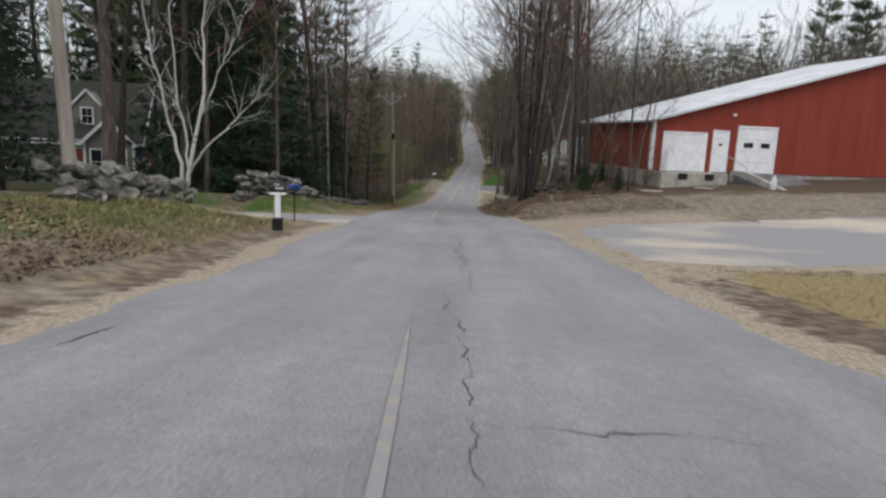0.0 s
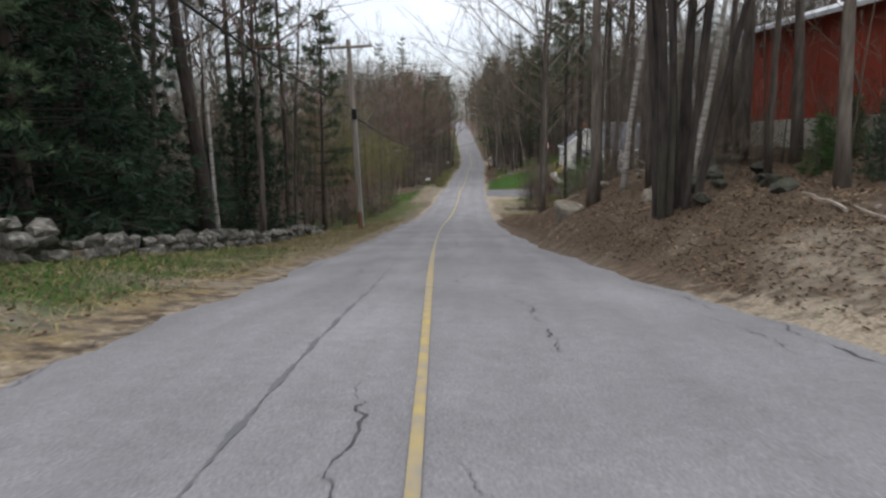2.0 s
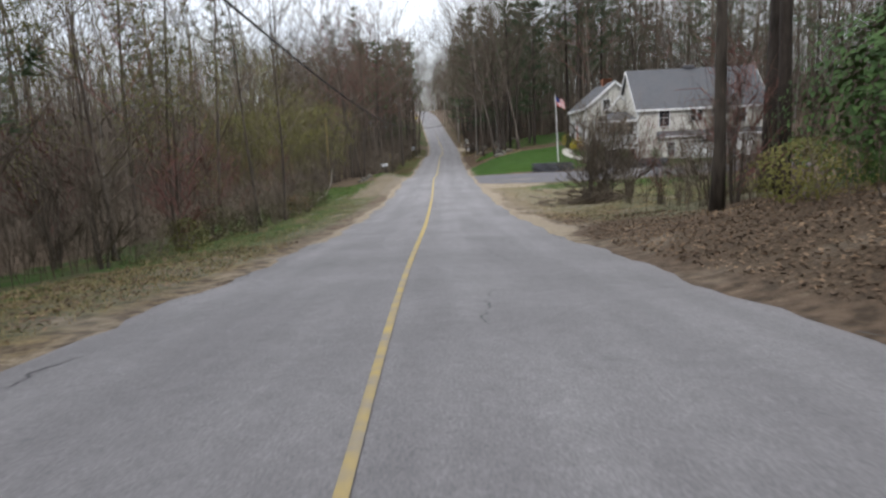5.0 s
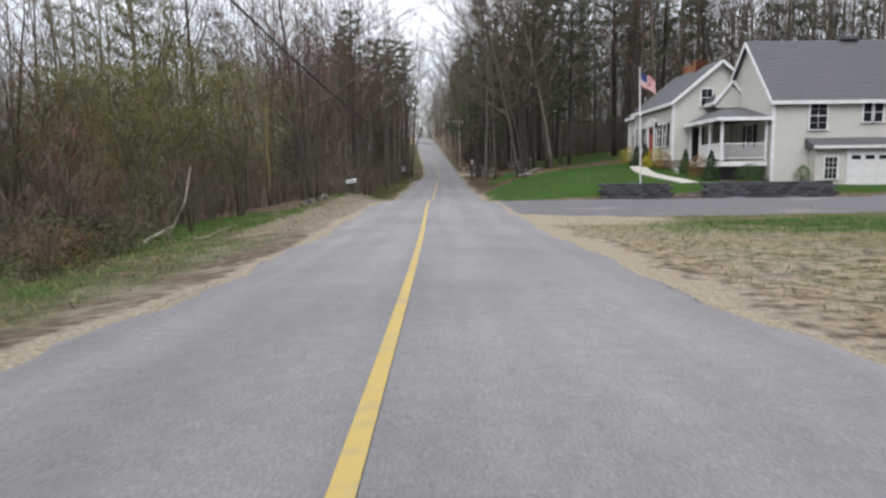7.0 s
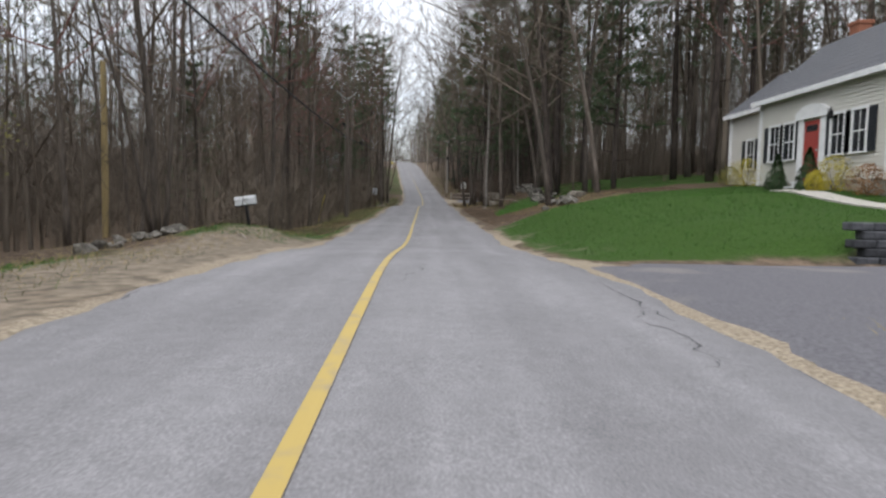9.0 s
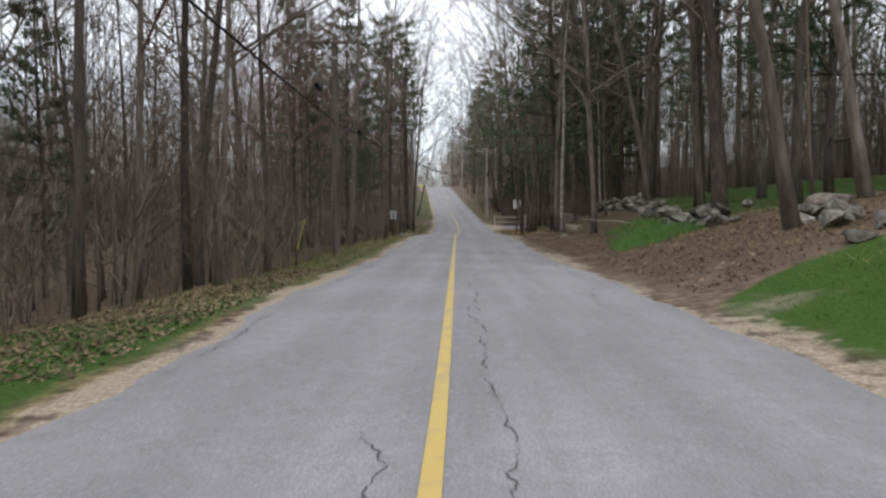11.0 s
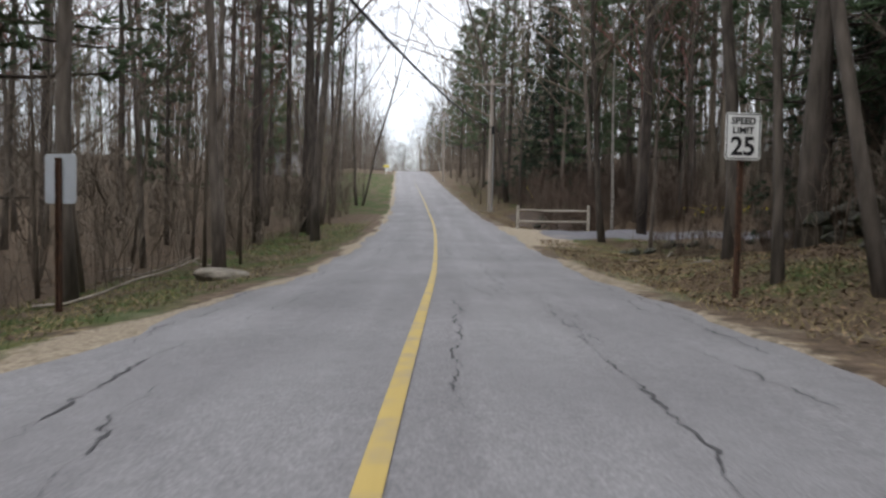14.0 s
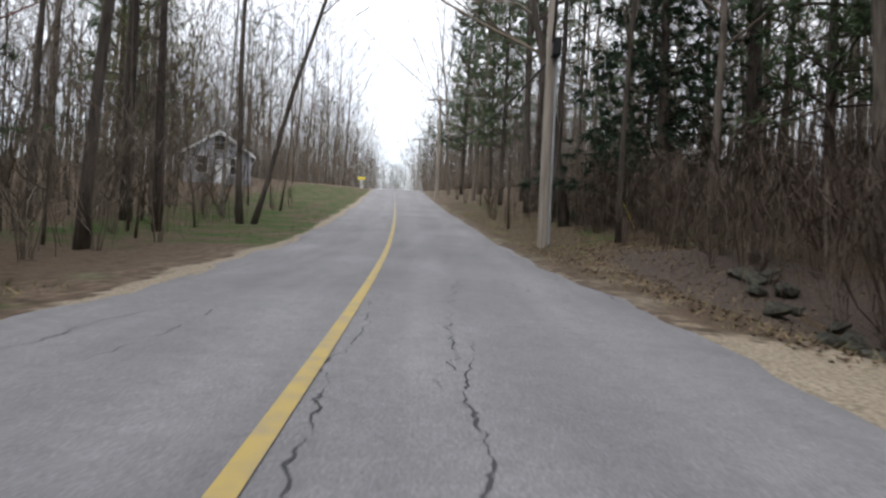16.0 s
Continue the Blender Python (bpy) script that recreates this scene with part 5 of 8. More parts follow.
def house_flag(x, y, z0, top):
    pole = thing("flagpole", pose(x, y, z0, 1, -2, 0), "white flagpole with a striped flag beside the lawn", "flagpole")
    part("pole", Build().tube([(0, 0, -0.05), (0, 0, top)], [0.04, 0.025], 8), WHITE, pole)
    part("finial", Build().tube([(0, 0, top), (0, 0, top + 0.05), (0, 0, top + 0.1)], [0.02, 0.05, 0.01], 8), STEEL, pole)
    cloth(pole, Matrix.Translation((0.03, 0, top - 0.1)), 1.15, 0.68)


def cloth(parent, m, w, h):
    """A limp flag with thirteen stripes and a blue field, drooping from its upper hoist corner."""

    def at(u, v):
        x = u * w * 0.62
        return m @ Vector((x, 0.09 * math.sin(u * 9 + v * 2) * u, -v * h - u * w * 0.42 - 0.05 * math.sin(u * 7)))

    def patch(b, u0, u1, v0, v1, off):
        n = 14
        vs = []
        for k in range(n + 1):
            u = u0 + (u1 - u0) * k / n
            for v in (v0, v1):
                p = at(u, v)
                vs += [p + Vector((0, off, 0)), p - Vector((0, off, 0))]
        fs = []
        for k in range(n):
            a, c = k * 4, k * 4 + 4
            fs += [(a, c, c + 2, a + 2), (a + 1, a + 3, c + 3, c + 1), (a, a + 1, c + 1, c), (a + 2, c + 2, c + 3, a + 3)]
        b.add(vs, fs)

    r, wh, bl = Build(), Build(), Build()
    for k in range(13):
        patch(r if k % 2 == 0 else wh, 0.42 if k < 7 else 0, 1, k / 13, (k + 1) / 13, 0.004)
    patch(bl, 0, 0.42, 0, 7 / 13, 0.004)
    part("red_stripes", r, FLAG_RED, parent)
    part("white_stripes", wh, FLAG_WHITE, parent)
    part("blue_field", bl, FLAG_BLUE, parent)


house_flag(6.85, 98.95, gz(6.85, 98.95), 5.5)


def grey_house():
    g = gz(-22, 35) - 0.05
    h = thing("house", pose(-19.7, 33.4, g, 0, 0, 16), "grey-green cottage with a steep dark shingle roof behind trees", "house")
    W, D, e, rise = 9.6, 6.4, 2.75, 3.3
    b = Build()
    clapboards(b, [(0, 0), (W, 0), (W, e), (0, e)], pose(-W, 0, 0))
    clapboards(b, [(0, 0), (D, 0), (D, e), (D / 2, e + rise), (0, e)], wall_pose(0, 0, 0, 0))
    b.box((W - 0.1, D - 0.1, e), (-W / 2, D / 2, e / 2))
    b.prism([(-D / 2 + 0.06, 0), (D / 2 - 0.06, 0), (0, rise - 0.05)], W - 0.1, Matrix.Translation((-W + 0.05, D / 2, e)) @ pose(0, 0, 0, 0, 0, -90))
    part("wall", b, GREY_SIDING, h, "grey-green clapboard wall")
    part("foundation", Build().box((W, D, 0.8), (-W / 2, D / 2, -0.35)), CONCRETE, h)
    gable_roof(h, W, D / 2, rise, 0.3, mat=OLD_SHINGLE, m=Matrix.Translation((-W, D / 2, e)) @ pose(0, 0, 0, 0, 0, -90), label="dark mossy shingle roof")
    # the part that stands forward, under its own small gable
    b = clapboards(Build(), [(0, 0), (2.5, 0), (2.5, e - 0.1), (1.25, e + 1.15), (0, e - 0.1)], pose(-2.6, -1.0, 0))
    b.box((2.4, 0.95, e - 0.1), (-1.35, -0.48, e / 2 - 0.05))
    part("wall", b, GREY_SIDING, h, "grey-green wall of the front bay")
    gable_roof(h, 2.6, 1.25, 1.25, 0.22, 0.12, OLD_SHINGLE, m=Matrix.Translation((-1.35, -1.0, e - 0.1)), rows=6, label="dark shingle roof of the bay")
    for x in (-2.0, -0.75):
        window(h, pose(x, -1.015, 0.85), 0.55, 1.35, bars=(1, 2))
    window(h, pose(-7.4, -0.015, 0.85), 0.65, 1.35, bars=(1, 2))
    # dormer
    part("dormer", Build().prism([(-0.75, -0.4), (0.75, -0.4), (0.75, 1.05), (0, 1.85), (-0.75, 1.05)], 2.2, Matrix.Translation((-2.9, 0.7, e + 0.9))), GREY_SIDING, h, "small gabled dormer")
    window(h, pose(-2.9, 0.685, e + 0.9), 0.55, 0.85, bars=(2, 2))
    for sx in (-1, 1):
        t = Matrix.Translation((-2.9, 0.64, e + 2.8)) @ pose(0, 0, 0, 0, sx * 47, 0) @ Matrix.Translation((sx * 0.58, 0, 0))
        part("trim_board", Build().box((1.2, 0.08, 0.12), (0, 0, 0), t), WHITE, h)
    d = part("front_door", Build().box((0.95, 0.06, 2.05), (-3.4, -0.04, 1.1), bevel=0.01), RED_DOOR, h, "dark red front door")
    part("door_frame", Build().box((0.12, 0.08, 2.15), (-3.94, -0.05, 1.1)).box((0.12, 0.08, 2.15), (-2.86, -0.05, 1.1)).box((1.2, 0.08, 0.12), (-3.4, -0.05, 2.24)), WHITE, d)
    porch_steps(h, pose(-3.5, -0.02, -0.35), 2, 1.6, mat=WOOD_GREY)
    part("trim_board", Build().box((0.12, 0.12, e), (0.0, -0.02, e / 2)).box((0.12, 0.12, e - 0.1), (-0.06, -1.02, e / 2 - 0.05)).box((0.12, 0.12, e - 0.1), (-2.62, -1.02, e / 2 - 0.05)).box((0.12, 0.12, e), (-W, -0.02, e / 2)), WHITE, h)
    part("trim_board", Build().box((W - 2.7, 0.1, 0.14), (-W / 2 - 1.35, -0.2, e - 0.1)), WHITE, h)
    part("flag_staff", Build().tube([(-0.1, -1.05, 1.5), (0.25, -1.75, 2.3)], 0.015, 6), WHITE, h)
    cloth(h, Matrix.Translation((0.22, -1.7, 2.25)), 1.2, 0.7)


grey_house()


def far_house(x, y, turn, w, l, e, rise, wall, label):
    g = gz(x, y) - 0.1
    h = thing("house", pose(x, y, g, 0, 0, turn), label, "house", "houses in the woods")
    b = Build().prism([(-w / 2, -0.6), (w / 2, -0.6), (w / 2, e), (0, e + rise), (-w / 2, e)], l)
    part("wall", b, wall, h)
    gable_roof(h, l, w / 2, rise, 0.3, m=Matrix.Translation((0, 0, e)), rows=6)
    for x in (-w / 4, w / 4):
        window(h, pose(x, -0.015, 0.9), 0.8, 1.3)
    window(h, pose(0, -0.015, e + 0.3), 0.8, 1.1)
    part("front_door", Build().box((0.95, 0.06, 2.05), (0.2, -0.04, 1.02)), WHITE, h)


BLUE_GREY = plain("blue_grey_siding", (0.33, 0.35, 0.40), 0.6)
far_house(-20.2, 216, 22, 5, 7, 2.5, 1.7, BLUE_GREY, "blue-grey gabled house seen between trunks")


# ---------------------------------------------------------------- poles, wires, signs, mailboxes
BUTT = material("stained_pole_foot", ((0.11, 0.055, 0.03), (0.26, 0.15, 0.09)), scale=9, rough=0.9, bump=0.4)


def utility_pole(x, y, h, arm=True, lean=(0, 0), drop=False, label="weathered utility pole with a crossarm beside the road", mat=WOOD_GREY, r=0.15):
    p = thing("utility_pole", pose(x, y, gz(x, y) - 0.1, lean[0], lean[1], 0), label, "utility pole", "utility poles along the road")
    part("shaft", Build().tube([(0, 0, 0), (0, 0, h * 0.5), (0, 0, h)], [r, r * 0.88, r * 0.72], 12), mat, p)
    if arm:
        part("crossarm", Build().box((2.3, 0.1, 0.12), (0, -0.16, h - 0.35), bevel=0.012), mat, p)
        part("brace", Build().tube([(-0.75, -0.15, h - 0.4), (0, -0.14, h - 1.0)], 0.02, 5).tube([(0.75, -0.15, h - 0.4), (0, -0.14, h - 1.0)], 0.02, 5), STEEL, p)
        for sx in (-1.05, -0.4, 1.05):
            part("insulator", Build().tube([(sx, -0.16, h - 0.29), (sx, -0.16, h - 0.2), (sx, -0.16, h - 0.12)], [0.03, 0.055, 0.03], 8), STEEL, p)
    if h > 9.1 and arm:
        part("butt", Build().tube([(0, 0, -0.02), (0, 0, 0.5), (0, 0, 0.95)], [r * 1.03, r * 1.02, r * 1.01], 12), BUTT, p, "rust-brown stained pole foot")
    if drop:
        part("cable_box", Build().box((0.22, 0.3, 0.5), (0.1, -0.2, h * 0.62), bevel=0.04), BLACK, p, "black cable splice box")
        part("conduit", Build().tube([(0.14, -0.1, 0.2), (0.14, -0.1, h * 0.6)], 0.03, 6), STEEL, p)
    return p


def at_road(s, y):
    return float(road_x(y)) + s, y


OLD_POLE = material("dark_pole_wood", ((0.06, 0.05, 0.042), (0.15, 0.128, 0.108)), scale=7, rough=0.9, bump=0.5, stretch=(1, 1, 0.08))
pole_spots = [(-6.8, 8.65, 10.5, False, (0, -2)), (-4.05, 49.0, 9.2, True, (0, -2)), (-4.8, 130.0, 9.0, True, (0, 0)), (4.0, 181.8, 8.6, True, (0, 0)), (3.4, 217.0, 8.5, True, (0, 0)), (3.4, 264.0, 8.5, True, (0, 0)), (3.5, 320.0, 8.5, True, (0, 0))]
for k, (s, y, h, arm, lean) in enumerate(pole_spots):
    x, y = at_road(s, y)
    utility_pole(x, y, h, arm, lean, drop=k in (1, 3), mat=OLD_POLE if k == 2 else WOOD_GREY, r=0.125 if k == 0 else 0.15)
tagged(utility_pole(-14.4, 109.5, 7.3, False, (0, 0), False, "bare tan pole standing in the roadside woods", WOOD_TAN, 0.13), group="utility poles along the road")


def cable(a, b, sag, r, mat=WIRE, name="overhead_cable", label="black overhead cable sagging between poles"):
    a, b = Vector(a), Vector(b)
    pts = [a.lerp(b, t) - Vector((0, 0, 4 * sag * t * (1 - t))) for t in np.linspace(0, 1, 22)]
    tagged(part(name, Build().tube(pts, r, 5), mat), label, "cable", "overhead cables")


def pole_top(k, dz, dx=0.0):
    s, y, h, _, _ = pole_spots[k]
    x, y = at_road(s, y)
    return (x + dx - (0.32 if k == 1 else 0), y - 0.16, gz(x, y) + h - dz)


for a, b in ((0, 1), (1, 2), (2, 3), (3, 4), (4, 5), (5, 6)):
    cable(pole_top(a, 3.6), pole_top(b, 3.2 if b != 2 else 3.6), 1.1, 0.035)
    for dx in (-1.05, 1.05):
        cable(pole_top(a, 0.2, dx if a else dx * 0.2), pole_top(b, 0.2, dx), 0.9, 0.012)
# splice cases on the heavy cable
for x, y, z in ((-7.9, 124.8, -0.25), (-7.6, 131.5, -0.7)):
    tagged(part("splice_case", Build().tube([(x, y - 0.35, z + 0.05), (x, y - 0.25, z), (x, y + 0.25, z), (x, y + 0.35, z - 0.05)], [0.04, 0.09, 0.09, 0.04], 8), WIRE), "black splice case hanging on the cable", "splice case", "splice cases")


def guy_guard(x, y, lean, high=1.15):
    tagged(part("guy_guard", Build().tube([(0, 0, -0.1), (lean * 0.5, 0.05, high / 2), (lean, 0.1, high)], 0.026, 8), YELLOW_PLASTIC, None, m=Matrix.Translation((x, y, gz(x, y)))), "yellow plastic guard on a leaning guy wire", "guy guard", "guy guards")


guy_guard(-10.7, 132.3, 0.5, 1.9)
guy_guard(*at_road(7.6, 184.8), -0.65)


def sign_text(parent, text, size, m, mat):
    cu = bpy.data.curves.new("lettering", "FONT")
    cu.body, cu.size, cu.align_x, cu.align_y, cu.extrude, cu.offset = text, size, "CENTER", "CENTER", 0.002, size * 0.022
    tmp = bpy.data.objects.new("lettering", cu)
    scene.collection.objects.link(tmp)
    me = bpy.data.meshes.new_from_object(tmp.evaluated_get(bpy.context.evaluated_depsgraph_get()))
    bpy.data.objects.remove(tmp)
    me.materials.clear()
    me.materials.append(mat)
    return part("lettering", me, mat, parent, m=m)


def road_sign(x, y, post, w, h, turn, face_front, label):
    s = thing("road_sign", pose(x, y, gz(x, y) - 0.05, 0, 0, turn), label, "road sign")
    u = Build().box((0.06, 0.012, post), (0, 0.02, post / 2)).box((0.012, 0.04, post), (-0.03, 0, post / 2)).box((0.012, 0.04, post), (0.03, 0, post / 2))
    part("post", u, RUSTY, s, "dark rusted steel channel post")
    zc = post - h / 2 + 0.05
    r = 0.04
    out = [(sx * (w / 2 - r) + r * math.cos(a), sz * (h / 2 - r) + r * math.sin(a)) for sx, sz, a0 in ((1, 1, 0), (-1, 1, 90), (-1, -1, 180), (1, -1, 270)) for a in np.radians([a0, a0 + 45, a0 + 90])]
    p = part("panel", Build().prism([(a, zc + c) for a, c in out], 0.006, Matrix.Translation((0, -0.045 if face_front else 0.03, 0))), SIGN_WHITE if face_front else SIGN_BACK, s)
    if face_front:
        b = Build()
        for sx in (-1, 1):
            b.box((0.012, 0.004, h - 0.05), (sx * (w / 2 - 0.02), -0.047, zc))
            b.box((w - 0.06, 0.004, 0.012), (0, -0.0472, zc + sx * (h / 2 - 0.02)))
        part("border", b, SIGN_BLACK, p)
        for text, size, dz in (("SPEED", 0.125, 0.2), ("LIMIT", 0.125, 0.075), ("25", 0.34, -0.14)):
            sign_text(p, text, size, pose(0, -0.049, zc + dz, 90, 0, 0), SIGN_BLACK)
    for dz in (-0.2, 0.2):
        part("bolt", Build().tube([(0, -0.05, zc + dz), (0, -0.058, zc + dz)], 0.012, 6), STEEL, s)
    return s


road_sign(0.72, 149.2, 2.46, 0.49, 0.62, 4, True, "white speed limit 25 sign on a rusty post")
road_sign(-7.95, 148.6, 1.95, 0.46, 0.61, -14, False, "grey back of a road sign on a dark post")


PALE_BOX = plain("pale_grey_box", (0.5, 0.52, 0.54), 0.5)


def mailbox(x, y, turn, post_h, post_mat, box_mat, label, thick=0.1, size=1.0, base=False):
    b = thing("mailbox", pose(x, y, gz(x, y) - 0.05, 0, 0, turn), label, "mailbox", "roadside mailboxes")
    if thick < 0.06:
        part("post", Build().tube([(0, 0, 0), (0, 0, post_h)], thick / 2, 8), post_mat, b)
    else:
        part("post", Build().box((thick, thick, post_h), (0, 0, post_h / 2), bevel=0.01), post_mat, b)
    part("bracket", Build().box((0.5 * size, 0.12, 0.05), (0, 0, post_h + 0.025), bevel=0.008), post_mat, b)
    w, h, l = 0.085 * size, 0.13 * size, 0.5 * size
    out = [(-w, 0), (w, 0)] + [(w * math.cos(a), h + w * math.sin(a)) for a in np.linspace(0, math.pi, 9)]
    box = part("box", Build().prism(out, l, pose(-l / 2, 0, post_h + 0.05, 0, 0, -90)), box_mat, b)
    part("door", Build().prism([(a * 1.04, c * 1.03) for a, c in out], 0.02, pose(l / 2 - 0.005, 0, post_h + 0.048, 0, 0, -90)), box_mat, box)
    part("flag", Build().box((0.16, 0.012, 0.05), (0.05, -w - 0.012, post_h + 0.05 + h)), STEEL if thick > 0.06 else BLACK, box)
    if base:
        part("collar", Build().box((0.2, 0.2, 0.3), (0, 0, 0.17), bevel=0.03), BLACK, b, "dark weathered post foot")
    return b


mailbox(-3.45, 9.7, 8, 0.78, WHITE, BLACK, "black mailbox on a white square post", 0.1, 0.66, True)
mailbox(-4.85, 13.72, 5, 0.82, WOOD_TAN, BLACK, "black mailbox on a leaning wooden post", 0.1, 0.85)
mailbox(-4.12, 12.99, 0, 0.84, BLACK, BLUE, "blue newspaper box on a thin black steel post", 0.04, 0.52)
tilted = mailbox(-8.3, 105.9, 5, 0.75, BLACK, PALE_BOX, "pale grey mailbox tilting on a dark post", 0.09, 1.2)
tilted.rotation_euler = (0, radians(-9), radians(5))
x, y = at_road(-3.7, 234.5)
mailbox(x, y, 0, 0.9, WHITE, YELLOW_PLASTIC, "yellow box on a white post", 0.1, 1.5)


def rail_fence():
    g = gz(1.8, 169.3) + 0.2
    f = thing("split_rail_fence", pose(0.3, 169.15, g, 0, 0, 3), "short silvery split rail fence beside the driveway", "fence")
    for k, x in enumerate((0, 3.2)):
        part("post", Build().tube([(x, 0, -1.0), (x, 0, 0.5), (x, 0, 0.98 + 0.05 * k)], [0.075, 0.07, 0.06], 7), RAIL_WOOD, f)
    for z0, z1 in ((0.8, 0.78), (0.28, 0.3)):
        part("rail", Build().tube([(-0.05, 0.01, z0), (1.6, -0.03, (z0 + z1) / 2 - 0.03), (3.25, 0.01, z1)], [0.045, 0.055, 0.045], 6), RAIL_WOOD, f)


rail_fence()


# ---------------------------------------------------------------- stones
def blob(rng, flat=0.7, n=13, mat=STONE):
    bm = bmesh.new()
    for k in range(n):
        v = Vector((rng.gauss(0, 1), rng.gauss(0, 1), rng.gauss(0, 1))).normalized()
        bm.verts.new((v.x * rng.uniform(0.42, 0.55), v.y * rng.uniform(0.38, 0.52), v.z * flat * rng.uniform(0.42, 0.52)))
    bmesh.ops.convex_hull(bm, input=bm.verts)
    loose = [v for v in bm.verts if not v.link_faces]
    bmesh.ops.delete(bm, geom=loose, context="VERTS")
    me = bpy.data.meshes.new("stone")
    bm.to_mesh(me)
    bm.free()
    me.materials.append(mat)
    return me


srng = random.Random(21)
stone_meshes = [blob(srng, srng.uniform(0.55, 0.85), srng.randrange(12, 18)) for _ in range(14)]
mossy_meshes = [blob(srng, srng.uniform(0.55, 0.85), srng.randrange(12, 18), MOSSY_SHADED) for _ in range(10)]


def stone_wall(spots, size, courses, label, seed, spread=0.12, taper=None, stones=None):
    """A dry wall along a line of (x, y) spots; every stone is a piece of its own."""
    r = random.Random(seed)
    w = thing("stone_wall", Matrix.Translation((*spots[0], gz(*spots[0]))), label, "stone wall", "dry stone walls")
    o = w.matrix_basis.translation
    ln = [0]
    for a, b in zip(spots, spots[1:]):
        ln.append(ln[-1] + math.hypot(b[0] - a[0], b[1] - a[1]))
    for c in range(courses):
        d = r.uniform(0, size * 0.5)
        while d < ln[-1]:
            k = max(0, np.searchsorted(ln, d) - 1)
            t = (d - ln[k]) / max(1e-6, ln[k + 1] - ln[k])
            x, y = (spots[k][i] + (spots[k + 1][i] - spots[k][i]) * t for i in (0, 1))
            keep = taper(d / ln[-1]) if taper else 1
            if c < courses * keep:
                s = size * r.uniform(0.7, 1.35)
                x, y = x + r.uniform(-spread, spread), y + r.uniform(-spread, spread)
                z = gz(x, y) + size * (0.22 + 0.52 * c) + r.uniform(-0.04, 0.04)
                part("stone", r.choice(stones or stone_meshes), STONE, w, m=Matrix.Translation((x - o.x, y - o.y, z - o.z)) @ pose(0, 0, 0, r.uniform(-20, 20), r.uniform(-20, 20), r.uniform(0, 360)) @ Matrix.Diagonal((s * 1.15, s, s, 1)))
            d += size * r.uniform(0.75, 1.0)
    return w


stone_wall([at_road(-6.6, 18.0), at_road(-6.1, 21), at_road(-5.8, 28), at_road(-5.7, 37), at_road(-5.6, 46.5)], 0.42, 4, "mossy dry stone wall along the roadside", 2, taper=lambda t: 1.0 if t < 0.2 else 0.7 if t < 0.32 else 0.45)
stone_wall([at_road(-5.7, 6.6), at_road(-6.3, 8.6), at_road(-6.5, 10.5), at_road(-6.2, 13.0)], 0.46, 3, "row of large grey boulders by the yard", 3, 0.25)
stone_wall([at_road(7.3, 121), at_road(7.6, 127), at_road(8.6, 133), at_road(8.4, 140.5)], 0.5, 2, "tumbled stone wall below the grassy bank", 4, 0.3, taper=lambda t: 0.7 + 0.3 * math.sin(t * 20))
stone_wall([at_road(6.4, 147.6), at_road(7.0, 151), at_road(7.8, 153.5)], 0.42, 3, "dark mossy tumbled stone wall in the woods", 6, 0.3, stones=mossy_meshes)
stone_wall([at_road(5.4, 28.6), at_road(6.3, 31.5), at_road(6.9, 34.6), at_road(6.4, 38.0)], 0.42, 1, "dark mossy rocks among roots in the leafy bank", 12, 0.75, stones=mossy_meshes)
stone_wall([at_road(5.6, 159.5), at_road(8, 161.5), at_road(13, 162)], 0.36, 1, "low pile of dark stones by the driveway", 7, 0.4, stones=mossy_meshes)
stone_wall([at_road(-6.2, 99.5), at_road(-6.0, 104)], 0.4, 1, "low row of stones by the gravel pull-off", 8, 0.25)
stone_wall([at_road(6.0, 112.8), at_road(8.0, 119.0)], 0.5, 1, "scattered pale stones at the edge of the lawn", 9, 0.5)
stone_wall([at_road(5.0, 171.5), at_road(6.6, 177)], 0.4, 1, "loose dark stones along the ditch", 10, 0.5, stones=mossy_meshes)


def boulder(s, y, size, turn, label, seed, sink=0.25, tilt=(0, 0)):
    r = random.Random(seed)
    bm = bmesh.new()
    bmesh.ops.create_icosphere(bm, subdivisions=4, radius=0.5)
    for v in bm.verts:
        n = v.co.normalized()
        f = max(abs(n.x), abs(n.y), abs(n.z)) ** -0.55
        v.co = n * 0.5 * f * (1 + 0.16 * noise.noise(n * 1.6 + Vector((seed, 0, 0))) + 0.05 * noise.noise(n * 5 + Vector((0, seed, 0))) + 0.02 * noise.noise(n * 14))
    cuts = [(Vector((r.gauss(0, 1), r.gauss(0, 1), r.gauss(0, 0.7))).normalized(), r.uniform(0.36, 0.47)) for _ in range(9)] + [(Vector((0.1, -0.15, 1)).normalized(), 0.36)]
    for v in bm.verts:
        for n, d in cuts:
            k = v.co.dot(n) - d
            if k > 0:
                v.co -= n * (k * 0.93)
        v.co *= 1.12
    me = bpy.data.meshes.new("boulder")
    bm.to_mesh(me)
    bm.free()
    me.materials.append(BOULDER)
    me.polygons.foreach_set("use_smooth", [True] * len(me.polygons))
    x, y = at_road(s, y)
    ob = new("boulder", me)
    ob.matrix_basis = Matrix.Translation((x, y, gz(x, y) + size[2] * (0.5 - sink))) @ pose(0, 0, 0, tilt[0], tilt[1], turn) @ Matrix.Diagonal((*size, 1))
    tagged(ob, label, "boulder", "boulders")


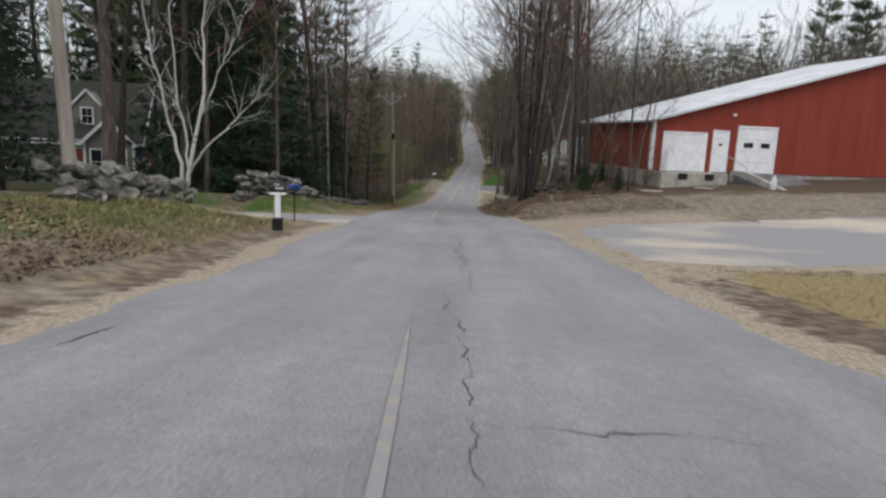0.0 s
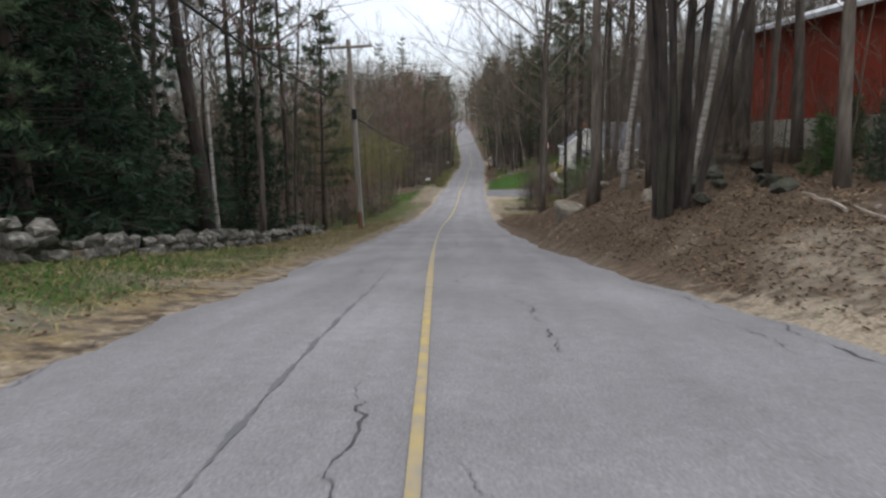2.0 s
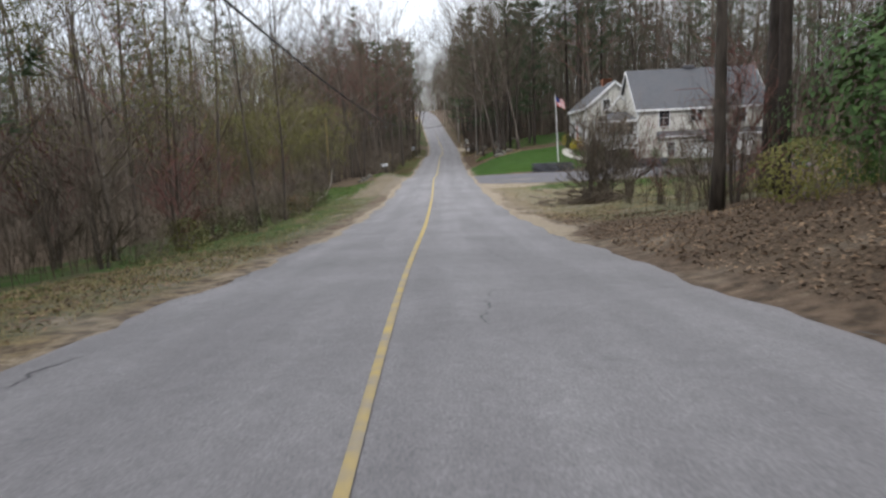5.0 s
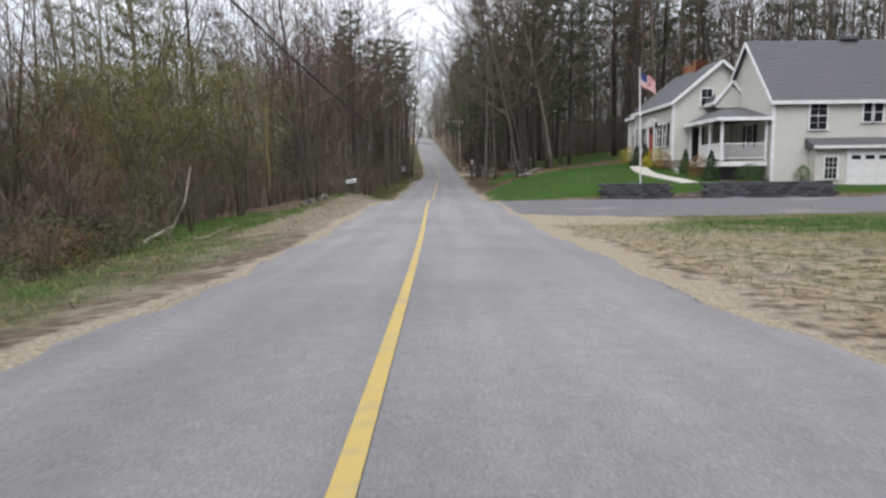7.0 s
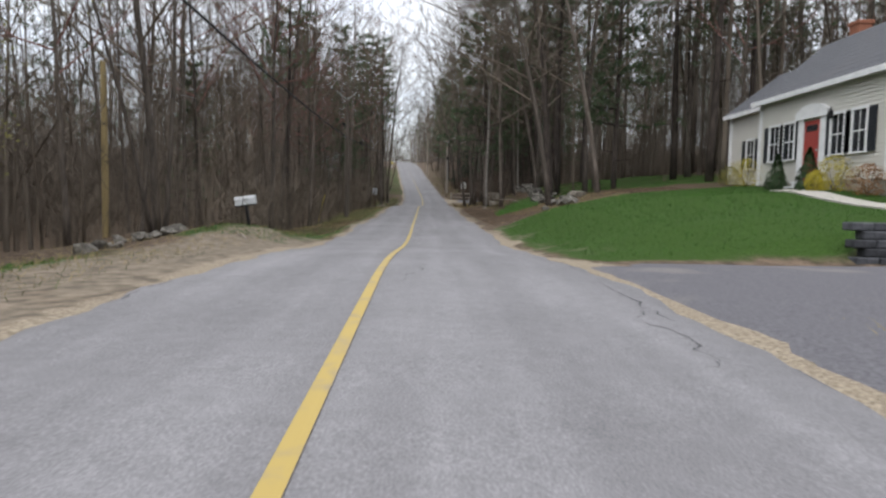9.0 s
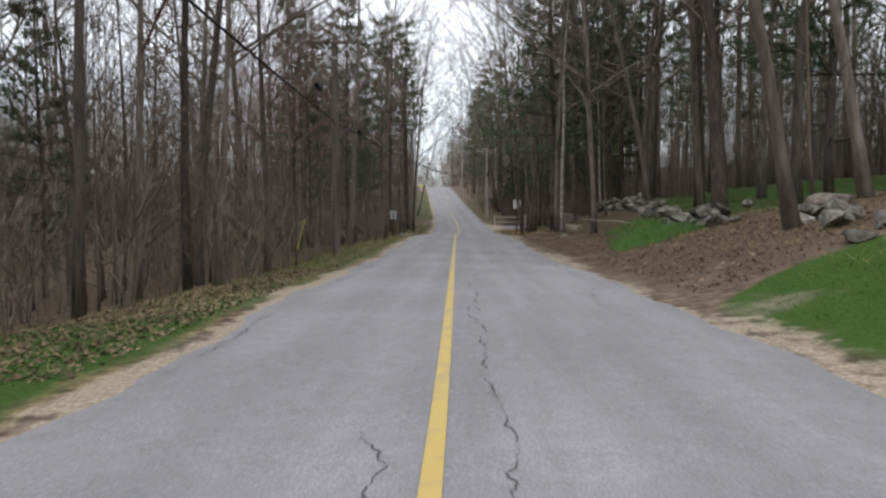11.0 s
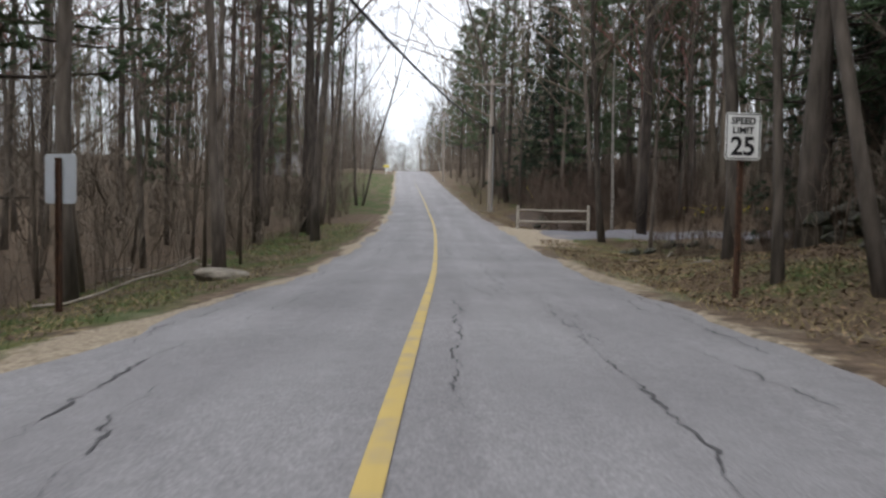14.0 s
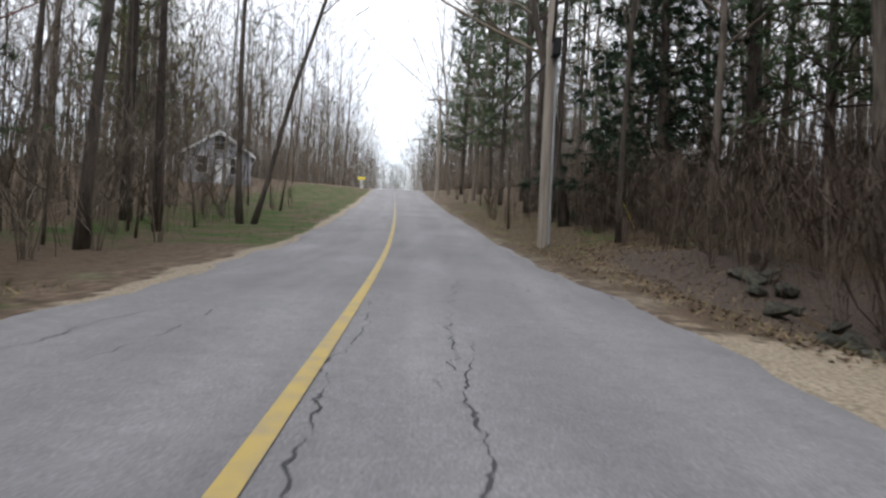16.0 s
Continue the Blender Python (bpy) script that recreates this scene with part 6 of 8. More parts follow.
boulder(4.05, 37.0, (0.6, 1.2, 0.85), 25, "large grey boulder set in the leafy bank", 1, 0.5, (10, -20))
boulder(12.2, 148.2, (1.6, 1.0, 0.8), 8, "long pale boulder on the grassy bank", 2, 0.15)
boulder(6.5, 143.4, (0.95, 1.0, 1.05), 30, "blocky grey boulder at the end of the stone wall", 3, 0.15)
boulder(10.6, 140.6, (0.9, 0.8, 0.75), 10, "upright grey boulder in the stone wall", 4, 0.2)
boulder(5.9, 136.2, (0.75, 0.65, 0.5), 50, "rounded boulder among leaves", 5, 0.3)
boulder(5.6, 39.5, (0.5, 0.4, 0.4), 0, "small grey rock in the leaves", 6, 0.3)
boulder(8.2, 118.3, (0.8, 0.6, 0.45), 0, "pale rock at the lawn's edge", 7, 0.2)
boulder(-3.9, 152.5, (0.9, 0.7, 0.3), 0, "flat rock in the roadside grass", 8, 0.3)
boulder(4.9, 133.0, (0.3, 0.25, 0.2), 10, "small grey rock in the leaves", 11, 0.3)
boulder(5.2, 33.0, (0.55, 0.45, 0.4), 70, "half-buried rock in the bank", 9, 0.35)


# ---------------------------------------------------------------- trees
def sticks(A, B, ra, rb, sides=3):
    """Tapered sticks from points A to B as arrays of vertices and quads."""
    A, B = np.asarray(A, float), np.asarray(B, float)
    d = B - A
    d /= np.linalg.norm(d, axis=1)[:, None] + 1e-9
    ref = np.where(np.abs(d[:, 2:3]) > 0.9, [[1.0, 0, 0]], [[0, 0, 1.0]])
    u = np.cross(d, ref)
    u /= np.linalg.norm(u, axis=1)[:, None] + 1e-9
    w = np.cross(d, u)
    a = np.arange(sides) * 2 * np.pi / sides
    off = np.cos(a)[None, :, None] * u[:, None] + np.sin(a)[None, :, None] * w[:, None]
    ra, rb = np.broadcast_to(ra, (len(A),)), np.broadcast_to(rb, (len(A),))
    v = np.concatenate([A[:, None] + off * ra[:, None, None], B[:, None] + off * rb[:, None, None]], 1)
    j = np.arange(sides)
    f = np.stack([j, (j + 1) % sides, (j + 1) % sides + sides, j + sides], 1)[: 1 if sides == 2 else sides]
    f = (np.arange(len(A)) * 2 * sides)[:, None, None] + f[None]
    return v.reshape(-1, 3), f.reshape(-1, 4)


def join(*lots):
    vs, fs, n = [], [], 0
    for v, f in lots:
        vs.append(v)
        fs.append(f + n)
        n += len(v)
    return np.concatenate(vs), np.concatenate(fs)


def grow(rng, start, way, length, r0, r1, steps, wander, lift):
    """Points and radii of a limb that wanders and bends upwards."""
    p, d = np.array(start, float), np.array(way, float)
    pts, rad = [p.copy()], [r0]
    for k in range(steps):
        d = d + rng.normal(0, wander, 3) + np.array([0, 0, lift])
        d /= np.linalg.norm(d)
        p = p + d * length / steps
        pts.append(p.copy())
        rad.append(r0 + (r1 - r0) * (k + 1) / steps)
    return np.array(pts), np.array(rad)


def along(pts, rad, t):
    x = t * (len(pts) - 1)
    i = min(int(x), len(pts) - 2)
    f = x - i
    return pts[i] * (1 - f) + pts[i + 1] * f, rad[i] * (1 - f) + rad[i + 1] * f, pts[i + 1] - pts[i]


def hardwood(seed, H, r, clear=0.45, reach=0.24, stems=1, n1=14, n2=5, n3=4, twig=0.008, sides=8, rise=0.75, seg=(12, 3, 2), sink=0.25, fork=1.3, fine_sides=2, limb_sides=3):
    """A leafless tree: trunk arrays and branch arrays."""
    rng = np.random.default_rng(seed)
    trunk, segs = [], [[], [], [], []]
    fine = [[], [], [], []]

    def put(store, pts, rad):
        store[0] += list(pts[:-1])
        store[1] += list(pts[1:])
        store[2] += list(rad[:-1])
        store[3] += list(rad[1:])

    for s in range(stems):
        az = rng.uniform(0, 2 * np.pi) if stems == 1 else 2 * np.pi * s / stems + rng.uniform(-0.3, 0.3)
        lean = 0.02 if stems == 1 else rng.uniform(0.06, 0.2)
        base = np.array([np.cos(az), np.sin(az), 0]) * (0 if stems == 1 else r * fork)
        h = H * (1 if stems == 1 else rng.uniform(0.8, 1.05))
        rr = r if stems == 1 else r * rng.uniform(0.55, 1.0)
        pts, rad = grow(rng, base - np.array([0, 0, sink]), (np.cos(az) * lean, np.sin(az) * lean, 1), h, rr, rr * 0.12, seg[0], 0.03, 0.02)
        rad[0] *= 1.35
        trunk.append((pts, rad))
        for k in range(n1):
            t = clear + (0.97 - clear) * (k + rng.uniform(0, 1)) / n1
            p, q, d = along(pts, rad, t)
            a = k * 2.4 + rng.uniform(-0.5, 0.5)
            up = rise * rng.uniform(0.6, 1.3)
            way = np.array([np.cos(a), np.sin(a), up])
            ln = h * reach * (1.15 - 0.75 * t) * 1.6 * rng.uniform(0.6, 1.15)
            b1, r1 = grow(rng, p, way / np.linalg.norm(way), ln, min(q * 0.55, 0.07), 0.012, seg[1], 0.13, 0.09)
            put(segs, b1, r1)
            for j in range(n2):
                t2 = 0.25 + 0.75 * (j + rng.uniform(0, 1)) / n2
                p2, q2, d2 = along(b1, r1, min(t2, 1))
                w2 = d2 / (np.linalg.norm(d2) + 1e-9) + rng.normal(0, 0.6, 3)
                w2 /= np.linalg.norm(w2)
                b2, r2 = grow(rng, p2, w2, ln * rng.uniform(0.25, 0.5), min(q2 * 0.6, 0.025), twig, seg[2], 0.15, 0.08)
                put(segs if n3 else fine, b2, r2)
                for i in range(n3):
                    p3, q3, d3 = along(b2, r2, (i + rng.uniform(0.2, 1)) / n3)
                    w3 = d3 / (np.linalg.norm(d3) + 1e-9) + rng.normal(0, 0.55, 3) + np.array([0, 0, 0.15])
                    w3 /= np.linalg.norm(w3)
                    e = p3 + w3 * rng.uniform(0.35, 0.95)
                    fine[0].append(p3), fine[1].append(e), fine[2].append(twig), fine[3].append(twig * 0.5)
    lots = []
    if segs[0]:
        lots.append(sticks(*[np.array(c) for c in segs], sides=limb_sides))
    if fine[0]:
        lots.append(sticks(*[np.array(c) for c in fine], sides=fine_sides))
    tb = Build()
    for pts, rad in trunk:
        tb.tube(pts, rad, sides)
    return tb, join(*lots), np.array(fine[1] if fine[1] else segs[1])


def tufts(rng, P, D, n, ln, width, droop=0.0):
    """Sprays of slim needle blades round points P that point along D."""
    P, D = np.repeat(P, n, 0), np.repeat(D, n, 0)
    way = D + rng.normal(0, 0.6, D.shape) + np.array([0, 0, 0.25 - droop])
    way /= np.linalg.norm(way, axis=1)[:, None]
    side = np.cross(way, rng.normal(0, 1, D.shape))
    side /= np.linalg.norm(side, axis=1)[:, None] + 1e-9
    L = ln * rng.uniform(0.6, 1.2, len(P))[:, None]
    v = np.stack([P - side * width, P + side * width, P + way * L], 1)
    return v.reshape(-1, 3), np.zeros((0, 4), int), np.arange(len(v) * 3).reshape(-1, 3)


def pine(seed, H, r, bare=0.45, reach=3.0, whorls=13, per=5, tuft=8, blades=14, sides=8, size=0.4):
    rng = np.random.default_rng(seed)
    pts, rad = grow(rng, (0, 0, -0.25), (0, 0, 1), H, r, 0.03, 10, 0.012, 0.02)
    segs, P, D = [[], [], [], []], [], []
    for k in range(whorls + 4):
        t = bare + (0.985 - bare) * (k - 4) / whorls if k >= 4 else bare * (0.5 + 0.12 * k)
        p, q, _ = along(pts, rad, t)
        live = k >= 4
        f = (t - bare) / (1 - bare)
        ln = reach * ((1 - f) ** 0.7 * 0.95 + 0.12) if live else rng.uniform(0.6, 1.4)
        for j in range(per if live else 2):
            a = rng.uniform(0, 6.283)
            way = np.array([np.cos(a), np.sin(a), 0.05 + 0.55 * max(f, 0) + rng.uniform(-0.12, 0.15)])
            b, rr = grow(rng, p, way / np.linalg.norm(way), ln * rng.uniform(0.65, 1.1), min(q * 0.4, 0.04), 0.008, 3, 0.07, 0.05)
            segs[0] += list(b[:-1])
            segs[1] += list(b[1:])
            segs[2] += list(rr[:-1])
            segs[3] += list(rr[1:])
            if live:
                for i in range(tuft):
                    c, _, d = along(b, rr, 0.3 + 0.7 * (i + rng.uniform(0, 0.9)) / tuft)
                    P.append(c + rng.normal(0, 0.1 + 0.05 * ln, 3) * np.array([1, 1, 0.35]))
                    D.append(d / np.linalg.norm(d))
    tb = Build().tube(pts, rad, sides)
    v, f4, f3 = tufts(rng, np.array(P), np.array(D), blades, size, size * 0.05)
    return tb, sticks(*[np.array(c) for c in segs]), (v, f4, f3)


def hemlock(seed, H, r, reach, n=150, per=7, blades=14, size=0.22):
    rng = np.random.default_rng(seed)
    pts, rad = grow(rng, (0, 0, -0.2), (0, 0, 1), H, r, 0.015, 8, 0.01, 0.02)
    segs, P, D = [[], [], [], []], [], []
    for k in range(n):
        t = 0.04 + 0.95 * (k / n) ** 1.05
        p, q, _ = along(pts, rad, t)
        a = k * 2.4 + rng.uniform(-0.4, 0.4)
        ln = reach * (1 - t) ** 0.8 * rng.uniform(0.6, 1.12) + 0.12
        way = np.array([np.cos(a), np.sin(a), 0.12])
        b, rr = grow(rng, p, way, ln, 0.02, 0.006, 3, 0.08, -0.06)
        segs[0] += list(b[:-1])
        segs[1] += list(b[1:])
        segs[2] += list(rr[:-1])
        segs[3] += list(rr[1:])
        for i in range(max(2, int(per * ln / reach + 2))):
            c, _, d = along(b, rr, 0.2 + 0.8 * rng.uniform(0, 1))
            P.append(c + rng.normal(0, 0.16, 3) * np.array([1, 1, 0.4]))
            D.append(d / np.linalg.norm(d))
    tb = Build().tube(pts, rad, 7)
    v, f4, f3 = tufts(rng, np.array(P), np.array(D), blades, size, size * 0.075, 0.4)
    return tb, sticks(*[np.array(c) for c in segs]), (v, f4, f3)


def as_mesh(name, v, f, mat, smooth=False):
    ob = big_mesh(name, v, f, mat, smooth=smooth)
    me = ob.data
    bpy.data.objects.remove(ob)
    return me


def mixed_mesh(name, v, f4, f3, mat, limbs=None, bark=None):
    """Blades of one quad and one triangle, and the limbs that carry them."""
    blades_n = len(f4)
    if limbs is not None:
        f4 = np.concatenate([f4, limbs[1] + len(v)])
        v = np.concatenate([v, limbs[0]])
    me = bpy.data.meshes.new(name)
    loops = np.concatenate([f4.ravel(), f3.ravel()]).astype(np.int32)
    tot = np.concatenate([np.full(len(f4), 4), np.full(len(f3), 3)]).astype(np.int32)
    me.vertices.add(len(v))
    me.vertices.foreach_set("co", np.asarray(v, np.float32).ravel())
    me.loops.add(len(loops))
    me.loops.foreach_set("vertex_index", loops)
    me.polygons.add(len(tot))
    me.polygons.foreach_set("loop_start", np.concatenate([[0], np.cumsum(tot)[:-1]]).astype(np.int32))
    me.polygons.foreach_set("loop_total", tot)
    me.materials.append(mat)
    if limbs is not None:
        me.materials.append(bark)
        slot = np.zeros(len(tot), np.int32)
        slot[blades_n:len(f4)] = 1
        me.polygons.foreach_set("material_index", slot)
    me.update(calc_edges=True)
    return me


def tree_thing(label, trunk, bark, crown_meshes, category="tree", group="roadside trees"):
    """An upright tree at the origin, to be copied; crown_meshes: (name, mesh, label)."""
    t = thing("tree", Matrix.Translation((0, -300, -40)), label, category, group)
    part("trunk", trunk, bark, t, smooth=True)
    for name, me, lab in crown_meshes:
        part(name, me, None, t, lab)
    return t


def leaf_cloud(seed, P, n, size, spread=0.12):
    """Small folded leaves scattered round points P."""
    rng = np.random.default_rng(seed)
    c = P[rng.integers(0, len(P), n)] + rng.normal(0, spread, (n, 3))
    return kites(rng, c, rng.normal(0, 1, (n, 3)), size)


def kites(rng, c, nrm, size):
    nrm = nrm / (np.linalg.norm(nrm, axis=1)[:, None] + 1e-9)
    u = np.cross(nrm, rng.normal(0, 1, nrm.shape))
    u /= np.linalg.norm(u, axis=1)[:, None] + 1e-9
    w = np.cross(nrm, u)
    s = size * rng.uniform(0.6, 1.25, len(c))[:, None]
    v = np.stack([c - u * s * 0.5, c + w * s * 0.32 + nrm * s * 0.16, c + u * s * 0.55, c - w * s * 0.32 + nrm * s * 0.16], 1).reshape(-1, 3)
    i = (np.arange(len(c)) * 4)[:, None]
    return v, np.concatenate([i + np.array([[0, 1, 2]]), i + np.array([[0, 2, 3]])])


def bare_tree(seed, H, r, label, bark=BARK, twigs=TWIG, **kw):
    tb, br, tips = hardwood(seed, H, r, **kw)
    return tree_thing(label, tb, bark, [("crown", as_mesh("crown", *br, twigs), "bare fine branches")])


def pine_tree(seed, H, r, label, needles=NEEDLE, **kw):
    tb, br, lv = pine(seed, H, r, **kw)
    return tree_thing(label, tb, PINE_BARK, [("crown", mixed_mesh("crown", *lv, needles, br, PINE_BARK), "layered green needle sprays")])


def hemlock_tree(seed, H, r, reach, label, needles=HEMLOCK, **kw):
    tb, br, lv = hemlock(seed, H, r, reach, **kw)
    return tree_thing(label, tb, PINE_BARK, [("crown", mixed_mesh("crown", *lv, needles, br, PINE_BARK), "dense dark needles")])


def leafing_tree(seed, H, r, label, leaves=BUDS, n=6500, size=0.07, **kw):
    tb, br, tips = hardwood(seed, H, r, **kw)
    return tree_thing(label, tb, BARK, [("crown", mixed_mesh("crown", leaf_cloud(seed, tips, n, size, 0.18)[0], np.zeros((0, 4), int), leaf_cloud(seed, tips, n, size, 0.18)[1], leaves, br, TWIG), "sparse small new leaves")])


bare = [
    bare_tree(1, 20, 0.125, "tall leafless grey tree with a slender trunk", clear=0.26, n1=18, n2=6, n3=9),
    bare_tree(2, 22, 0.165, "tall leafless tree with dark furrowed bark", clear=0.32, n1=18, n2=6, n3=9, reach=0.28),
    bare_tree(3, 17, 0.08, "slim leafless tree reaching for light", clear=0.26, reach=0.2, n1=16, n2=6, n3=9),
    bare_tree(4, 19, 0.11, "leafless tree with reddish budding twigs", twigs=TWIG_RED, clear=0.32, n1=18, n2=6, n3=9),
    bare_tree(5, 21, 0.13, "leafless forked tree with upswept limbs", stems=2, clear=0.36, n1=12, n2=6, n3=9, rise=1.2, reach=0.3),
]
sapling = [
    bare_tree(11, 7.5, 0.045, "thin leafless sapling in the undergrowth", clear=0.2, n1=10, n2=4, n3=3, reach=0.22, twig=0.006, sides=5),
    bare_tree(12, 5.5, 0.035, "thin leafless sapling with fine twigs", clear=0.15, n1=10, n2=4, n3=3, reach=0.26, twig=0.006, sides=5),
    bare_tree(13, 9.5, 0.06, "slim pale leafless sapling", clear=0.3, n1=10, n2=4, n3=3, reach=0.2, twig=0.006, sides=5),
]
brush = [
    bare_tree(15, 2.6, 0.022, "tangled leafless brown shrub", stems=9, clear=0.15, n1=5, n2=3, n3=2, reach=0.28, twig=0.005, sides=4),
    bare_tree(16, 3.4, 0.026, "upright leafless brown shrub", stems=8, clear=0.15, n1=5, n2=3, n3=2, reach=0.24, twig=0.005, sides=4, twigs=TWIG_RED),
]
pines = [
    pine_tree(21, 24, 0.21, "tall white pine with a high layered crown", bare=0.42),
    pine_tree(22, 21, 0.17, "white pine with dead lower limbs", bare=0.5, whorls=11, reach=2.5),
    pine_tree(23, 15, 0.13, "young white pine with full green crown", bare=0.22, whorls=15, reach=2.5),
]
hems = [
    hemlock_tree(31, 10.5, 0.16, 2.9, "dark dense evergreen hemlock reaching the ground", n=220, per=9, blades=15, size=0.27),
    hemlock_tree(32, 5.0, 0.08, 1.7, "small dark evergreen by the stone wall", n=130, per=8),
    hemlock_tree(33, 4.2, 0.06, 1.5, "young bright green pine on the bank", needles=SHRUB, n=120, per=8, size=0.26),
]
buds = [
    leafing_tree(41, 9.5, 0.09, "young tree hazed with yellow-green buds", clear=0.18, reach=0.3, n1=16),
    leafing_tree(42, 7.0, 0.07, "bushy small tree with yellow-green new leaves", stems=3, clear=0.12, reach=0.3, n1=9, n=7500),
]
old_tree = bare_tree(7, 21, 0.32, "stout old leafless tree with rough dark bark", bark=PINE_BARK, clear=0.3, reach=0.36, n1=20, n2=7, n3=8)
wide = bare_tree(6, 20, 0.14, "broad leafless tree with a wide spreading crown", clear=0.26, reach=0.4, n1=22, n2=7, n3=9, twig=0.011, rise=0.7)
cluster = bare_tree(51, 16, 0.098, "clump of dark leafless trunks growing from one base", bark=SHADED_BARK, stems=10, clear=0.3, n1=12, n2=6, n3=4, reach=0.22, sink=0.8, fork=2.3)


def forked_birch():
    """A white birch that forks near the ground into a few crooked limbs."""
    rng = np.random.default_rng(52)
    tb, segs = Build(), [[], [], [], []]
    limbs = (((-0.05, -0.3), (-0.08, 1.3), (-0.6, 3.4), (-1.1, 6.0), (-1.3, 8.6)), ((0.2, 0.7), (0.25, 2.1), (-0.1, 4.2), (-0.2, 6.8), (0.0, 9.2)), ((0.15, -0.3), (0.25, 0.9), (0.95, 4.2), (0.85, 6.8), (1.1, 9.8)), ((0.25, 1.0), (1.0, 2.1), (1.9, 3.0), (2.7, 3.8), (3.2, 4.4)), ((0.8, 3.4), (1.3, 4.4), (1.8, 5.6), (2.4, 6.6), (2.8, 7.8)))
    for k, limb in enumerate(limbs):
        pts = np.array([(x, 0.25 * math.sin(k * 2 + i * 1.1) * i / 2, z) for i, (x, z) in enumerate(limb)])
        t = np.linspace(0, 4, 17)
        pts = np.stack([np.interp(t, range(5), pts[:, c]) for c in range(3)], 1) + rng.normal(0, 0.035, (17, 3))
        rad = np.linspace((0.1, 0.065, 0.115, 0.05, 0.04)[k], 0.01, 17)
        tb.tube(pts, rad, 8)
        for j in range(11):
            p, q, d = along(pts, rad, rng.uniform(0.3, 1))
            w = d / np.linalg.norm(d) + rng.normal(0, 0.65, 3) + np.array([0, 0, 0.2])
            b1, r1 = grow(rng, p, w / np.linalg.norm(w), rng.uniform(0.6, 1.7), min(q * 0.6, 0.025), 0.007, 4, 0.14, 0.08)
            for lot, v in zip(segs, (b1[:-1], b1[1:], r1[:-1], r1[1:])):
                lot += list(v)
            for i in range(4):
                p2, q2, d2 = along(b1, r1, rng.uniform(0.3, 1))
                e = p2 + (d2 / np.linalg.norm(d2) + rng.normal(0, 0.6, 3)) * rng.uniform(0.3, 0.7)
                for lot, v in zip(segs, (p2, e, 0.007, 0.004)):
                    lot.append(v)
    return tree_thing("white-barked birch forking into crooked bare limbs", tb, BIRCH, [("crown", as_mesh("crown", *sticks(*[np.array(c) for c in segs]), BIRCH), "pale bare twigs")])


birch = forked_birch()
thin_birch = bare_tree(53, 13, 0.085, "slender pale grey birch in the woods", bark=GREY_BIRCH, clear=0.5, n1=9, n2=4, n3=3)

prng = random.Random(77)
taken = []


def plant(tree, x, y, scale=1.0, turn=None, lean=(0, 0)):
    turn = prng.uniform(0, 360) if turn is None else turn
    ob = copy_thing(tree, pose(x, y, gz(x, y) - 0.05, lean[0], lean[1], 0) @ pose(0, 0, 0, 0, 0, turn))
    ob.scale = (scale,) * 3
    taken.append((x, y))
    return ob


def plant_at(tree, s, y, scale=1.0, turn=None, lean=(0, 0)):
    x, y = at_road(s, y)
    return plant(tree, x, y, scale, turn, lean)


def snag(s, y, h, r):
    """A dead trunk broken off part way up."""
    x, y = at_road(s, y)
    b = thing("tree", Matrix.Translation((x, y, gz(x, y) - 0.1)), "pale broken trunk of a dead tree", "tree", "roadside trees")
    rng = np.random.default_rng(3)
    pts, rad = grow(rng, (0, 0, -0.1), (0.02, 0, 1), h, r, r * 0.8, 7, 0.02, 0)
    part("trunk", Build().tube(pts, rad, 9), GREY_BIRCH, b, smooth=True)
    top = pts[-1]
    for k in range(5):
        a = k * 1.3
        part("splinter", Build().tube([top + np.array([math.cos(a), math.sin(a), -0.2]) * r * 0.5, top + np.array([math.cos(a) * r * 0.55, math.sin(a) * r * 0.55, 0.15 + 0.09 * k])], [r * 0.35, 0.01], 4), GREY_BIRCH, b)
    taken.append((x, y))


snag(-9.6, 151.7, 4.3, 0.19)
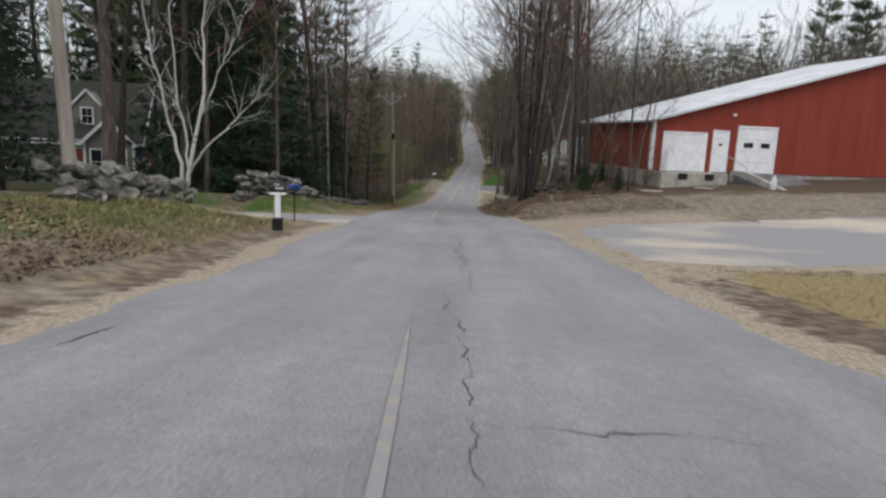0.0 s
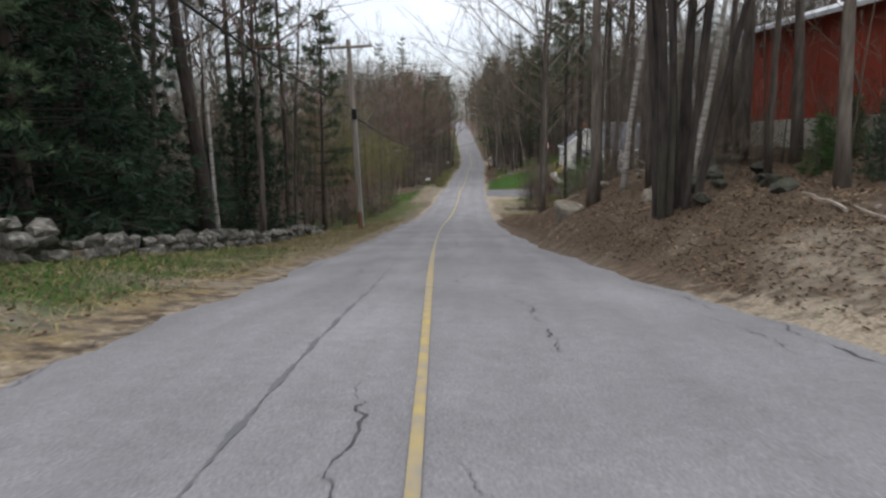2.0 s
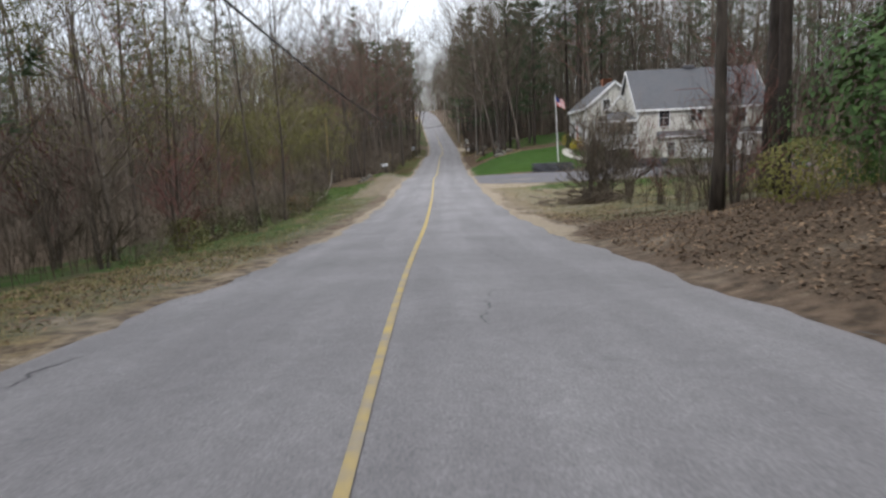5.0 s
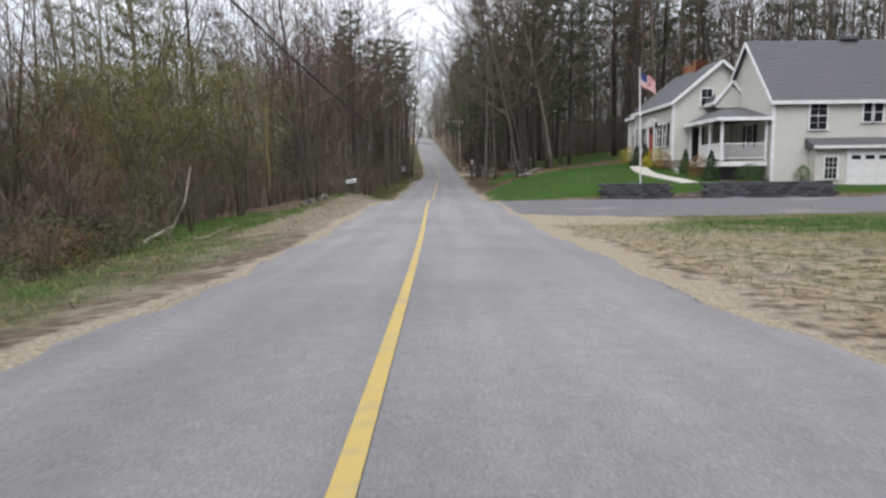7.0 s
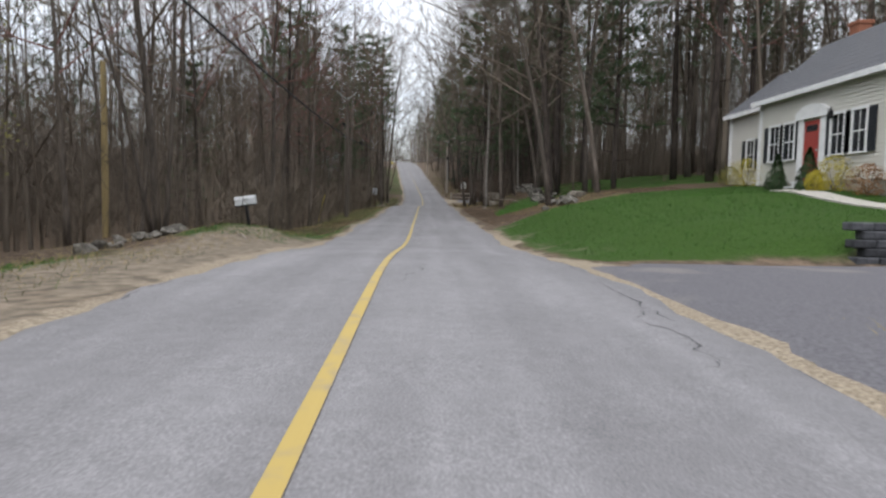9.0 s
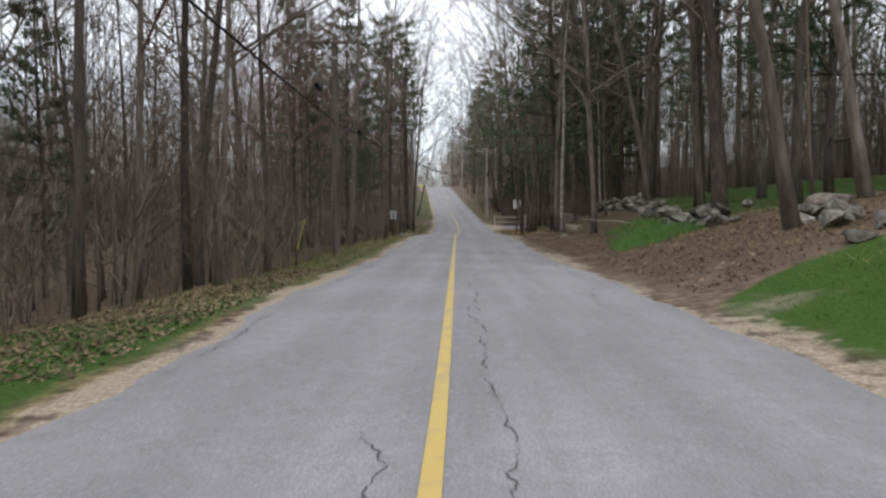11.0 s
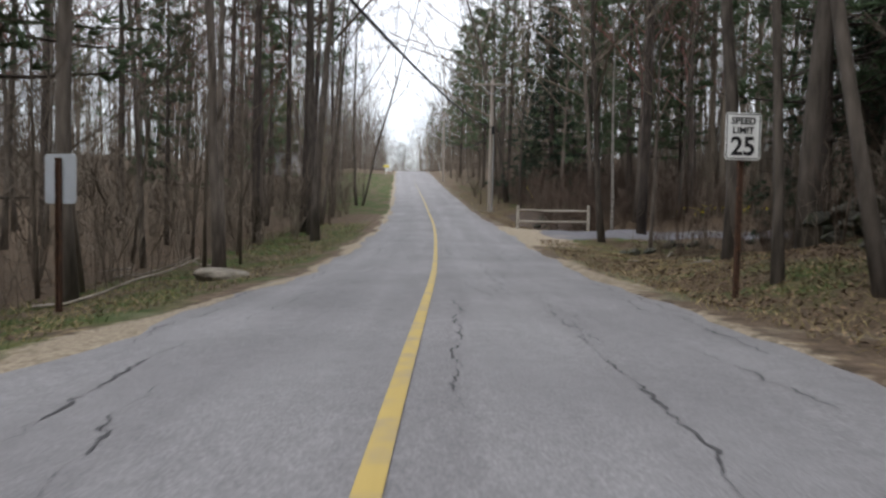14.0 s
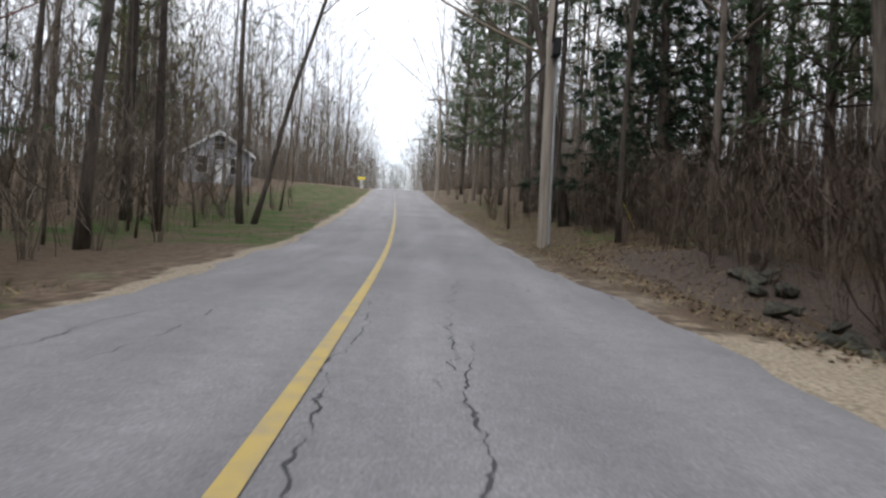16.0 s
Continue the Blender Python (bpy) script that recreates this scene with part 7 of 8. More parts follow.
# trees that stand out along the way
for tree, s, y, sc, lean in (
    (cluster, 4.55, 29.9, 1.0, (0, 0)),
    (bare[0], 4.05, 42.4, 0.8, (0, 3)),
    (bare[1], 4.7, 36.8, 1.0, (0, 2)),
    (thin_birch, 5.4, 36.2, 1.0, (0, 3)),
    (thin_birch, 6.2, 33.4, 1.0, (0, 12)),
    (thin_birch, 7.4, 35.5, 0.9, (0, -14)),
    (bare[1], 7.6, 34.0, 0.9, (0, 0)),
    (bare[0], 8.6, 45.5, 1.0, (0, 1)),
    (bare[2], 7.4, 47.5, 1.0, (0, 2)),
    (bare[1], 9.2, 49.0, 0.9, (0, -2)),
    (sapling[2], 7.4, 52.0, 1.0, (0, 1)),
    (sapling[0], 7.3, 27.0, 1.0, (0, 2)),
    (bare[2], 8.7, 26.3, 0.75, (0, 2)),
    (sapling[2], 9.2, 27.2, 0.9, (0, 8)),
    (hems[1], 7.2, 28.3, 0.26, (0, 0)),
    (hems[1], 8.4, 27.0, 0.22, (0, 0)),
    (hems[2], 7.6, 30.6, 0.3, (0, 0)),
    (hems[2], 8.6, 31.4, 0.34, (0, 0)),
    (bare[2], 7.0, 31.4, 0.9, (0, 1)),
    (bare[0], 8.2, 32.6, 0.9, (0, -1)),
    (bare[2], 5.8, 35.2, 0.9, (0, 2)),
    (bare[0], 6.9, 43.2, 0.9, (0, 2)),
    (bare[2], 7.7, 41.4, 1.0, (0, -2)),
    (bare[3], 8.6, 37.0, 0.9, (0, 1)),
    (bare[3], 6.3, 27.8, 0.9, (0, 0)),
    (hems[0], -9.4, 31.8, 1.4, (0, 0)),
    (hems[0], -11.8, 29.0, 1.5, (0, 0)),
    (hems[0], -10.6, 36.5, 1.35, (0, 0)),
    (hems[0], -13.4, 33.0, 1.6, (0, 0)),
    (hems[0], -13.8, 40.5, 1.6, (0, 0)),
    (hems[1], -8.4, 44.8, 1.5, (0, 0)),
    (hems[1], -8.2, 33.8, 0.9, (0, 0)),
    (hems[1], -8.6, 41.0, 0.8, (0, 0)),
    (old_tree, -8.0, 39.4, 0.9, (0, -2)),
    (old_tree, 7.6, 122.6, 0.72, (0, -1)),
    (pines[0], -19.0, 209.0, 1.32, (0, 0)),
    (pines[0], -25.5, 212.0, 1.25, (0, 0)),
    (pines[0], 35.0, 62.0, 0.85, (0, 0)),
    (pines[2], 39.0, 63.0, 1.25, (0, 0)),
    (pines[0], 43.0, 60.0, 0.85, (0, 0)),
    (pines[2], 33.5, 60.0, 1.25, (0, 0)),
    (pines[2], 37.0, 58.5, 1.3, (0, 0)),
    (pines[2], 41.5, 58.0, 1.3, (0, 0)),
    (bare[0], -8.9, 46.0, 1.0, (0, 1)),
    (pines[1], -9.4, 54.9, 0.95, (0, -1)),
    (pines[2], -11.2, 57.0, 1.15, (0, 0)),
    (pines[2], -8.4, 152.0, 1.3, (0, 0)),
    (pines[2], 9.6, 156.4, 1.2, (0, 0)),
    (hems[0], 11.6, 158.0, 1.1, (0, 0)),
    (pines[2], 10.4, 152.0, 1.3, (0, 0)),
    (wide, 8.6, 126.4, 1.0, (0, -3)),
    (wide, 9.2, 135.4, 1.0, (0, -3)),
    (wide, 6.4, 116.4, 0.95, (0, -5)),
    (pines[0], 9.4, 129.0, 0.95, (0, 0)),
    (pines[2], 12.0, 125.0, 1.3, (0, 0)),
    (pines[0], 13.0, 137.0, 1.0, (0, 0)),
    (pines[2], 10.6, 149.5, 1.35, (0, 0)),
    (bare[2], -7.2, 48.4, 1.0, (0, 0)),
    (pines[0], -10.8, 40.5, 1.0, (0, 0)),
    (pines[0], -12.0, 26.5, 1.0, (0, 0)),
    (old_tree, -11.6, 18.9, 0.8, (0, -1)),
    (hems[0], -15.0, 45.0, 1.9, (0, 0)),
    (hems[0], -20.5, 46.5, 2.0, (0, 0)),
    (hems[0], -26.5, 46.0, 2.0, (0, 0)),
    (hems[0], -33.0, 43.0, 2.0, (0, 0)),
    (pines[0], -17.5, 43.5, 1.1, (0, 0)),
    (pines[0], -23.5, 44.0, 1.1, (0, 0)),
    (pines[0], -30.0, 43.0, 1.1, (0, 0)),

    (buds[0], -11.8, 97.5, 1.0, (0, 0)),
    (buds[1], -13.2, 93.0, 1.0, (0, 0)),
    (buds[1], -10.4, 90.0, 0.9, (0, 0)),
    (buds[0], -8.4, 62.0, 0.85, (0, 0)),
    (buds[0], -7.4, 56.0, 0.75, (0, 0)),
    (buds[1], -16.0, 99.5, 1.0, (0, 0)),
    (buds[1], -15.8, 95.5, 1.05, (0, 0)),
    (wide, 12.0, 129.5, 1.1, (0, -2)),
    (wide, 9.6, 122.4, 1.05, (0, -3)),
    (pines[0], 8.4, 166.5, 1.0, (0, 0)),
    (pines[2], 6.2, 224.0, 1.35, (0, 0)),
    (pines[2], 7.6, 216.0, 1.4, (0, 0)),
    (pines[2], 6.6, 205.0, 1.2, (0, 0)),
    (pines[0], 8.8, 209.0, 1.0, (0, 0)),
    (pines[0], 7.4, 199.0, 0.95, (0, 0)),
    (hems[0], 9.0, 186.5, 1.5, (0, 0)),
    (pines[2], 12.5, 187.0, 1.2, (0, 0)),
    (bare[2], 15.0, 176.5, 0.9, (0, 0)),
    (pines[1], 11.0, 176.0, 1.0, (0, 0)),
    (pines[1], 13.5, 174.0, 1.0, (0, 0)),
    (bare[1], 9.0, 176.6, 0.9, (0, 0)),
    (bare[3], 12.4, 172.6, 0.9, (0, 1)),
    (wide, 5.4, 52.0, 0.9, (0, -3)),
    (wide, 5.8, 57.5, 0.9, (0, -4)),
    (wide, 5.9, 131.5, 0.95, (0, -4)),
    (wide, 6.0, 163.5, 0.9, (0, -3)),
    (pines[2], -12.6, 194.0, 1.1, (0, 0)),
    (buds[0], -9.5, 190.0, 0.8, (0, 0)),
    (bare[4], -4.7, 185.5, 1.0, (0, 3)),
    (bare[0], -5.6, 177.0, 0.95, (0, 1)),
    (bare[1], -4.9, 165.9, 0.95, (0, 1)),
    (bare[4], -5.6, 171.5, 1.0, (0, 2)),
    (pines[1], -5.4, 166.8, 1.0, (0, 1)),
    (pines[1], -7.6, 168.6, 1.05, (0, 0)),
    (pines[1], -6.2, 173.4, 1.0, (0, 1)),
    (pines[1], -9.8, 171.4, 1.0, (0, 0)),
    (pines[1], -8.0, 176.0, 1.0, (0, 0)),
    (pines[2], 5.6, 141.2, 1.45, (0, 0)),
    (pines[1], -6.3, 163.2, 1.0, (0, 0)),
    (bare[1], -6.0, 141.5, 1.0, (0, 0)),
    (bare[2], -5.3, 118.5, 1.0, (0, -1)),
    (wide, 7.6, 146.2, 1.05, (0, -2)),
    (wide, 6.2, 154.0, 1.1, (0, -3)),
    (wide, 5.9, 187.0, 1.2, (0, -6)),
    (wide, 6.4, 196.0, 1.2, (0, -6)),
    (pines[2], 11.5, 175.0, 1.05, (0, 0)),
    (pines[2], 13.5, 180.5, 1.1, (0, 0)),
    (bare[1], 5.5, 138.8, 0.9, (0, -1)),
    (sapling[2], 7.6, 136.5, 1.1, (0, -1)),
    (wide, 9.8, 137.0, 1.1, (0, -2)),
    (wide, 8.6, 145.4, 1.0, (0, -4)),
    (wide, 8.8, 133.2, 0.95, (0, -5)),
    (wide, -8.2, 107.5, 0.95, (0, 2)),
    (bare[2], -6.6, 73.6, 0.7, (0, 2)),
    (bare[2], -7.4, 72.6, 0.75, (0, -1)),
    (bare[0], -10.5, 76.5, 0.75, (0, 1)),
    (bare[2], -9.0, 67.4, 0.8, (0, 1)),
    (bare[3], -12.5, 72.0, 0.8, (0, 1)),
    (wide, 9.4, 119.0, 1.0, (0, -5)),
    (sapling[2], 7.0, 161.4, 1.2, (0, 1)),
    (sapling[2], 7.6, 154.8, 1.0, (0, -2)),
    (pines[1], 8.6, 151.6, 1.1, (0, 0)),
    (bare[1], 7.2, 152.9, 1.2, (0, 0)),
    (thin_birch, 8.4, 170.5, 0.9, (0, -1)),
    (bare[2], 5.9, 181.5, 1.0, (0, 0)),
    (hems[0], -20.4, 20.6, 1.15, (0, 0)),
    (hems[0], -23.5, 19.5, 1.4, (0, 0)),
    (pines[2], -21.5, 22.0, 1.4, (0, 0)),
    (pines[2], -30.0, 27.0, 1.5, (0, 0)),
    (pines[2], -20.5, 47.5, 1.6, (0, 0)),
    (pines[2], -34.0, 33.0, 1.5, (0, 0)),
    (hems[0], -33.0, 24.0, 1.5, (0, 0)),
    (pines[2], -26.0, 20.0, 1.3, (0, 0)),
    (hems[0], -20.5, 49.0, 1.6, (0, 0)),
    (buds[1], -8.6, 96.5, 1.0, (0, 0)),
    (buds[1], -10.6, 94.4, 1.0, (0, 0)),
    (buds[1], -12.6, 98.6, 1.1, (0, 0)),
    (buds[0], -14.8, 97.0, 1.2, (0, 0)),
    (buds[0], -8.2, 66.0, 0.7, (0, 0)),
    (hems[0], -18.3, 22.4, 1.15, (0, 0)),
    (pines[2], -17.6, 43.0, 1.6, (0, 0)),
    (pines[2], -21.5, 42.5, 1.6, (0, 0)),
    (pines[2], -25.0, 42.5, 1.6, (0, 0)),
    (hems[0], -23.5, 43.5, 1.9, (0, 0)),
    (hems[0], -18.4, 45.0, 1.9, (0, 0)),
    (old_tree, -15.2, 26.4, 0.62, (0, 1)),
    (hems[0], -17.0, 47.5, 1.2, (0, 0)),
    (hems[0], -22.0, 48.5, 1.3, (0, 0)),
    (hems[0], -27.0, 49.0, 1.3, (0, 0)),
    (hems[0], -31.0, 40.0, 1.3, (0, 0)),
    (pines[2], -19.5, 50.0, 1.2, (0, 0)),
    (pines[2], -25.0, 51.5, 1.2, (0, 0)),
    (pines[0], -15.5, 42.0, 1.0, (0, 0)),
    (pines[0], -13.0, 37.5, 1.0, (0, 0)),
    (pines[2], 13.5, 158.5, 1.1, (0, 0)),
    (bare[3], 10.5, 173.5, 1.0, (0, 0)),
    (pines[1], 12.5, 177.5, 1.0, (0, 0)),
    (bare[0], 8.8, 182.5, 1.0, (0, 0)),
    (pines[2], 19.0, 174.5, 1.2, (0, 0)),
    (pines[2], 9.8, 190.0, 1.0, (0, 0)),
    (thin_birch, 5.3, 136.0, 1.2, (0, -3)),
    (pines[2], 9.5, 178.8, 1.0, (0, 0)),
    (pines[2], 15.5, 180.0, 1.1, (0, 0)),
):
    plant_at(tree, s, y, sc, None, lean)
plant_at(birch, -10.4, 22.4, 1.0, 10)


def open_ground(x, y, s):
    """Where no tree of the woods may stand."""
    if 6.5 < x < 40 and y < 41.5 + max(0, 9 - x):
        return s > 0 and y < 42 and not (s > 4.5 and y > 40)
    if s > 0 and y < 24:
        return True
    if s > 0 and 62 < y < 118.5 and s < 30:
        return True
    if s < 0 and y < 24 and s > -24:
        return True
    if -33 < x < -18 and 24 < y < 46:
        return True
    if s < 0 and 57 < y < 103 and s > -15:
        return True
    if s < 0 and 196 < y < 232 and s > -14:
        return True
    if s > 0 and 150 < y < 164 and s < 8.6 or s > 0 and 119 < y < 134.5 and s < 7:
        return True
    if s > 0 and 170 < y < 184 and s < 9.5:
        return True
    if s > 0 and 161 < y < 170.5:
        return True
    if s > 0 and 119 < y < 141 and 6.8 < s < 16:
        return True
    return False


def woods(s0, s1, y0, y1, gap, choose, seed, scale=(0.8, 1.15), clear=1.6):
    r = random.Random(seed)
    y = y0
    spots = []
    while y < y1:
        s = s0
        while s < s1:
            ss, yy = s + r.uniform(-0.45, 0.45) * gap, y + r.uniform(-0.45, 0.45) * gap
            s += gap
            x, yy = at_road(ss, yy)
            if open_ground(x, yy, ss) or any((x - a) ** 2 + (yy - b) ** 2 < clear**2 for a, b in taken[-400:]):
                continue
            spots.append((x, yy, r.random(), r.uniform(*scale)))
        y += gap
    for x, yy, k, sc in spots:
        choose(x, yy, k, sc)


def mix_near(x, y, k, sc):
    if k < 0.66:
        plant(bare[int(k * 997) % 5], x, y, sc, None, (prng.uniform(-2, 2), prng.uniform(-2, 2)))
    elif k < 0.88:
        plant(pines[int(k * 997) % 2], x, y, sc)
    elif k < 0.93:
        plant(pines[2], x, y, sc * 0.8)
    else:
        plant(thin_birch, x, y, sc)


def mix_left(x, y, k, sc):
    mix_near(x, y, k * 0.62 if k < 0.9 else k * 0.95, sc)


def mix_right(x, y, k, sc):
    mix_near(x, y, k * 0.8 + 0.2 if k > 0.4 else k, sc)


woods(-14, -6.8, 25, 60, 3.1, mix_near, 1)
woods(-14, -6.0, 104, 150, 3.4, mix_left, 2, (0.68, 0.95))
woods(-15, -5.8, 150, 194, 4.5, mix_near, 26, (0.8, 1.05))
woods(7.4, 15, 46, 63, 3.8, mix_near, 3)
woods(31, 40, 70, 116, 5.0, mix_right, 21, (0.75, 0.95))
woods(15, 30, 119, 134, 4.4, mix_right, 22, (0.95, 1.2))
woods(5.6, 14, 118, 192, 3.2, mix_right, 4)
woods(-19, -15.5, 58, 103, 3.8, mix_left, 5, (0.5, 0.75))


def arrays_of(seed, H, r, **kw):
    tb, br, _ = hardwood(seed, H, r, **kw)
    return join(tb_arrays(tb), br)


def tb_arrays(tb):
    v = np.concatenate(tb.v)
    return v, np.array([f for f in tb.f if len(f) == 4])


def mass(name, patterns, spots, mat, label, category, seed=1):
    """Many small plants of a few patterns as one mesh; spots: x, y, size."""
    rng = np.random.default_rng(seed)
    p = np.array(spots)
    z = ground_z(p[:, 0], p[:, 1])
    lots = []
    for k in range(len(p)):
        v, f = patterns[int(rng.integers(len(patterns)))]
        a, q = rng.uniform(0, 6.283), p[k, 2]
        c, s = math.cos(a) * q, math.sin(a) * q
        tx, ty = rng.normal(0, 0.06, 2)
        w = np.stack([v[:, 0] * c - v[:, 1] * s + tx * v[:, 2] * q + p[k, 0], v[:, 0] * s + v[:, 1] * c + ty * v[:, 2] * q + p[k, 1], v[:, 2] * q + z[k] - 0.05], 1)
        lots.append((w, f))
    return big_mesh(name, *join(*lots), mat, "stuff", label, category)


thin = [arrays_of(11, 7.5, 0.035, clear=0.15, n1=9, n2=3, n3=2, reach=0.2, twig=0.007, sides=4, seg=(5, 2, 1), fine_sides=2), arrays_of(12, 5.5, 0.028, clear=0.12, n1=9, n2=3, n3=2, reach=0.24, twig=0.007, sides=4, seg=(5, 2, 1), fine_sides=2), arrays_of(13, 9.5, 0.045, clear=0.25, n1=9, n2=3, n3=2, reach=0.18, twig=0.007, sides=4, seg=(5, 2, 1), fine_sides=2)]
bushy = [arrays_of(15, 2.6, 0.018, limb_sides=2, stems=6, clear=0.12, n1=4, n2=3, n3=1, reach=0.3, twig=0.007, sides=3, seg=(4, 2, 1), fine_sides=2), arrays_of(16, 3.6, 0.02, limb_sides=2, stems=6, clear=0.12, n1=4, n2=3, n3=1, reach=0.26, twig=0.007, sides=3, seg=(4, 2, 1), fine_sides=2)]
low_spots, thin_spots = [], []


def grow_low(x, y, k, sc):
    (thin_spots if k < 0.5 else low_spots).append((x, y, sc))


woods(-15, -6.6, 46, 60, 1.9, grow_low, 6, clear=0.5)
woods(-14, -5.4, 104, 198, 1.7, grow_low, 7, clear=0.5)
woods(9.5, 15, 45, 54, 2.3, grow_low, 8, (0.6, 1.0), clear=0.5)
woods(6.5, 15, 118, 150, 2.4, grow_low, 9, clear=0.5)
woods(5.0, 17, 150, 200, 2.0, grow_low, 10, clear=0.5)
woods(-24, -15.5, 56, 104, 2.3, grow_low, 12, clear=0.5)
woods(-34, -15, 104, 190, 3.4, grow_low, 13, clear=0.5)
woods(17, 34, 120, 190, 3.4, grow_low, 14, clear=0.5)
woods(13, 40, 42, 64, 3.4, grow_low, 15, clear=0.5)
woods(30, 44, 64, 118, 3.6, grow_low, 16, clear=0.5)
woods(-16, -6.5, 198, 330, 4.2, grow_low, 17, (1.1, 1.7), clear=0.5)
woods(6.5, 16, 198, 330, 4.2, grow_low, 18, (1.1, 1.7), clear=0.5)
woods(-30, -9, 24, 46, 3.0, grow_low, 19, clear=0.5)
woods(-60, 60, 330, 460, 7.5, grow_low, 23, (1.6, 2.6), clear=0.5)
woods(16, 46, 198, 330, 6.0, grow_low, 24, (1.4, 2.2), clear=0.5)
woods(-46, -16, 198, 330, 6.0, grow_low, 25, (1.4, 2.2), clear=0.5)
brng = random.Random(12)
for _ in range(150):
    bx, by = at_road(brng.uniform(-14, -6.2), brng.uniform(60, 84))
    low_spots.append((bx, by, brng.uniform(0.25, 0.65)))
for _ in range(60):
    bx, by = at_road(brng.uniform(-14, -9.5), brng.uniform(84, 103))
    low_spots.append((bx, by, brng.uniform(0.25, 0.7)))
for _ in range(30):
    bx, by = at_road(brng.uniform(6.6, 12.5), brng.uniform(43, 51))
    thin_spots.append((bx, by, brng.uniform(0.45, 0.85)))
for _ in range(22):
    bx, by = at_road(brng.uniform(6.4, 10), brng.uniform(58.5, 67))
    low_spots.append((bx, by, brng.uniform(0.4, 0.9)))
for _ in range(46):
    bx, by = at_road(brng.uniform(7.2, 11.5), brng.uniform(27.5, 36))
    (thin_spots if brng.random() < 0.5 else low_spots).append((bx, by, brng.uniform(0.35, 0.75)))
for _ in range(60):
    bx, by = at_road(brng.uniform(5.2, 9.5), brng.uniform(30, 44))
    low_spots.append((bx, by, brng.uniform(0.15, 0.4)))
for _ in range(24):
    bx, by = at_road(brng.uniform(9.5, 13), brng.uniform(54, 62))
    thin_spots.append((bx, by, brng.uniform(0.4, 0.8)))
woods(-62, -34, 20, 200, 4.2, grow_low, 27, (1.2, 1.9), clear=0.4)
woods(34, 64, 42, 200, 4.2, grow_low, 28, (1.2, 1.9), clear=0.4)
for _ in range(70):
    bx, by = at_road(brng.uniform(-18, -8.5), brng.uniform(186, 204))
    thin_spots.append((bx, by, brng.uniform(0.5, 0.95)))
mass("saplings", thin, thin_spots, TWIG, "thin leafless saplings crowding the woods", "saplings", 2)
bramble_spots = []
for _ in range(330):
    bx, by = at_road(brng.uniform(5.6, 15), brng.uniform(171, 194))
    bramble_spots.append((bx, by, brng.uniform(0.4, 0.95)))
for _ in range(60):
    bx, by = at_road(brng.uniform(6.5, 13), brng.uniform(150, 163))
    bramble_spots.append((bx, by, brng.uniform(0.3, 0.7)))
mass("brambles", bushy, bramble_spots, BRAMBLE, "dark brown leafless brambles by the ditch", "thicket", 4)
mass("thicket", bushy, low_spots, TWIG, "brown leafless thicket under the trees", "thicket", 3)
for s, y, t, sc in ((-6.8, 58.5, 0, 1.2), (-7.5, 64, 1, 1.1), (-6.3, 68, 0, 0.8), (-9, 71, 1, 1.2), (-7.4, 76, 0, 1.1), (-10.4, 78, 1, 1.3), (-8.2, 82, 0, 1.0), (-9.8, 85.5, 1, 1.2), (-7.6, 88, 0, 1.0), (-11.5, 74, 1, 1.5), (-12.5, 66, 1, 1.6), (-10, 62, 0, 1.4), (-13, 101.5, 1, 1.3), (-9.5, 95.5, 0, 1.0), (6.6, 58.5, 1, 1.1), (7.8, 62.5, 0, 1.2), (9.6, 65, 1, 1.3), (6.1, 69.4, 0, 1.4), (6.6, 70.6, 0, 1.6), (6.9, 69.5, 0, 1.3), (7.2, 71.4, 0, 1.6), (7.9, 70.3, 0, 1.5), (6.8, 63.5, 1, 0.8)):
    plant_at(brush[t], s, y, sc)


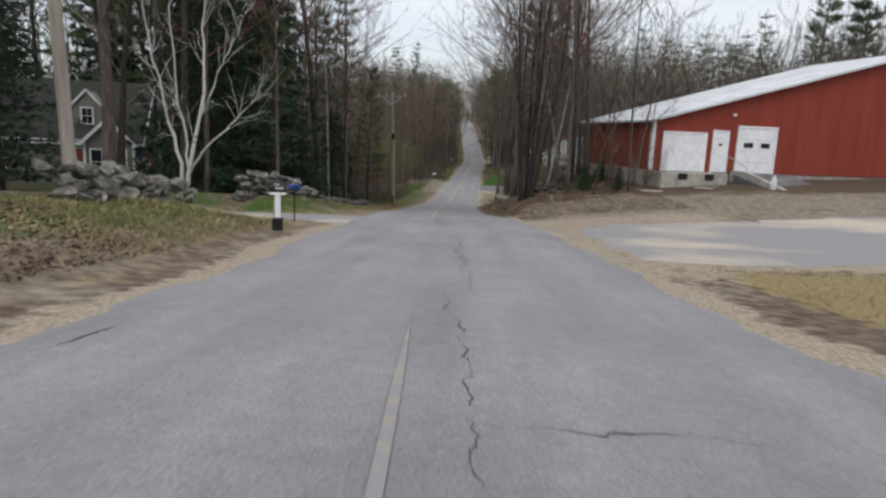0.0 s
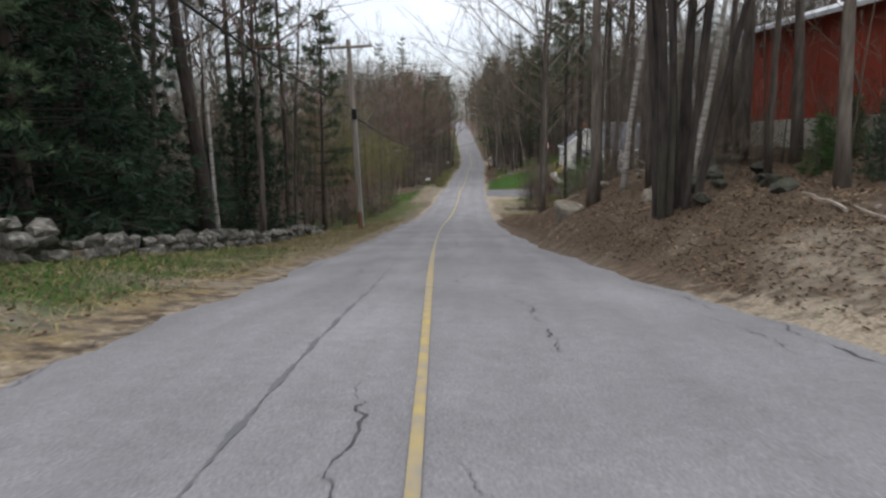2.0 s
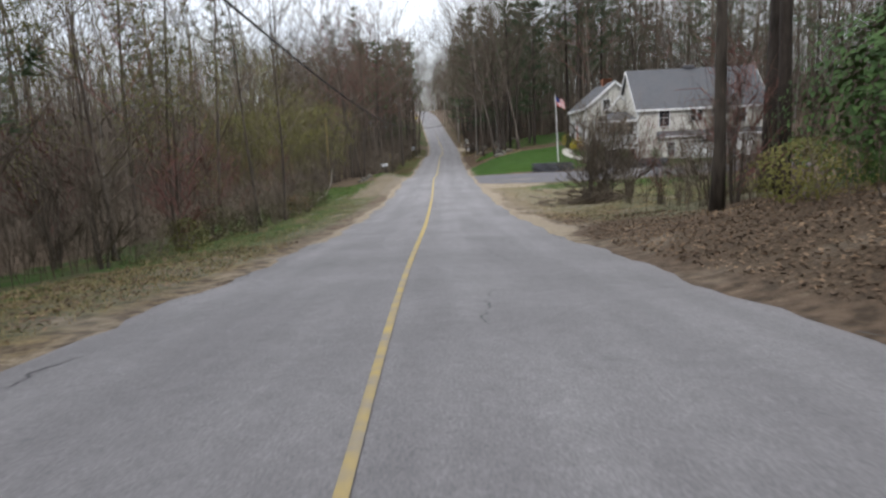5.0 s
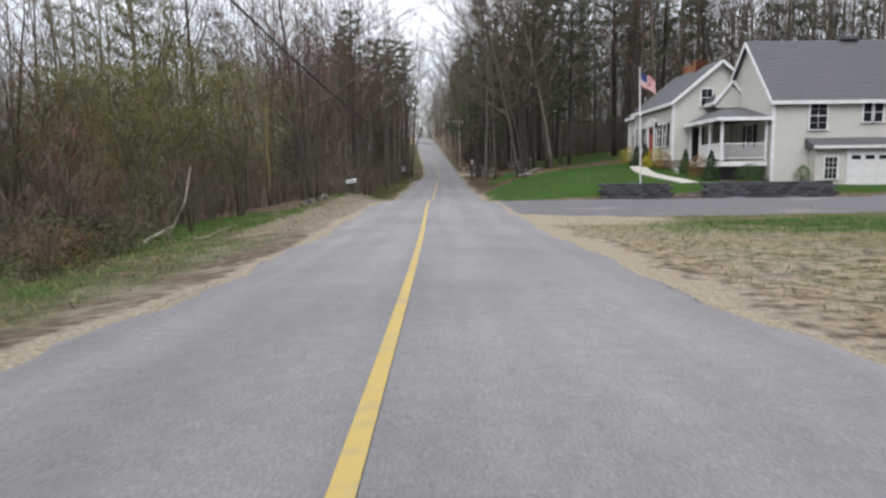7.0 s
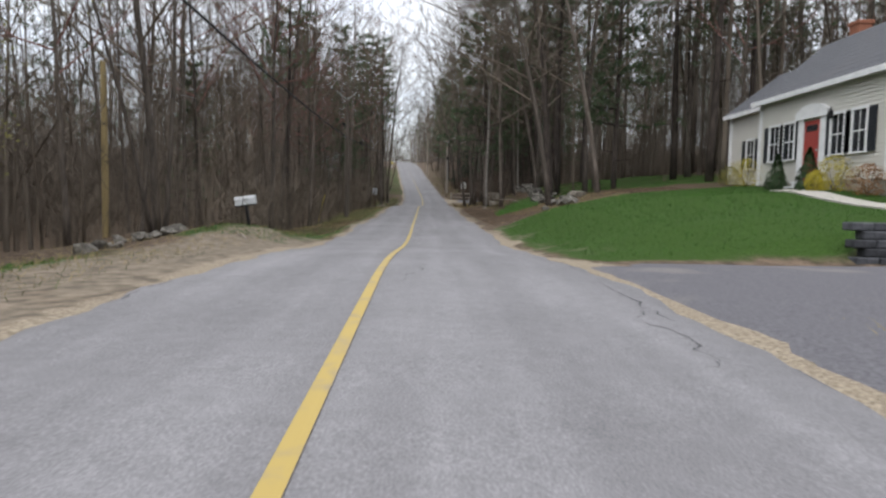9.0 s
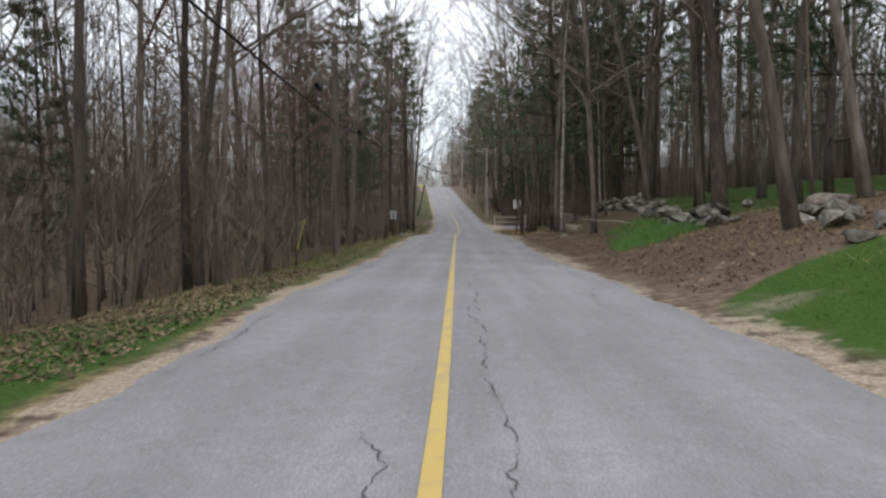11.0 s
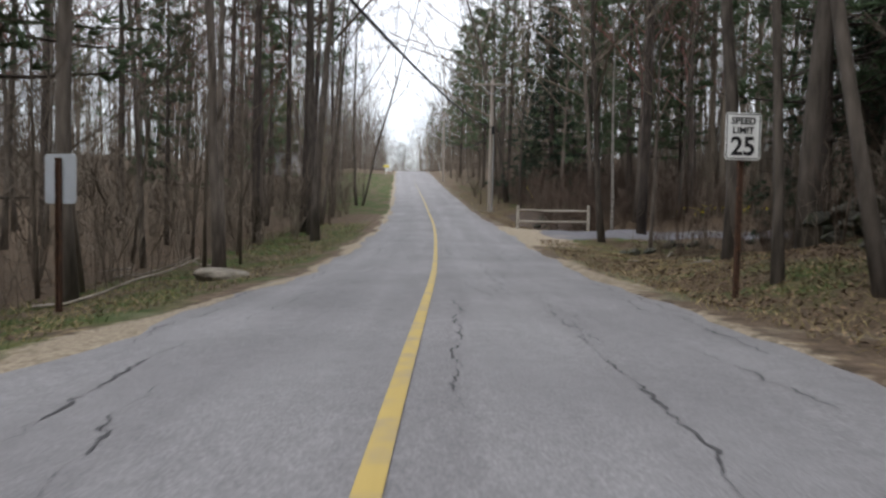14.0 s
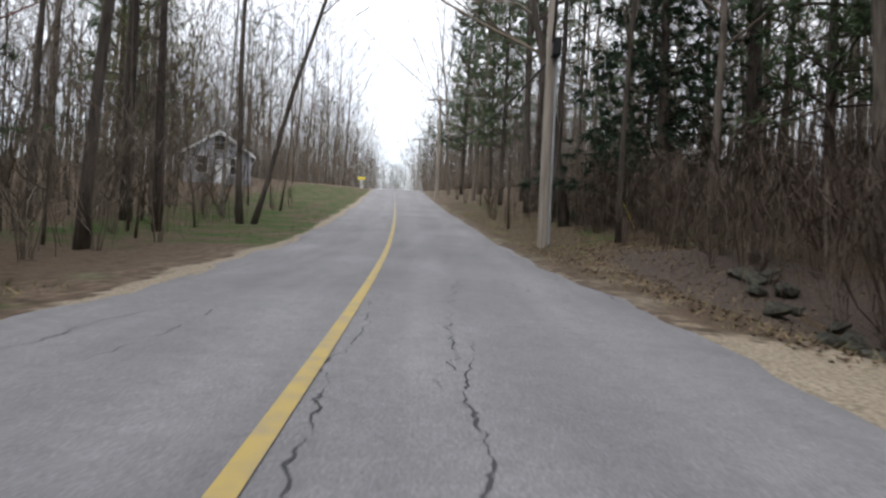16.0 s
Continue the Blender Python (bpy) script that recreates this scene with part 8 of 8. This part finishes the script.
# the deeper woods, past the first trunks, as one mass for each kind
def deep_woods():
    rng = np.random.default_rng(91)
    low_bare = []
    for k in range(3):
        tb, br, _ = hardwood(60 + k, 20, 0.14, clear=0.22, n1=17, n2=5, n3=3, twig=0.015, sides=3, reach=0.33, seg=(4, 1, 1), fine_sides=2, limb_sides=2)
        low_bare.append((join(tb_arrays(tb), br)))
    low_pine = []
    for k in range(2):
        tb, br, lv = pine(70 + k, 22, 0.18, bare=0.36, whorls=10, per=4, tuft=5, blades=9, sides=4, size=0.5)
        v, f4, f3 = lv
        low_pine.append((join(tb_arrays(tb), br), (v, f3)))
    spots = []

    def fill(s0, s1, y0, y1, gap):
        for y in np.arange(y0, y1, gap):
            for s in np.arange(s0, s1, gap):
                ss, yy = s + rng.uniform(-0.5, 0.5) * gap, y + rng.uniform(-0.5, 0.5) * gap
                x, yy = at_road(ss, yy)
                if not open_ground(x, yy, ss):
                    spots.append((x, yy))

    fill(-56, -15, 20, 62, 4.2)
    fill(-54, -19, 62, 104, 4.6)
    fill(-56, -15, 104, 150, 4.8)
    fill(-56, -17, 150, 200, 6.0)
    fill(15, 60, 42, 66, 2.9)
    fill(36, 66, 66, 118, 4.4)
    fill(14, 58, 118, 160, 4.0)
    fill(14, 58, 160, 205, 4.2)
    fill(8, 60, 200, 430, 6.2)
    fill(-60, -7, 200, 430, 6.2)
    fill(-46, -24, -14, 24, 5.5)
    fill(28, 60, 24, 44, 4.6)
    fill(-80, 80, 430, 480, 6.5)
    spots = np.array(spots)
    kind = rng.random(len(spots))
    turn = rng.uniform(0, 6.283, len(spots))
    size = rng.uniform(0.9, 1.25, len(spots))
    sx, sy = spots[:, 0], spots[:, 1]
    size *= np.where((sx < 0) & (sy > 55) & (sy < 200), np.where(sy > 148, 0.68, 0.86), 1.0) * np.where((sx > 8) & (sy < 68), 0.47, 1.0) * np.where((sx > 8) & (sy >= 68) & (sy < 118), 0.8, 1.0)
    z = ground_z(spots[:, 0], spots[:, 1])

    def place(v, k):
        c, s = math.cos(turn[k]) * size[k], math.sin(turn[k]) * size[k]
        return np.stack([v[:, 0] * c - v[:, 1] * s + spots[k, 0], v[:, 0] * s + v[:, 1] * c + spots[k, 1], v[:, 2] * size[k] + z[k]], 1)

    wood, needle = [], []
    for k in range(len(spots)):
        x, y = spots[k]
        if kind[k] < (0.88 if x < 0 and y > 50 else 0.96 if x > 8 and y < 68 else 0.52 if x > 8 and 66 < y < 190 else 0.45 if x < 0 and y < 50 else 0.74):
            v, f = low_bare[k % 3]
            wood.append((place(v, k), f))
        else:
            (v, f), (nv, nf) = low_pine[k % 2]
            wood.append((place(v, k), f))
            needle.append((place(nv, k), nf))
    big_mesh("woods", *join(*wood), TWIG_FAR, "stuff", "deep leafless woods of grey-brown trunks and twigs", "woods")
    big_mesh("pine_woods", *join(*needle), NEEDLE, "stuff", "green pine crowns among the deep woods", "woods")
    return len(spots)


# lightened for the distance: the haze is put into the bark's colour
TWIG_FAR = material("hazed_far_bark", ((0.085, 0.07, 0.055), (0.185, 0.155, 0.125)), scale=0.35, rough=0.95, bump=0)
deep_woods()


# ---------------------------------------------------------------- undergrowth, leaves and grass
def spread(rng, n, s0, s1, y0, y1, ok=None):
    s, y = rng.uniform(s0, s1, n), rng.uniform(y0, y1, n)
    x = s + road_x(y)
    if ok is not None:
        keep = ok(x, y, s)
        x, y = x[keep], y[keep]
    return x, y


def back_woods():
    """Far stems and twigs that close the view at the back of the woods."""
    rng = np.random.default_rng(6)
    A, B, r0, r1 = [], [], [], []
    for s0, s1, y0, y1, n, h in ((-78, -54, 10, 215, 5600, 15.0), (56, 80, 30, 215, 5200, 15.0), (13, 52, 44, 66, 5200, 9.0), (-42, -22, 104, 200, 2800, 9.0), (20, 42, 119, 205, 2600, 9.0), (-50, -18, 46, 104, 2400, 8.0), (-70, 80, 440, 500, 5000, 11.0), (-34, -12, 215, 330, 1800, 6.0), (12, 36, 200, 330, 1800, 6.0)):
        x, y = spread(rng, n, s0, s1, y0, y1)
        base = np.stack([x, y, ground_z(x, y) - 0.1], 1)
        hh = h * rng.uniform(0.35, 1.1, n)
        way = np.stack([rng.normal(0, 0.12, n), rng.normal(0, 0.12, n), np.ones(n)], 1)
        top = base + way * hh[:, None]
        r = rng.uniform(0.02, 0.05, n)
        A.append(base), B.append(top), r0.append(r), r1.append(r * 0.4)
        for k in range(6):
            t = rng.uniform(0.15, 0.95, n)[:, None]
            p = base + (top - base) * t
            d = np.stack([rng.normal(0, 0.5, n), rng.normal(0, 0.5, n), rng.uniform(0.3, 1.0, n)], 1) * (hh * 0.3)[:, None]
            A.append(p), B.append(p + d), r0.append(r * 0.5), r1.append(r * 0.3)
    v, f = sticks(np.concatenate(A), np.concatenate(B), np.concatenate(r0), np.concatenate(r1), 2)
    big_mesh("back_woods", v, f, TWIG_FAR, "stuff", "dense grey-brown stems at the back of the woods", "woods")


back_woods()


def undergrowth():
    rng = np.random.default_rng(5)
    A, B, r0, r1 = [], [], [], []
    for s0, s1, y0, y1, n, h in ((-14, -6.6, 46, 62, 400, 2.4), (-16, -9, 60, 104, 500, 1.6), (-12, -5.0, 104, 198, 1700, 2.2), (5.6, 12, 44, 64, 400, 1.8), (6, 13, 141, 161, 400, 1.8), (5.4, 14, 171, 200, 800, 2.2)):
        x, y = spread(rng, n, s0, s1, y0, y1)
        z = ground_z(x, y)
        base = np.stack([x, y, z - 0.05], 1)
        hh = h * rng.uniform(0.3, 1.15, n)
        way = np.stack([rng.normal(0, 0.16, n), rng.normal(0, 0.16, n), np.ones(n)], 1)
        mid = base + way * (hh * 0.55)[:, None]
        top = mid + (way + rng.normal(0, 0.12, (n, 3))) * (hh * 0.45)[:, None]
        r = rng.uniform(0.005, 0.012, n)
        A += [base, mid]
        B += [mid, top]
        r0 += [r, r * 0.75]
        r1 += [r * 0.75, r * 0.35]
        for k in range(4):
            t = rng.uniform(0.3, 1, n)[:, None]
            p = mid + (top - mid) * t if k % 2 else base + (mid - base) * (0.4 + 0.6 * t)
            d = np.stack([rng.normal(0, 0.5, n), rng.normal(0, 0.5, n), rng.uniform(0.2, 0.8, n)], 1) * (hh * 0.28)[:, None]
            A.append(p)
            B.append(p + d)
            r0.append(r * 0.5)
            r1.append(r * 0.3)
    v, f = sticks(np.concatenate(A), np.concatenate(B), np.concatenate(r0), np.concatenate(r1))
    big_mesh("undergrowth", v, f, TWIG, "stuff", "dense brown leafless undergrowth between the trunks", "undergrowth")


undergrowth()


def litter(name, seed, zones, size, label):
    rng = np.random.default_rng(seed)
    c = []
    for s0, s1, y0, y1, n in zones:
        x, y = spread(rng, int(n * 2.8), s0, s1, y0, y1)
        c.append(np.stack([x, y, ground_z(x, y) + rng.uniform(0.003, 0.025, len(x))], 1))
    c = np.concatenate(c)
    nrm = np.stack([rng.normal(0, 0.32, len(c)), rng.normal(0, 0.32, len(c)), np.ones(len(c))], 1)
    big_mesh(name, *kites(rng, c, nrm, size), LEAF, "stuff", label, "leaves")


litter("leaf_litter", 8, ((3.25, 9.5, 20.5, 58, 15000), (3.5, 12, 113.5, 160, 14000), (-7.5, -3.4, -2, 5.5, 3400), (-6.0, -2.9, 18, 60, 3500), (-9, -3.0, 104, 170, 5000), (-6.5, -2.8, 109, 121, 3600), (3.6, 6, 58, 66, 900), (3.5, 8, 169.5, 182, 1800), (3.6, 9, 148, 163.5, 5000)), 0.06, "curled brown fallen leaves on the banks and verges")


def blades(name, zones, mat, label, hmin, hmax, seed, lean=0.5):
    rng = np.random.default_rng(seed)
    c = []
    for s0, s1, y0, y1, n in zones:
        x, y = spread(rng, int(n * 0.95), s0, s1, y0, y1)
        c.append(np.stack([x, y, ground_z(x, y) - 0.01], 1))
    c = np.concatenate(c)
    n = len(c)
    a = rng.uniform(0, 6.283, n)
    w = rng.uniform(0.003, 0.006, n)
    h = rng.uniform(hmin, hmax, n)
    side = np.stack([np.cos(a), np.sin(a), 0 * a], 1) * w[:, None]
    tip = np.stack([rng.normal(0, lean, n), rng.normal(0, lean, n), np.ones(n)], 1) * h[:, None]
    v = np.stack([c - side, c + side, c + tip * 0.55 + side * 0.7, c + tip * np.array([1.3, 1.3, 1.0]), c + tip * 0.55 - side * 0.7], 1).reshape(-1, 3)
    i = (np.arange(n) * 5)[:, None]
    me = mixed_mesh(name, v, i + np.array([[0, 1, 2, 4]]), i + np.array([[4, 2, 3]]), mat)
    return tagged(new(name, me), label, "grass", "", "stuff")


blades("lawn_grass", ((3.7, 15, 97.8, 112.6, 24000), (5.8, 16, 81.0, 84.8, 6000), (9.5, 16, 121, 140, 7000), (-6, -3.4, 18.5, 34, 6000), (-9.5, -4.6, 86, 97, 6000), (-5.4, -3.1, 102.5, 112, 3500)), BLADE, "short green lawn grass", 0.04, 0.1, 1)
blades("verge_grass", ((-6.4, -3.5, 5.5, 11.8, 6500), (-6, -3.4, 18.5, 34, 4000), (-30, -8, 14, 34, 6000), (-9, -4.2, 1, 13, 5000), (-9, -3.2, 58, 98, 7500), (-6.0, -3.0, 34, 58, 5000), (-6.8, -2.9, 112, 150, 13000), (-6.8, -2.9, 150, 172, 5000), (5.2, 7.6, 124, 139, 5000), (3.6, 12, 60, 85, 6000), (-8, -2.8, 180, 225, 5000), (3.3, 6, 182, 200, 1500), (4.2, 8, 142, 150, 1800)), VERGE, "tufts of green verge grass", 0.03, 0.11, 2)
blades("dry_grass", ((-5.8, -2.8, 16, 60, 9000), (-6.3, -3.3, 4, 12, 6500), (-9, -3.4, 60, 104, 9000), (-6, -3.0, 104, 172, 8000), (4, 14, 62, 92, 9000), (3.3, 6, 140, 162, 4500), (5, 9, 112, 124, 3000), (3.3, 6, 169, 200, 3500), (4.3, 10, 0.5, 7, 4000)), STRAW, "bleached dry grass along the verges", 0.04, 0.15, 3, 0.9)


def fallen(name, seed, spots, label, group=""):
    """Bent dead sticks lying about."""
    rng = np.random.default_rng(seed)
    for x, y, ln, r in spots:
        a = rng.uniform(0, 6.283)
        pts, rad = grow(rng, (0, 0, 0.03), (math.cos(a), math.sin(a), 0.04), ln, r, r * 0.35, 5, 0.14, 0.0)
        tagged(part(name, Build().tube(pts, rad, 5), WOOD_GREY, None, m=Matrix.Translation((x, y, gz(x, y)))), label, "branch", group)


frng = random.Random(4)
fallen("fallen_branch", 3, [(*at_road(frng.uniform(4.5, 9), frng.uniform(22, 60)), frng.uniform(0.6, 2.2), 0.03) for _ in range(22)] + [(*at_road(frng.uniform(-9, -4), frng.uniform(60, 160)), frng.uniform(0.6, 2.4), 0.03) for _ in range(16)] + [(*at_road(frng.uniform(5, 10), frng.uniform(120, 160)), frng.uniform(0.6, 2.4), 0.035) for _ in range(16)], "grey dead branch lying among leaves", "fallen branches")
x, y = at_road(-6.2, 84.0)
g = gz(x, y)
tagged(part("leaning_limb", Build().tube([(x - 1.0, y - 0.3, g - 0.02), (x - 0.35, y, g + 0.35), (x, y, g + 1.0), (x + 0.15, y + 0.1, g + 1.9)], [0.05, 0.045, 0.035, 0.02], 7), RAIL_WOOD), "pale barkless limb leaning in the brush", "branch")


def brush_pile():
    rng = np.random.default_rng(14)
    x, y = at_road(6.2, 69.6)
    p = thing("brush_pile", Matrix.Translation((x, y, gz(x, y))), "heap of cut grey branches beside the drive", "brush pile")
    for k in range(170):
        a = rng.normal(0.1, 0.8)
        c = np.array([rng.normal(0.2, 0.8), rng.normal(0, 0.4), abs(rng.normal(0.1, 0.3))])
        d = np.array([math.cos(a), math.sin(a), rng.normal(0, 0.2)])
        ln = rng.uniform(0.6, 1.9)
        pts, rad = grow(rng, c - d * ln / 2, d, ln, rng.uniform(0.01, 0.026), 0.005, 3, 0.12, 0)
        part("branch", Build().tube(pts, rad, 4), TWIG, p)


brush_pile()


# ---------------------------------------------------------------- garden of the white house
def bush(x, y, w, h, mat, label, seed, n=1500, leaf=0.05, cone=False):
    rng = np.random.default_rng(seed)
    b = thing("shrub", Matrix.Translation((x, y, gz(x, y))), label, "shrub", "shrubs by the house")
    for k in range(7):
        a = k * 0.9
        part("stem", Build().tube([(0, 0, -0.05), (math.cos(a) * w * 0.15, math.sin(a) * w * 0.15, h * 0.4), (math.cos(a) * w * (0.05 if cone else 0.3), math.sin(a) * w * (0.05 if cone else 0.3), h * 0.85)], [0.015, 0.01, 0.004], 4), TWIG, b)
    z = rng.uniform(0.02, 1, n) ** (1.0 if not cone else 1.3)
    a = rng.uniform(0, 6.283, n)
    prof = (1 - z) ** 0.75 if cone else np.sqrt(np.clip(1 - (2 * z - 0.9) ** 2, 0.05, 1))
    lump = 1 + 0.18 * np.sin(a * 3 + seed) + 0.12 * np.sin(z * 9 + a * 2)
    rr = w / 2 * prof * lump * rng.uniform(0.6, 1.05, n)
    c = np.stack([rr * np.cos(a), rr * np.sin(a), z * h], 1)
    nrm = c * np.array([1, 1, 0.4]) + rng.normal(0, 0.12, (n, 3))
    v, f = kites(rng, c, nrm, 0.1 if cone else leaf)
    part("foliage", as_mesh("foliage", v, f, mat), None, b)
    return b


bush(9.75, 109.3, 0.8, 1.3, CONE_GREEN, "clipped dark conical evergreen beside the steps", 1, cone=True)
bush(9.7, 107.3, 0.85, 1.45, CONE_GREEN, "clipped dark conical evergreen beside the steps", 2, cone=True)
bush(10.0, 106.4, 1.4, 1.15, GOLD, "golden yellow flowering shrub by the wall", 3)
bush(9.6, 106.7, 0.7, 0.7, GOLD, "low golden yellow shrub by the wall", 4)
bush(10.1, 105.0, 1.2, 0.95, RUST, "rusty brown leafed shrub by the wall", 5)
bush(10.2, 112.4, 1.7, 1.15, GOLD, "yellow-green shrub at the house corner", 6)
bush(10.4, 114.3, 1.1, 0.85, BUDS, "yellow-green shrub at the house corner", 7)
bush(10.6, 103.1, 0.75, 1.3, CONE_GREEN, "clipped dark conical evergreen by the porch", 8, cone=True)
bush(10.6, 101.2, 1.5, 1.2, RUST, "rusty brown leafed shrub by the porch", 9)
bush(10.7, 99.9, 0.85, 1.5, CONE_GREEN, "clipped dark conical evergreen by the porch corner", 10, cone=True)
bush(12.5, 99.5, 1.6, 0.95, SHRUB, "rounded green shrub below the porch", 11)
bush(15.0, 99.2, 0.8, 0.9, SHRUB, "rounded green shrub by the wing", 12)
bush(12.6, 84.6, 1.8, 1.3, SHRUB, "loose green shrub at the edge of the drive", 13, 1300)
bush(11.4, 85.2, 1.2, 1.0, SHRUB, "loose green shrub at the edge of the drive", 14, 900)
bush(*at_road(8.8, 56.8), 3.5, 3.3, SHRUB, "big rounded dark green evergreen on the bank", 18, 5200, 0.12)
bush(*at_road(6.3, 55.4), 1.9, 1.0, BUDS, "yellow-green bush leafing out on the bank", 15, 2200)
bush(*at_road(-6.6, 62.5), 1.6, 0.9, BUDS, "low yellow-green roadside bush", 16, 1300)
bush(*at_road(-7.6, 80.5), 1.8, 0.9, RUST, "low brown roadside bush", 17, 1300)
for k, (s, y) in enumerate(((-6.8, 74.6), (-7.8, 76.8), (-6.6, 78.6), (-8.8, 79.4), (-7.0, 81.6), (-8.6, 83.4), (-10.4, 81.0), (-9.6, 76.0), (-7.6, 70.4), (-9.2, 68.6), (-7.0, 66.0), (-8.0, 86.0))):
    bush(*at_road(s, y), 2.0 + 0.3 * (k % 3), 0.75 + 0.2 * (k % 4), OLIVE, "dull olive roadside brush", 40 + k, 900, 0.07)
blades("daylily_leaves", ((5.0, 7.2, 122.3, 125.0, 2600), (6.2, 8.2, 124.0, 127.2, 2600), (4.6, 6.0, 121.6, 123.4, 900), (6.0, 7.8, 126.5, 130, 1600)), LILY, "bright green daylily leaves below the stone wall", 0.14, 0.36, 9, 0.35)
drng = np.random.default_rng(21)
n = 46
x, y = spread(drng, n, 12.6, 16.5, 172.0, 174.5)
z = ground_z(x, y)
stalks = sticks(np.stack([x, y, z - 0.05], 1), np.stack([x + 0.02, y - 0.03, z + 0.3], 1), 0.012, 0.008)
big_mesh("daffodil_leaves", *join(stalks, sticks(np.stack([x + 0.03, y, z - 0.05], 1), np.stack([x + 0.1, y, z + 0.24], 1), 0.014, 0.004)), BLADE, "stuff", "green daffodil stalks beyond the driveway", "flowers")
petals = [kites(drng, np.stack([x + 0.02, y - 0.04, z + 0.3], 1), np.stack([drng.normal(0, 0.5, n), -np.ones(n), drng.normal(0.2, 0.4, n)], 1), 0.13) for _ in range(3)]
big_mesh("daffodils", *join(*petals), YELLOW_PLASTIC, "stuff", "yellow daffodil blooms beyond the driveway", "flowers")
mulch = ribbon([(11.0, 99.6), (12.5, 99.3), (15.2, 99.15)], 1.3, 0.03, MULCH, "mulch_bed", "dark mulch bed in front of the porch", "flower bed")


# the first of each tree was only the pattern for the others
for pattern in (*bare, *sapling, *brush, *pines, *hems, *buds, cluster, birch, thin_birch, wide, old_tree):
    for ob in (*pattern.children_recursive, pattern):
        bpy.data.objects.remove(ob)
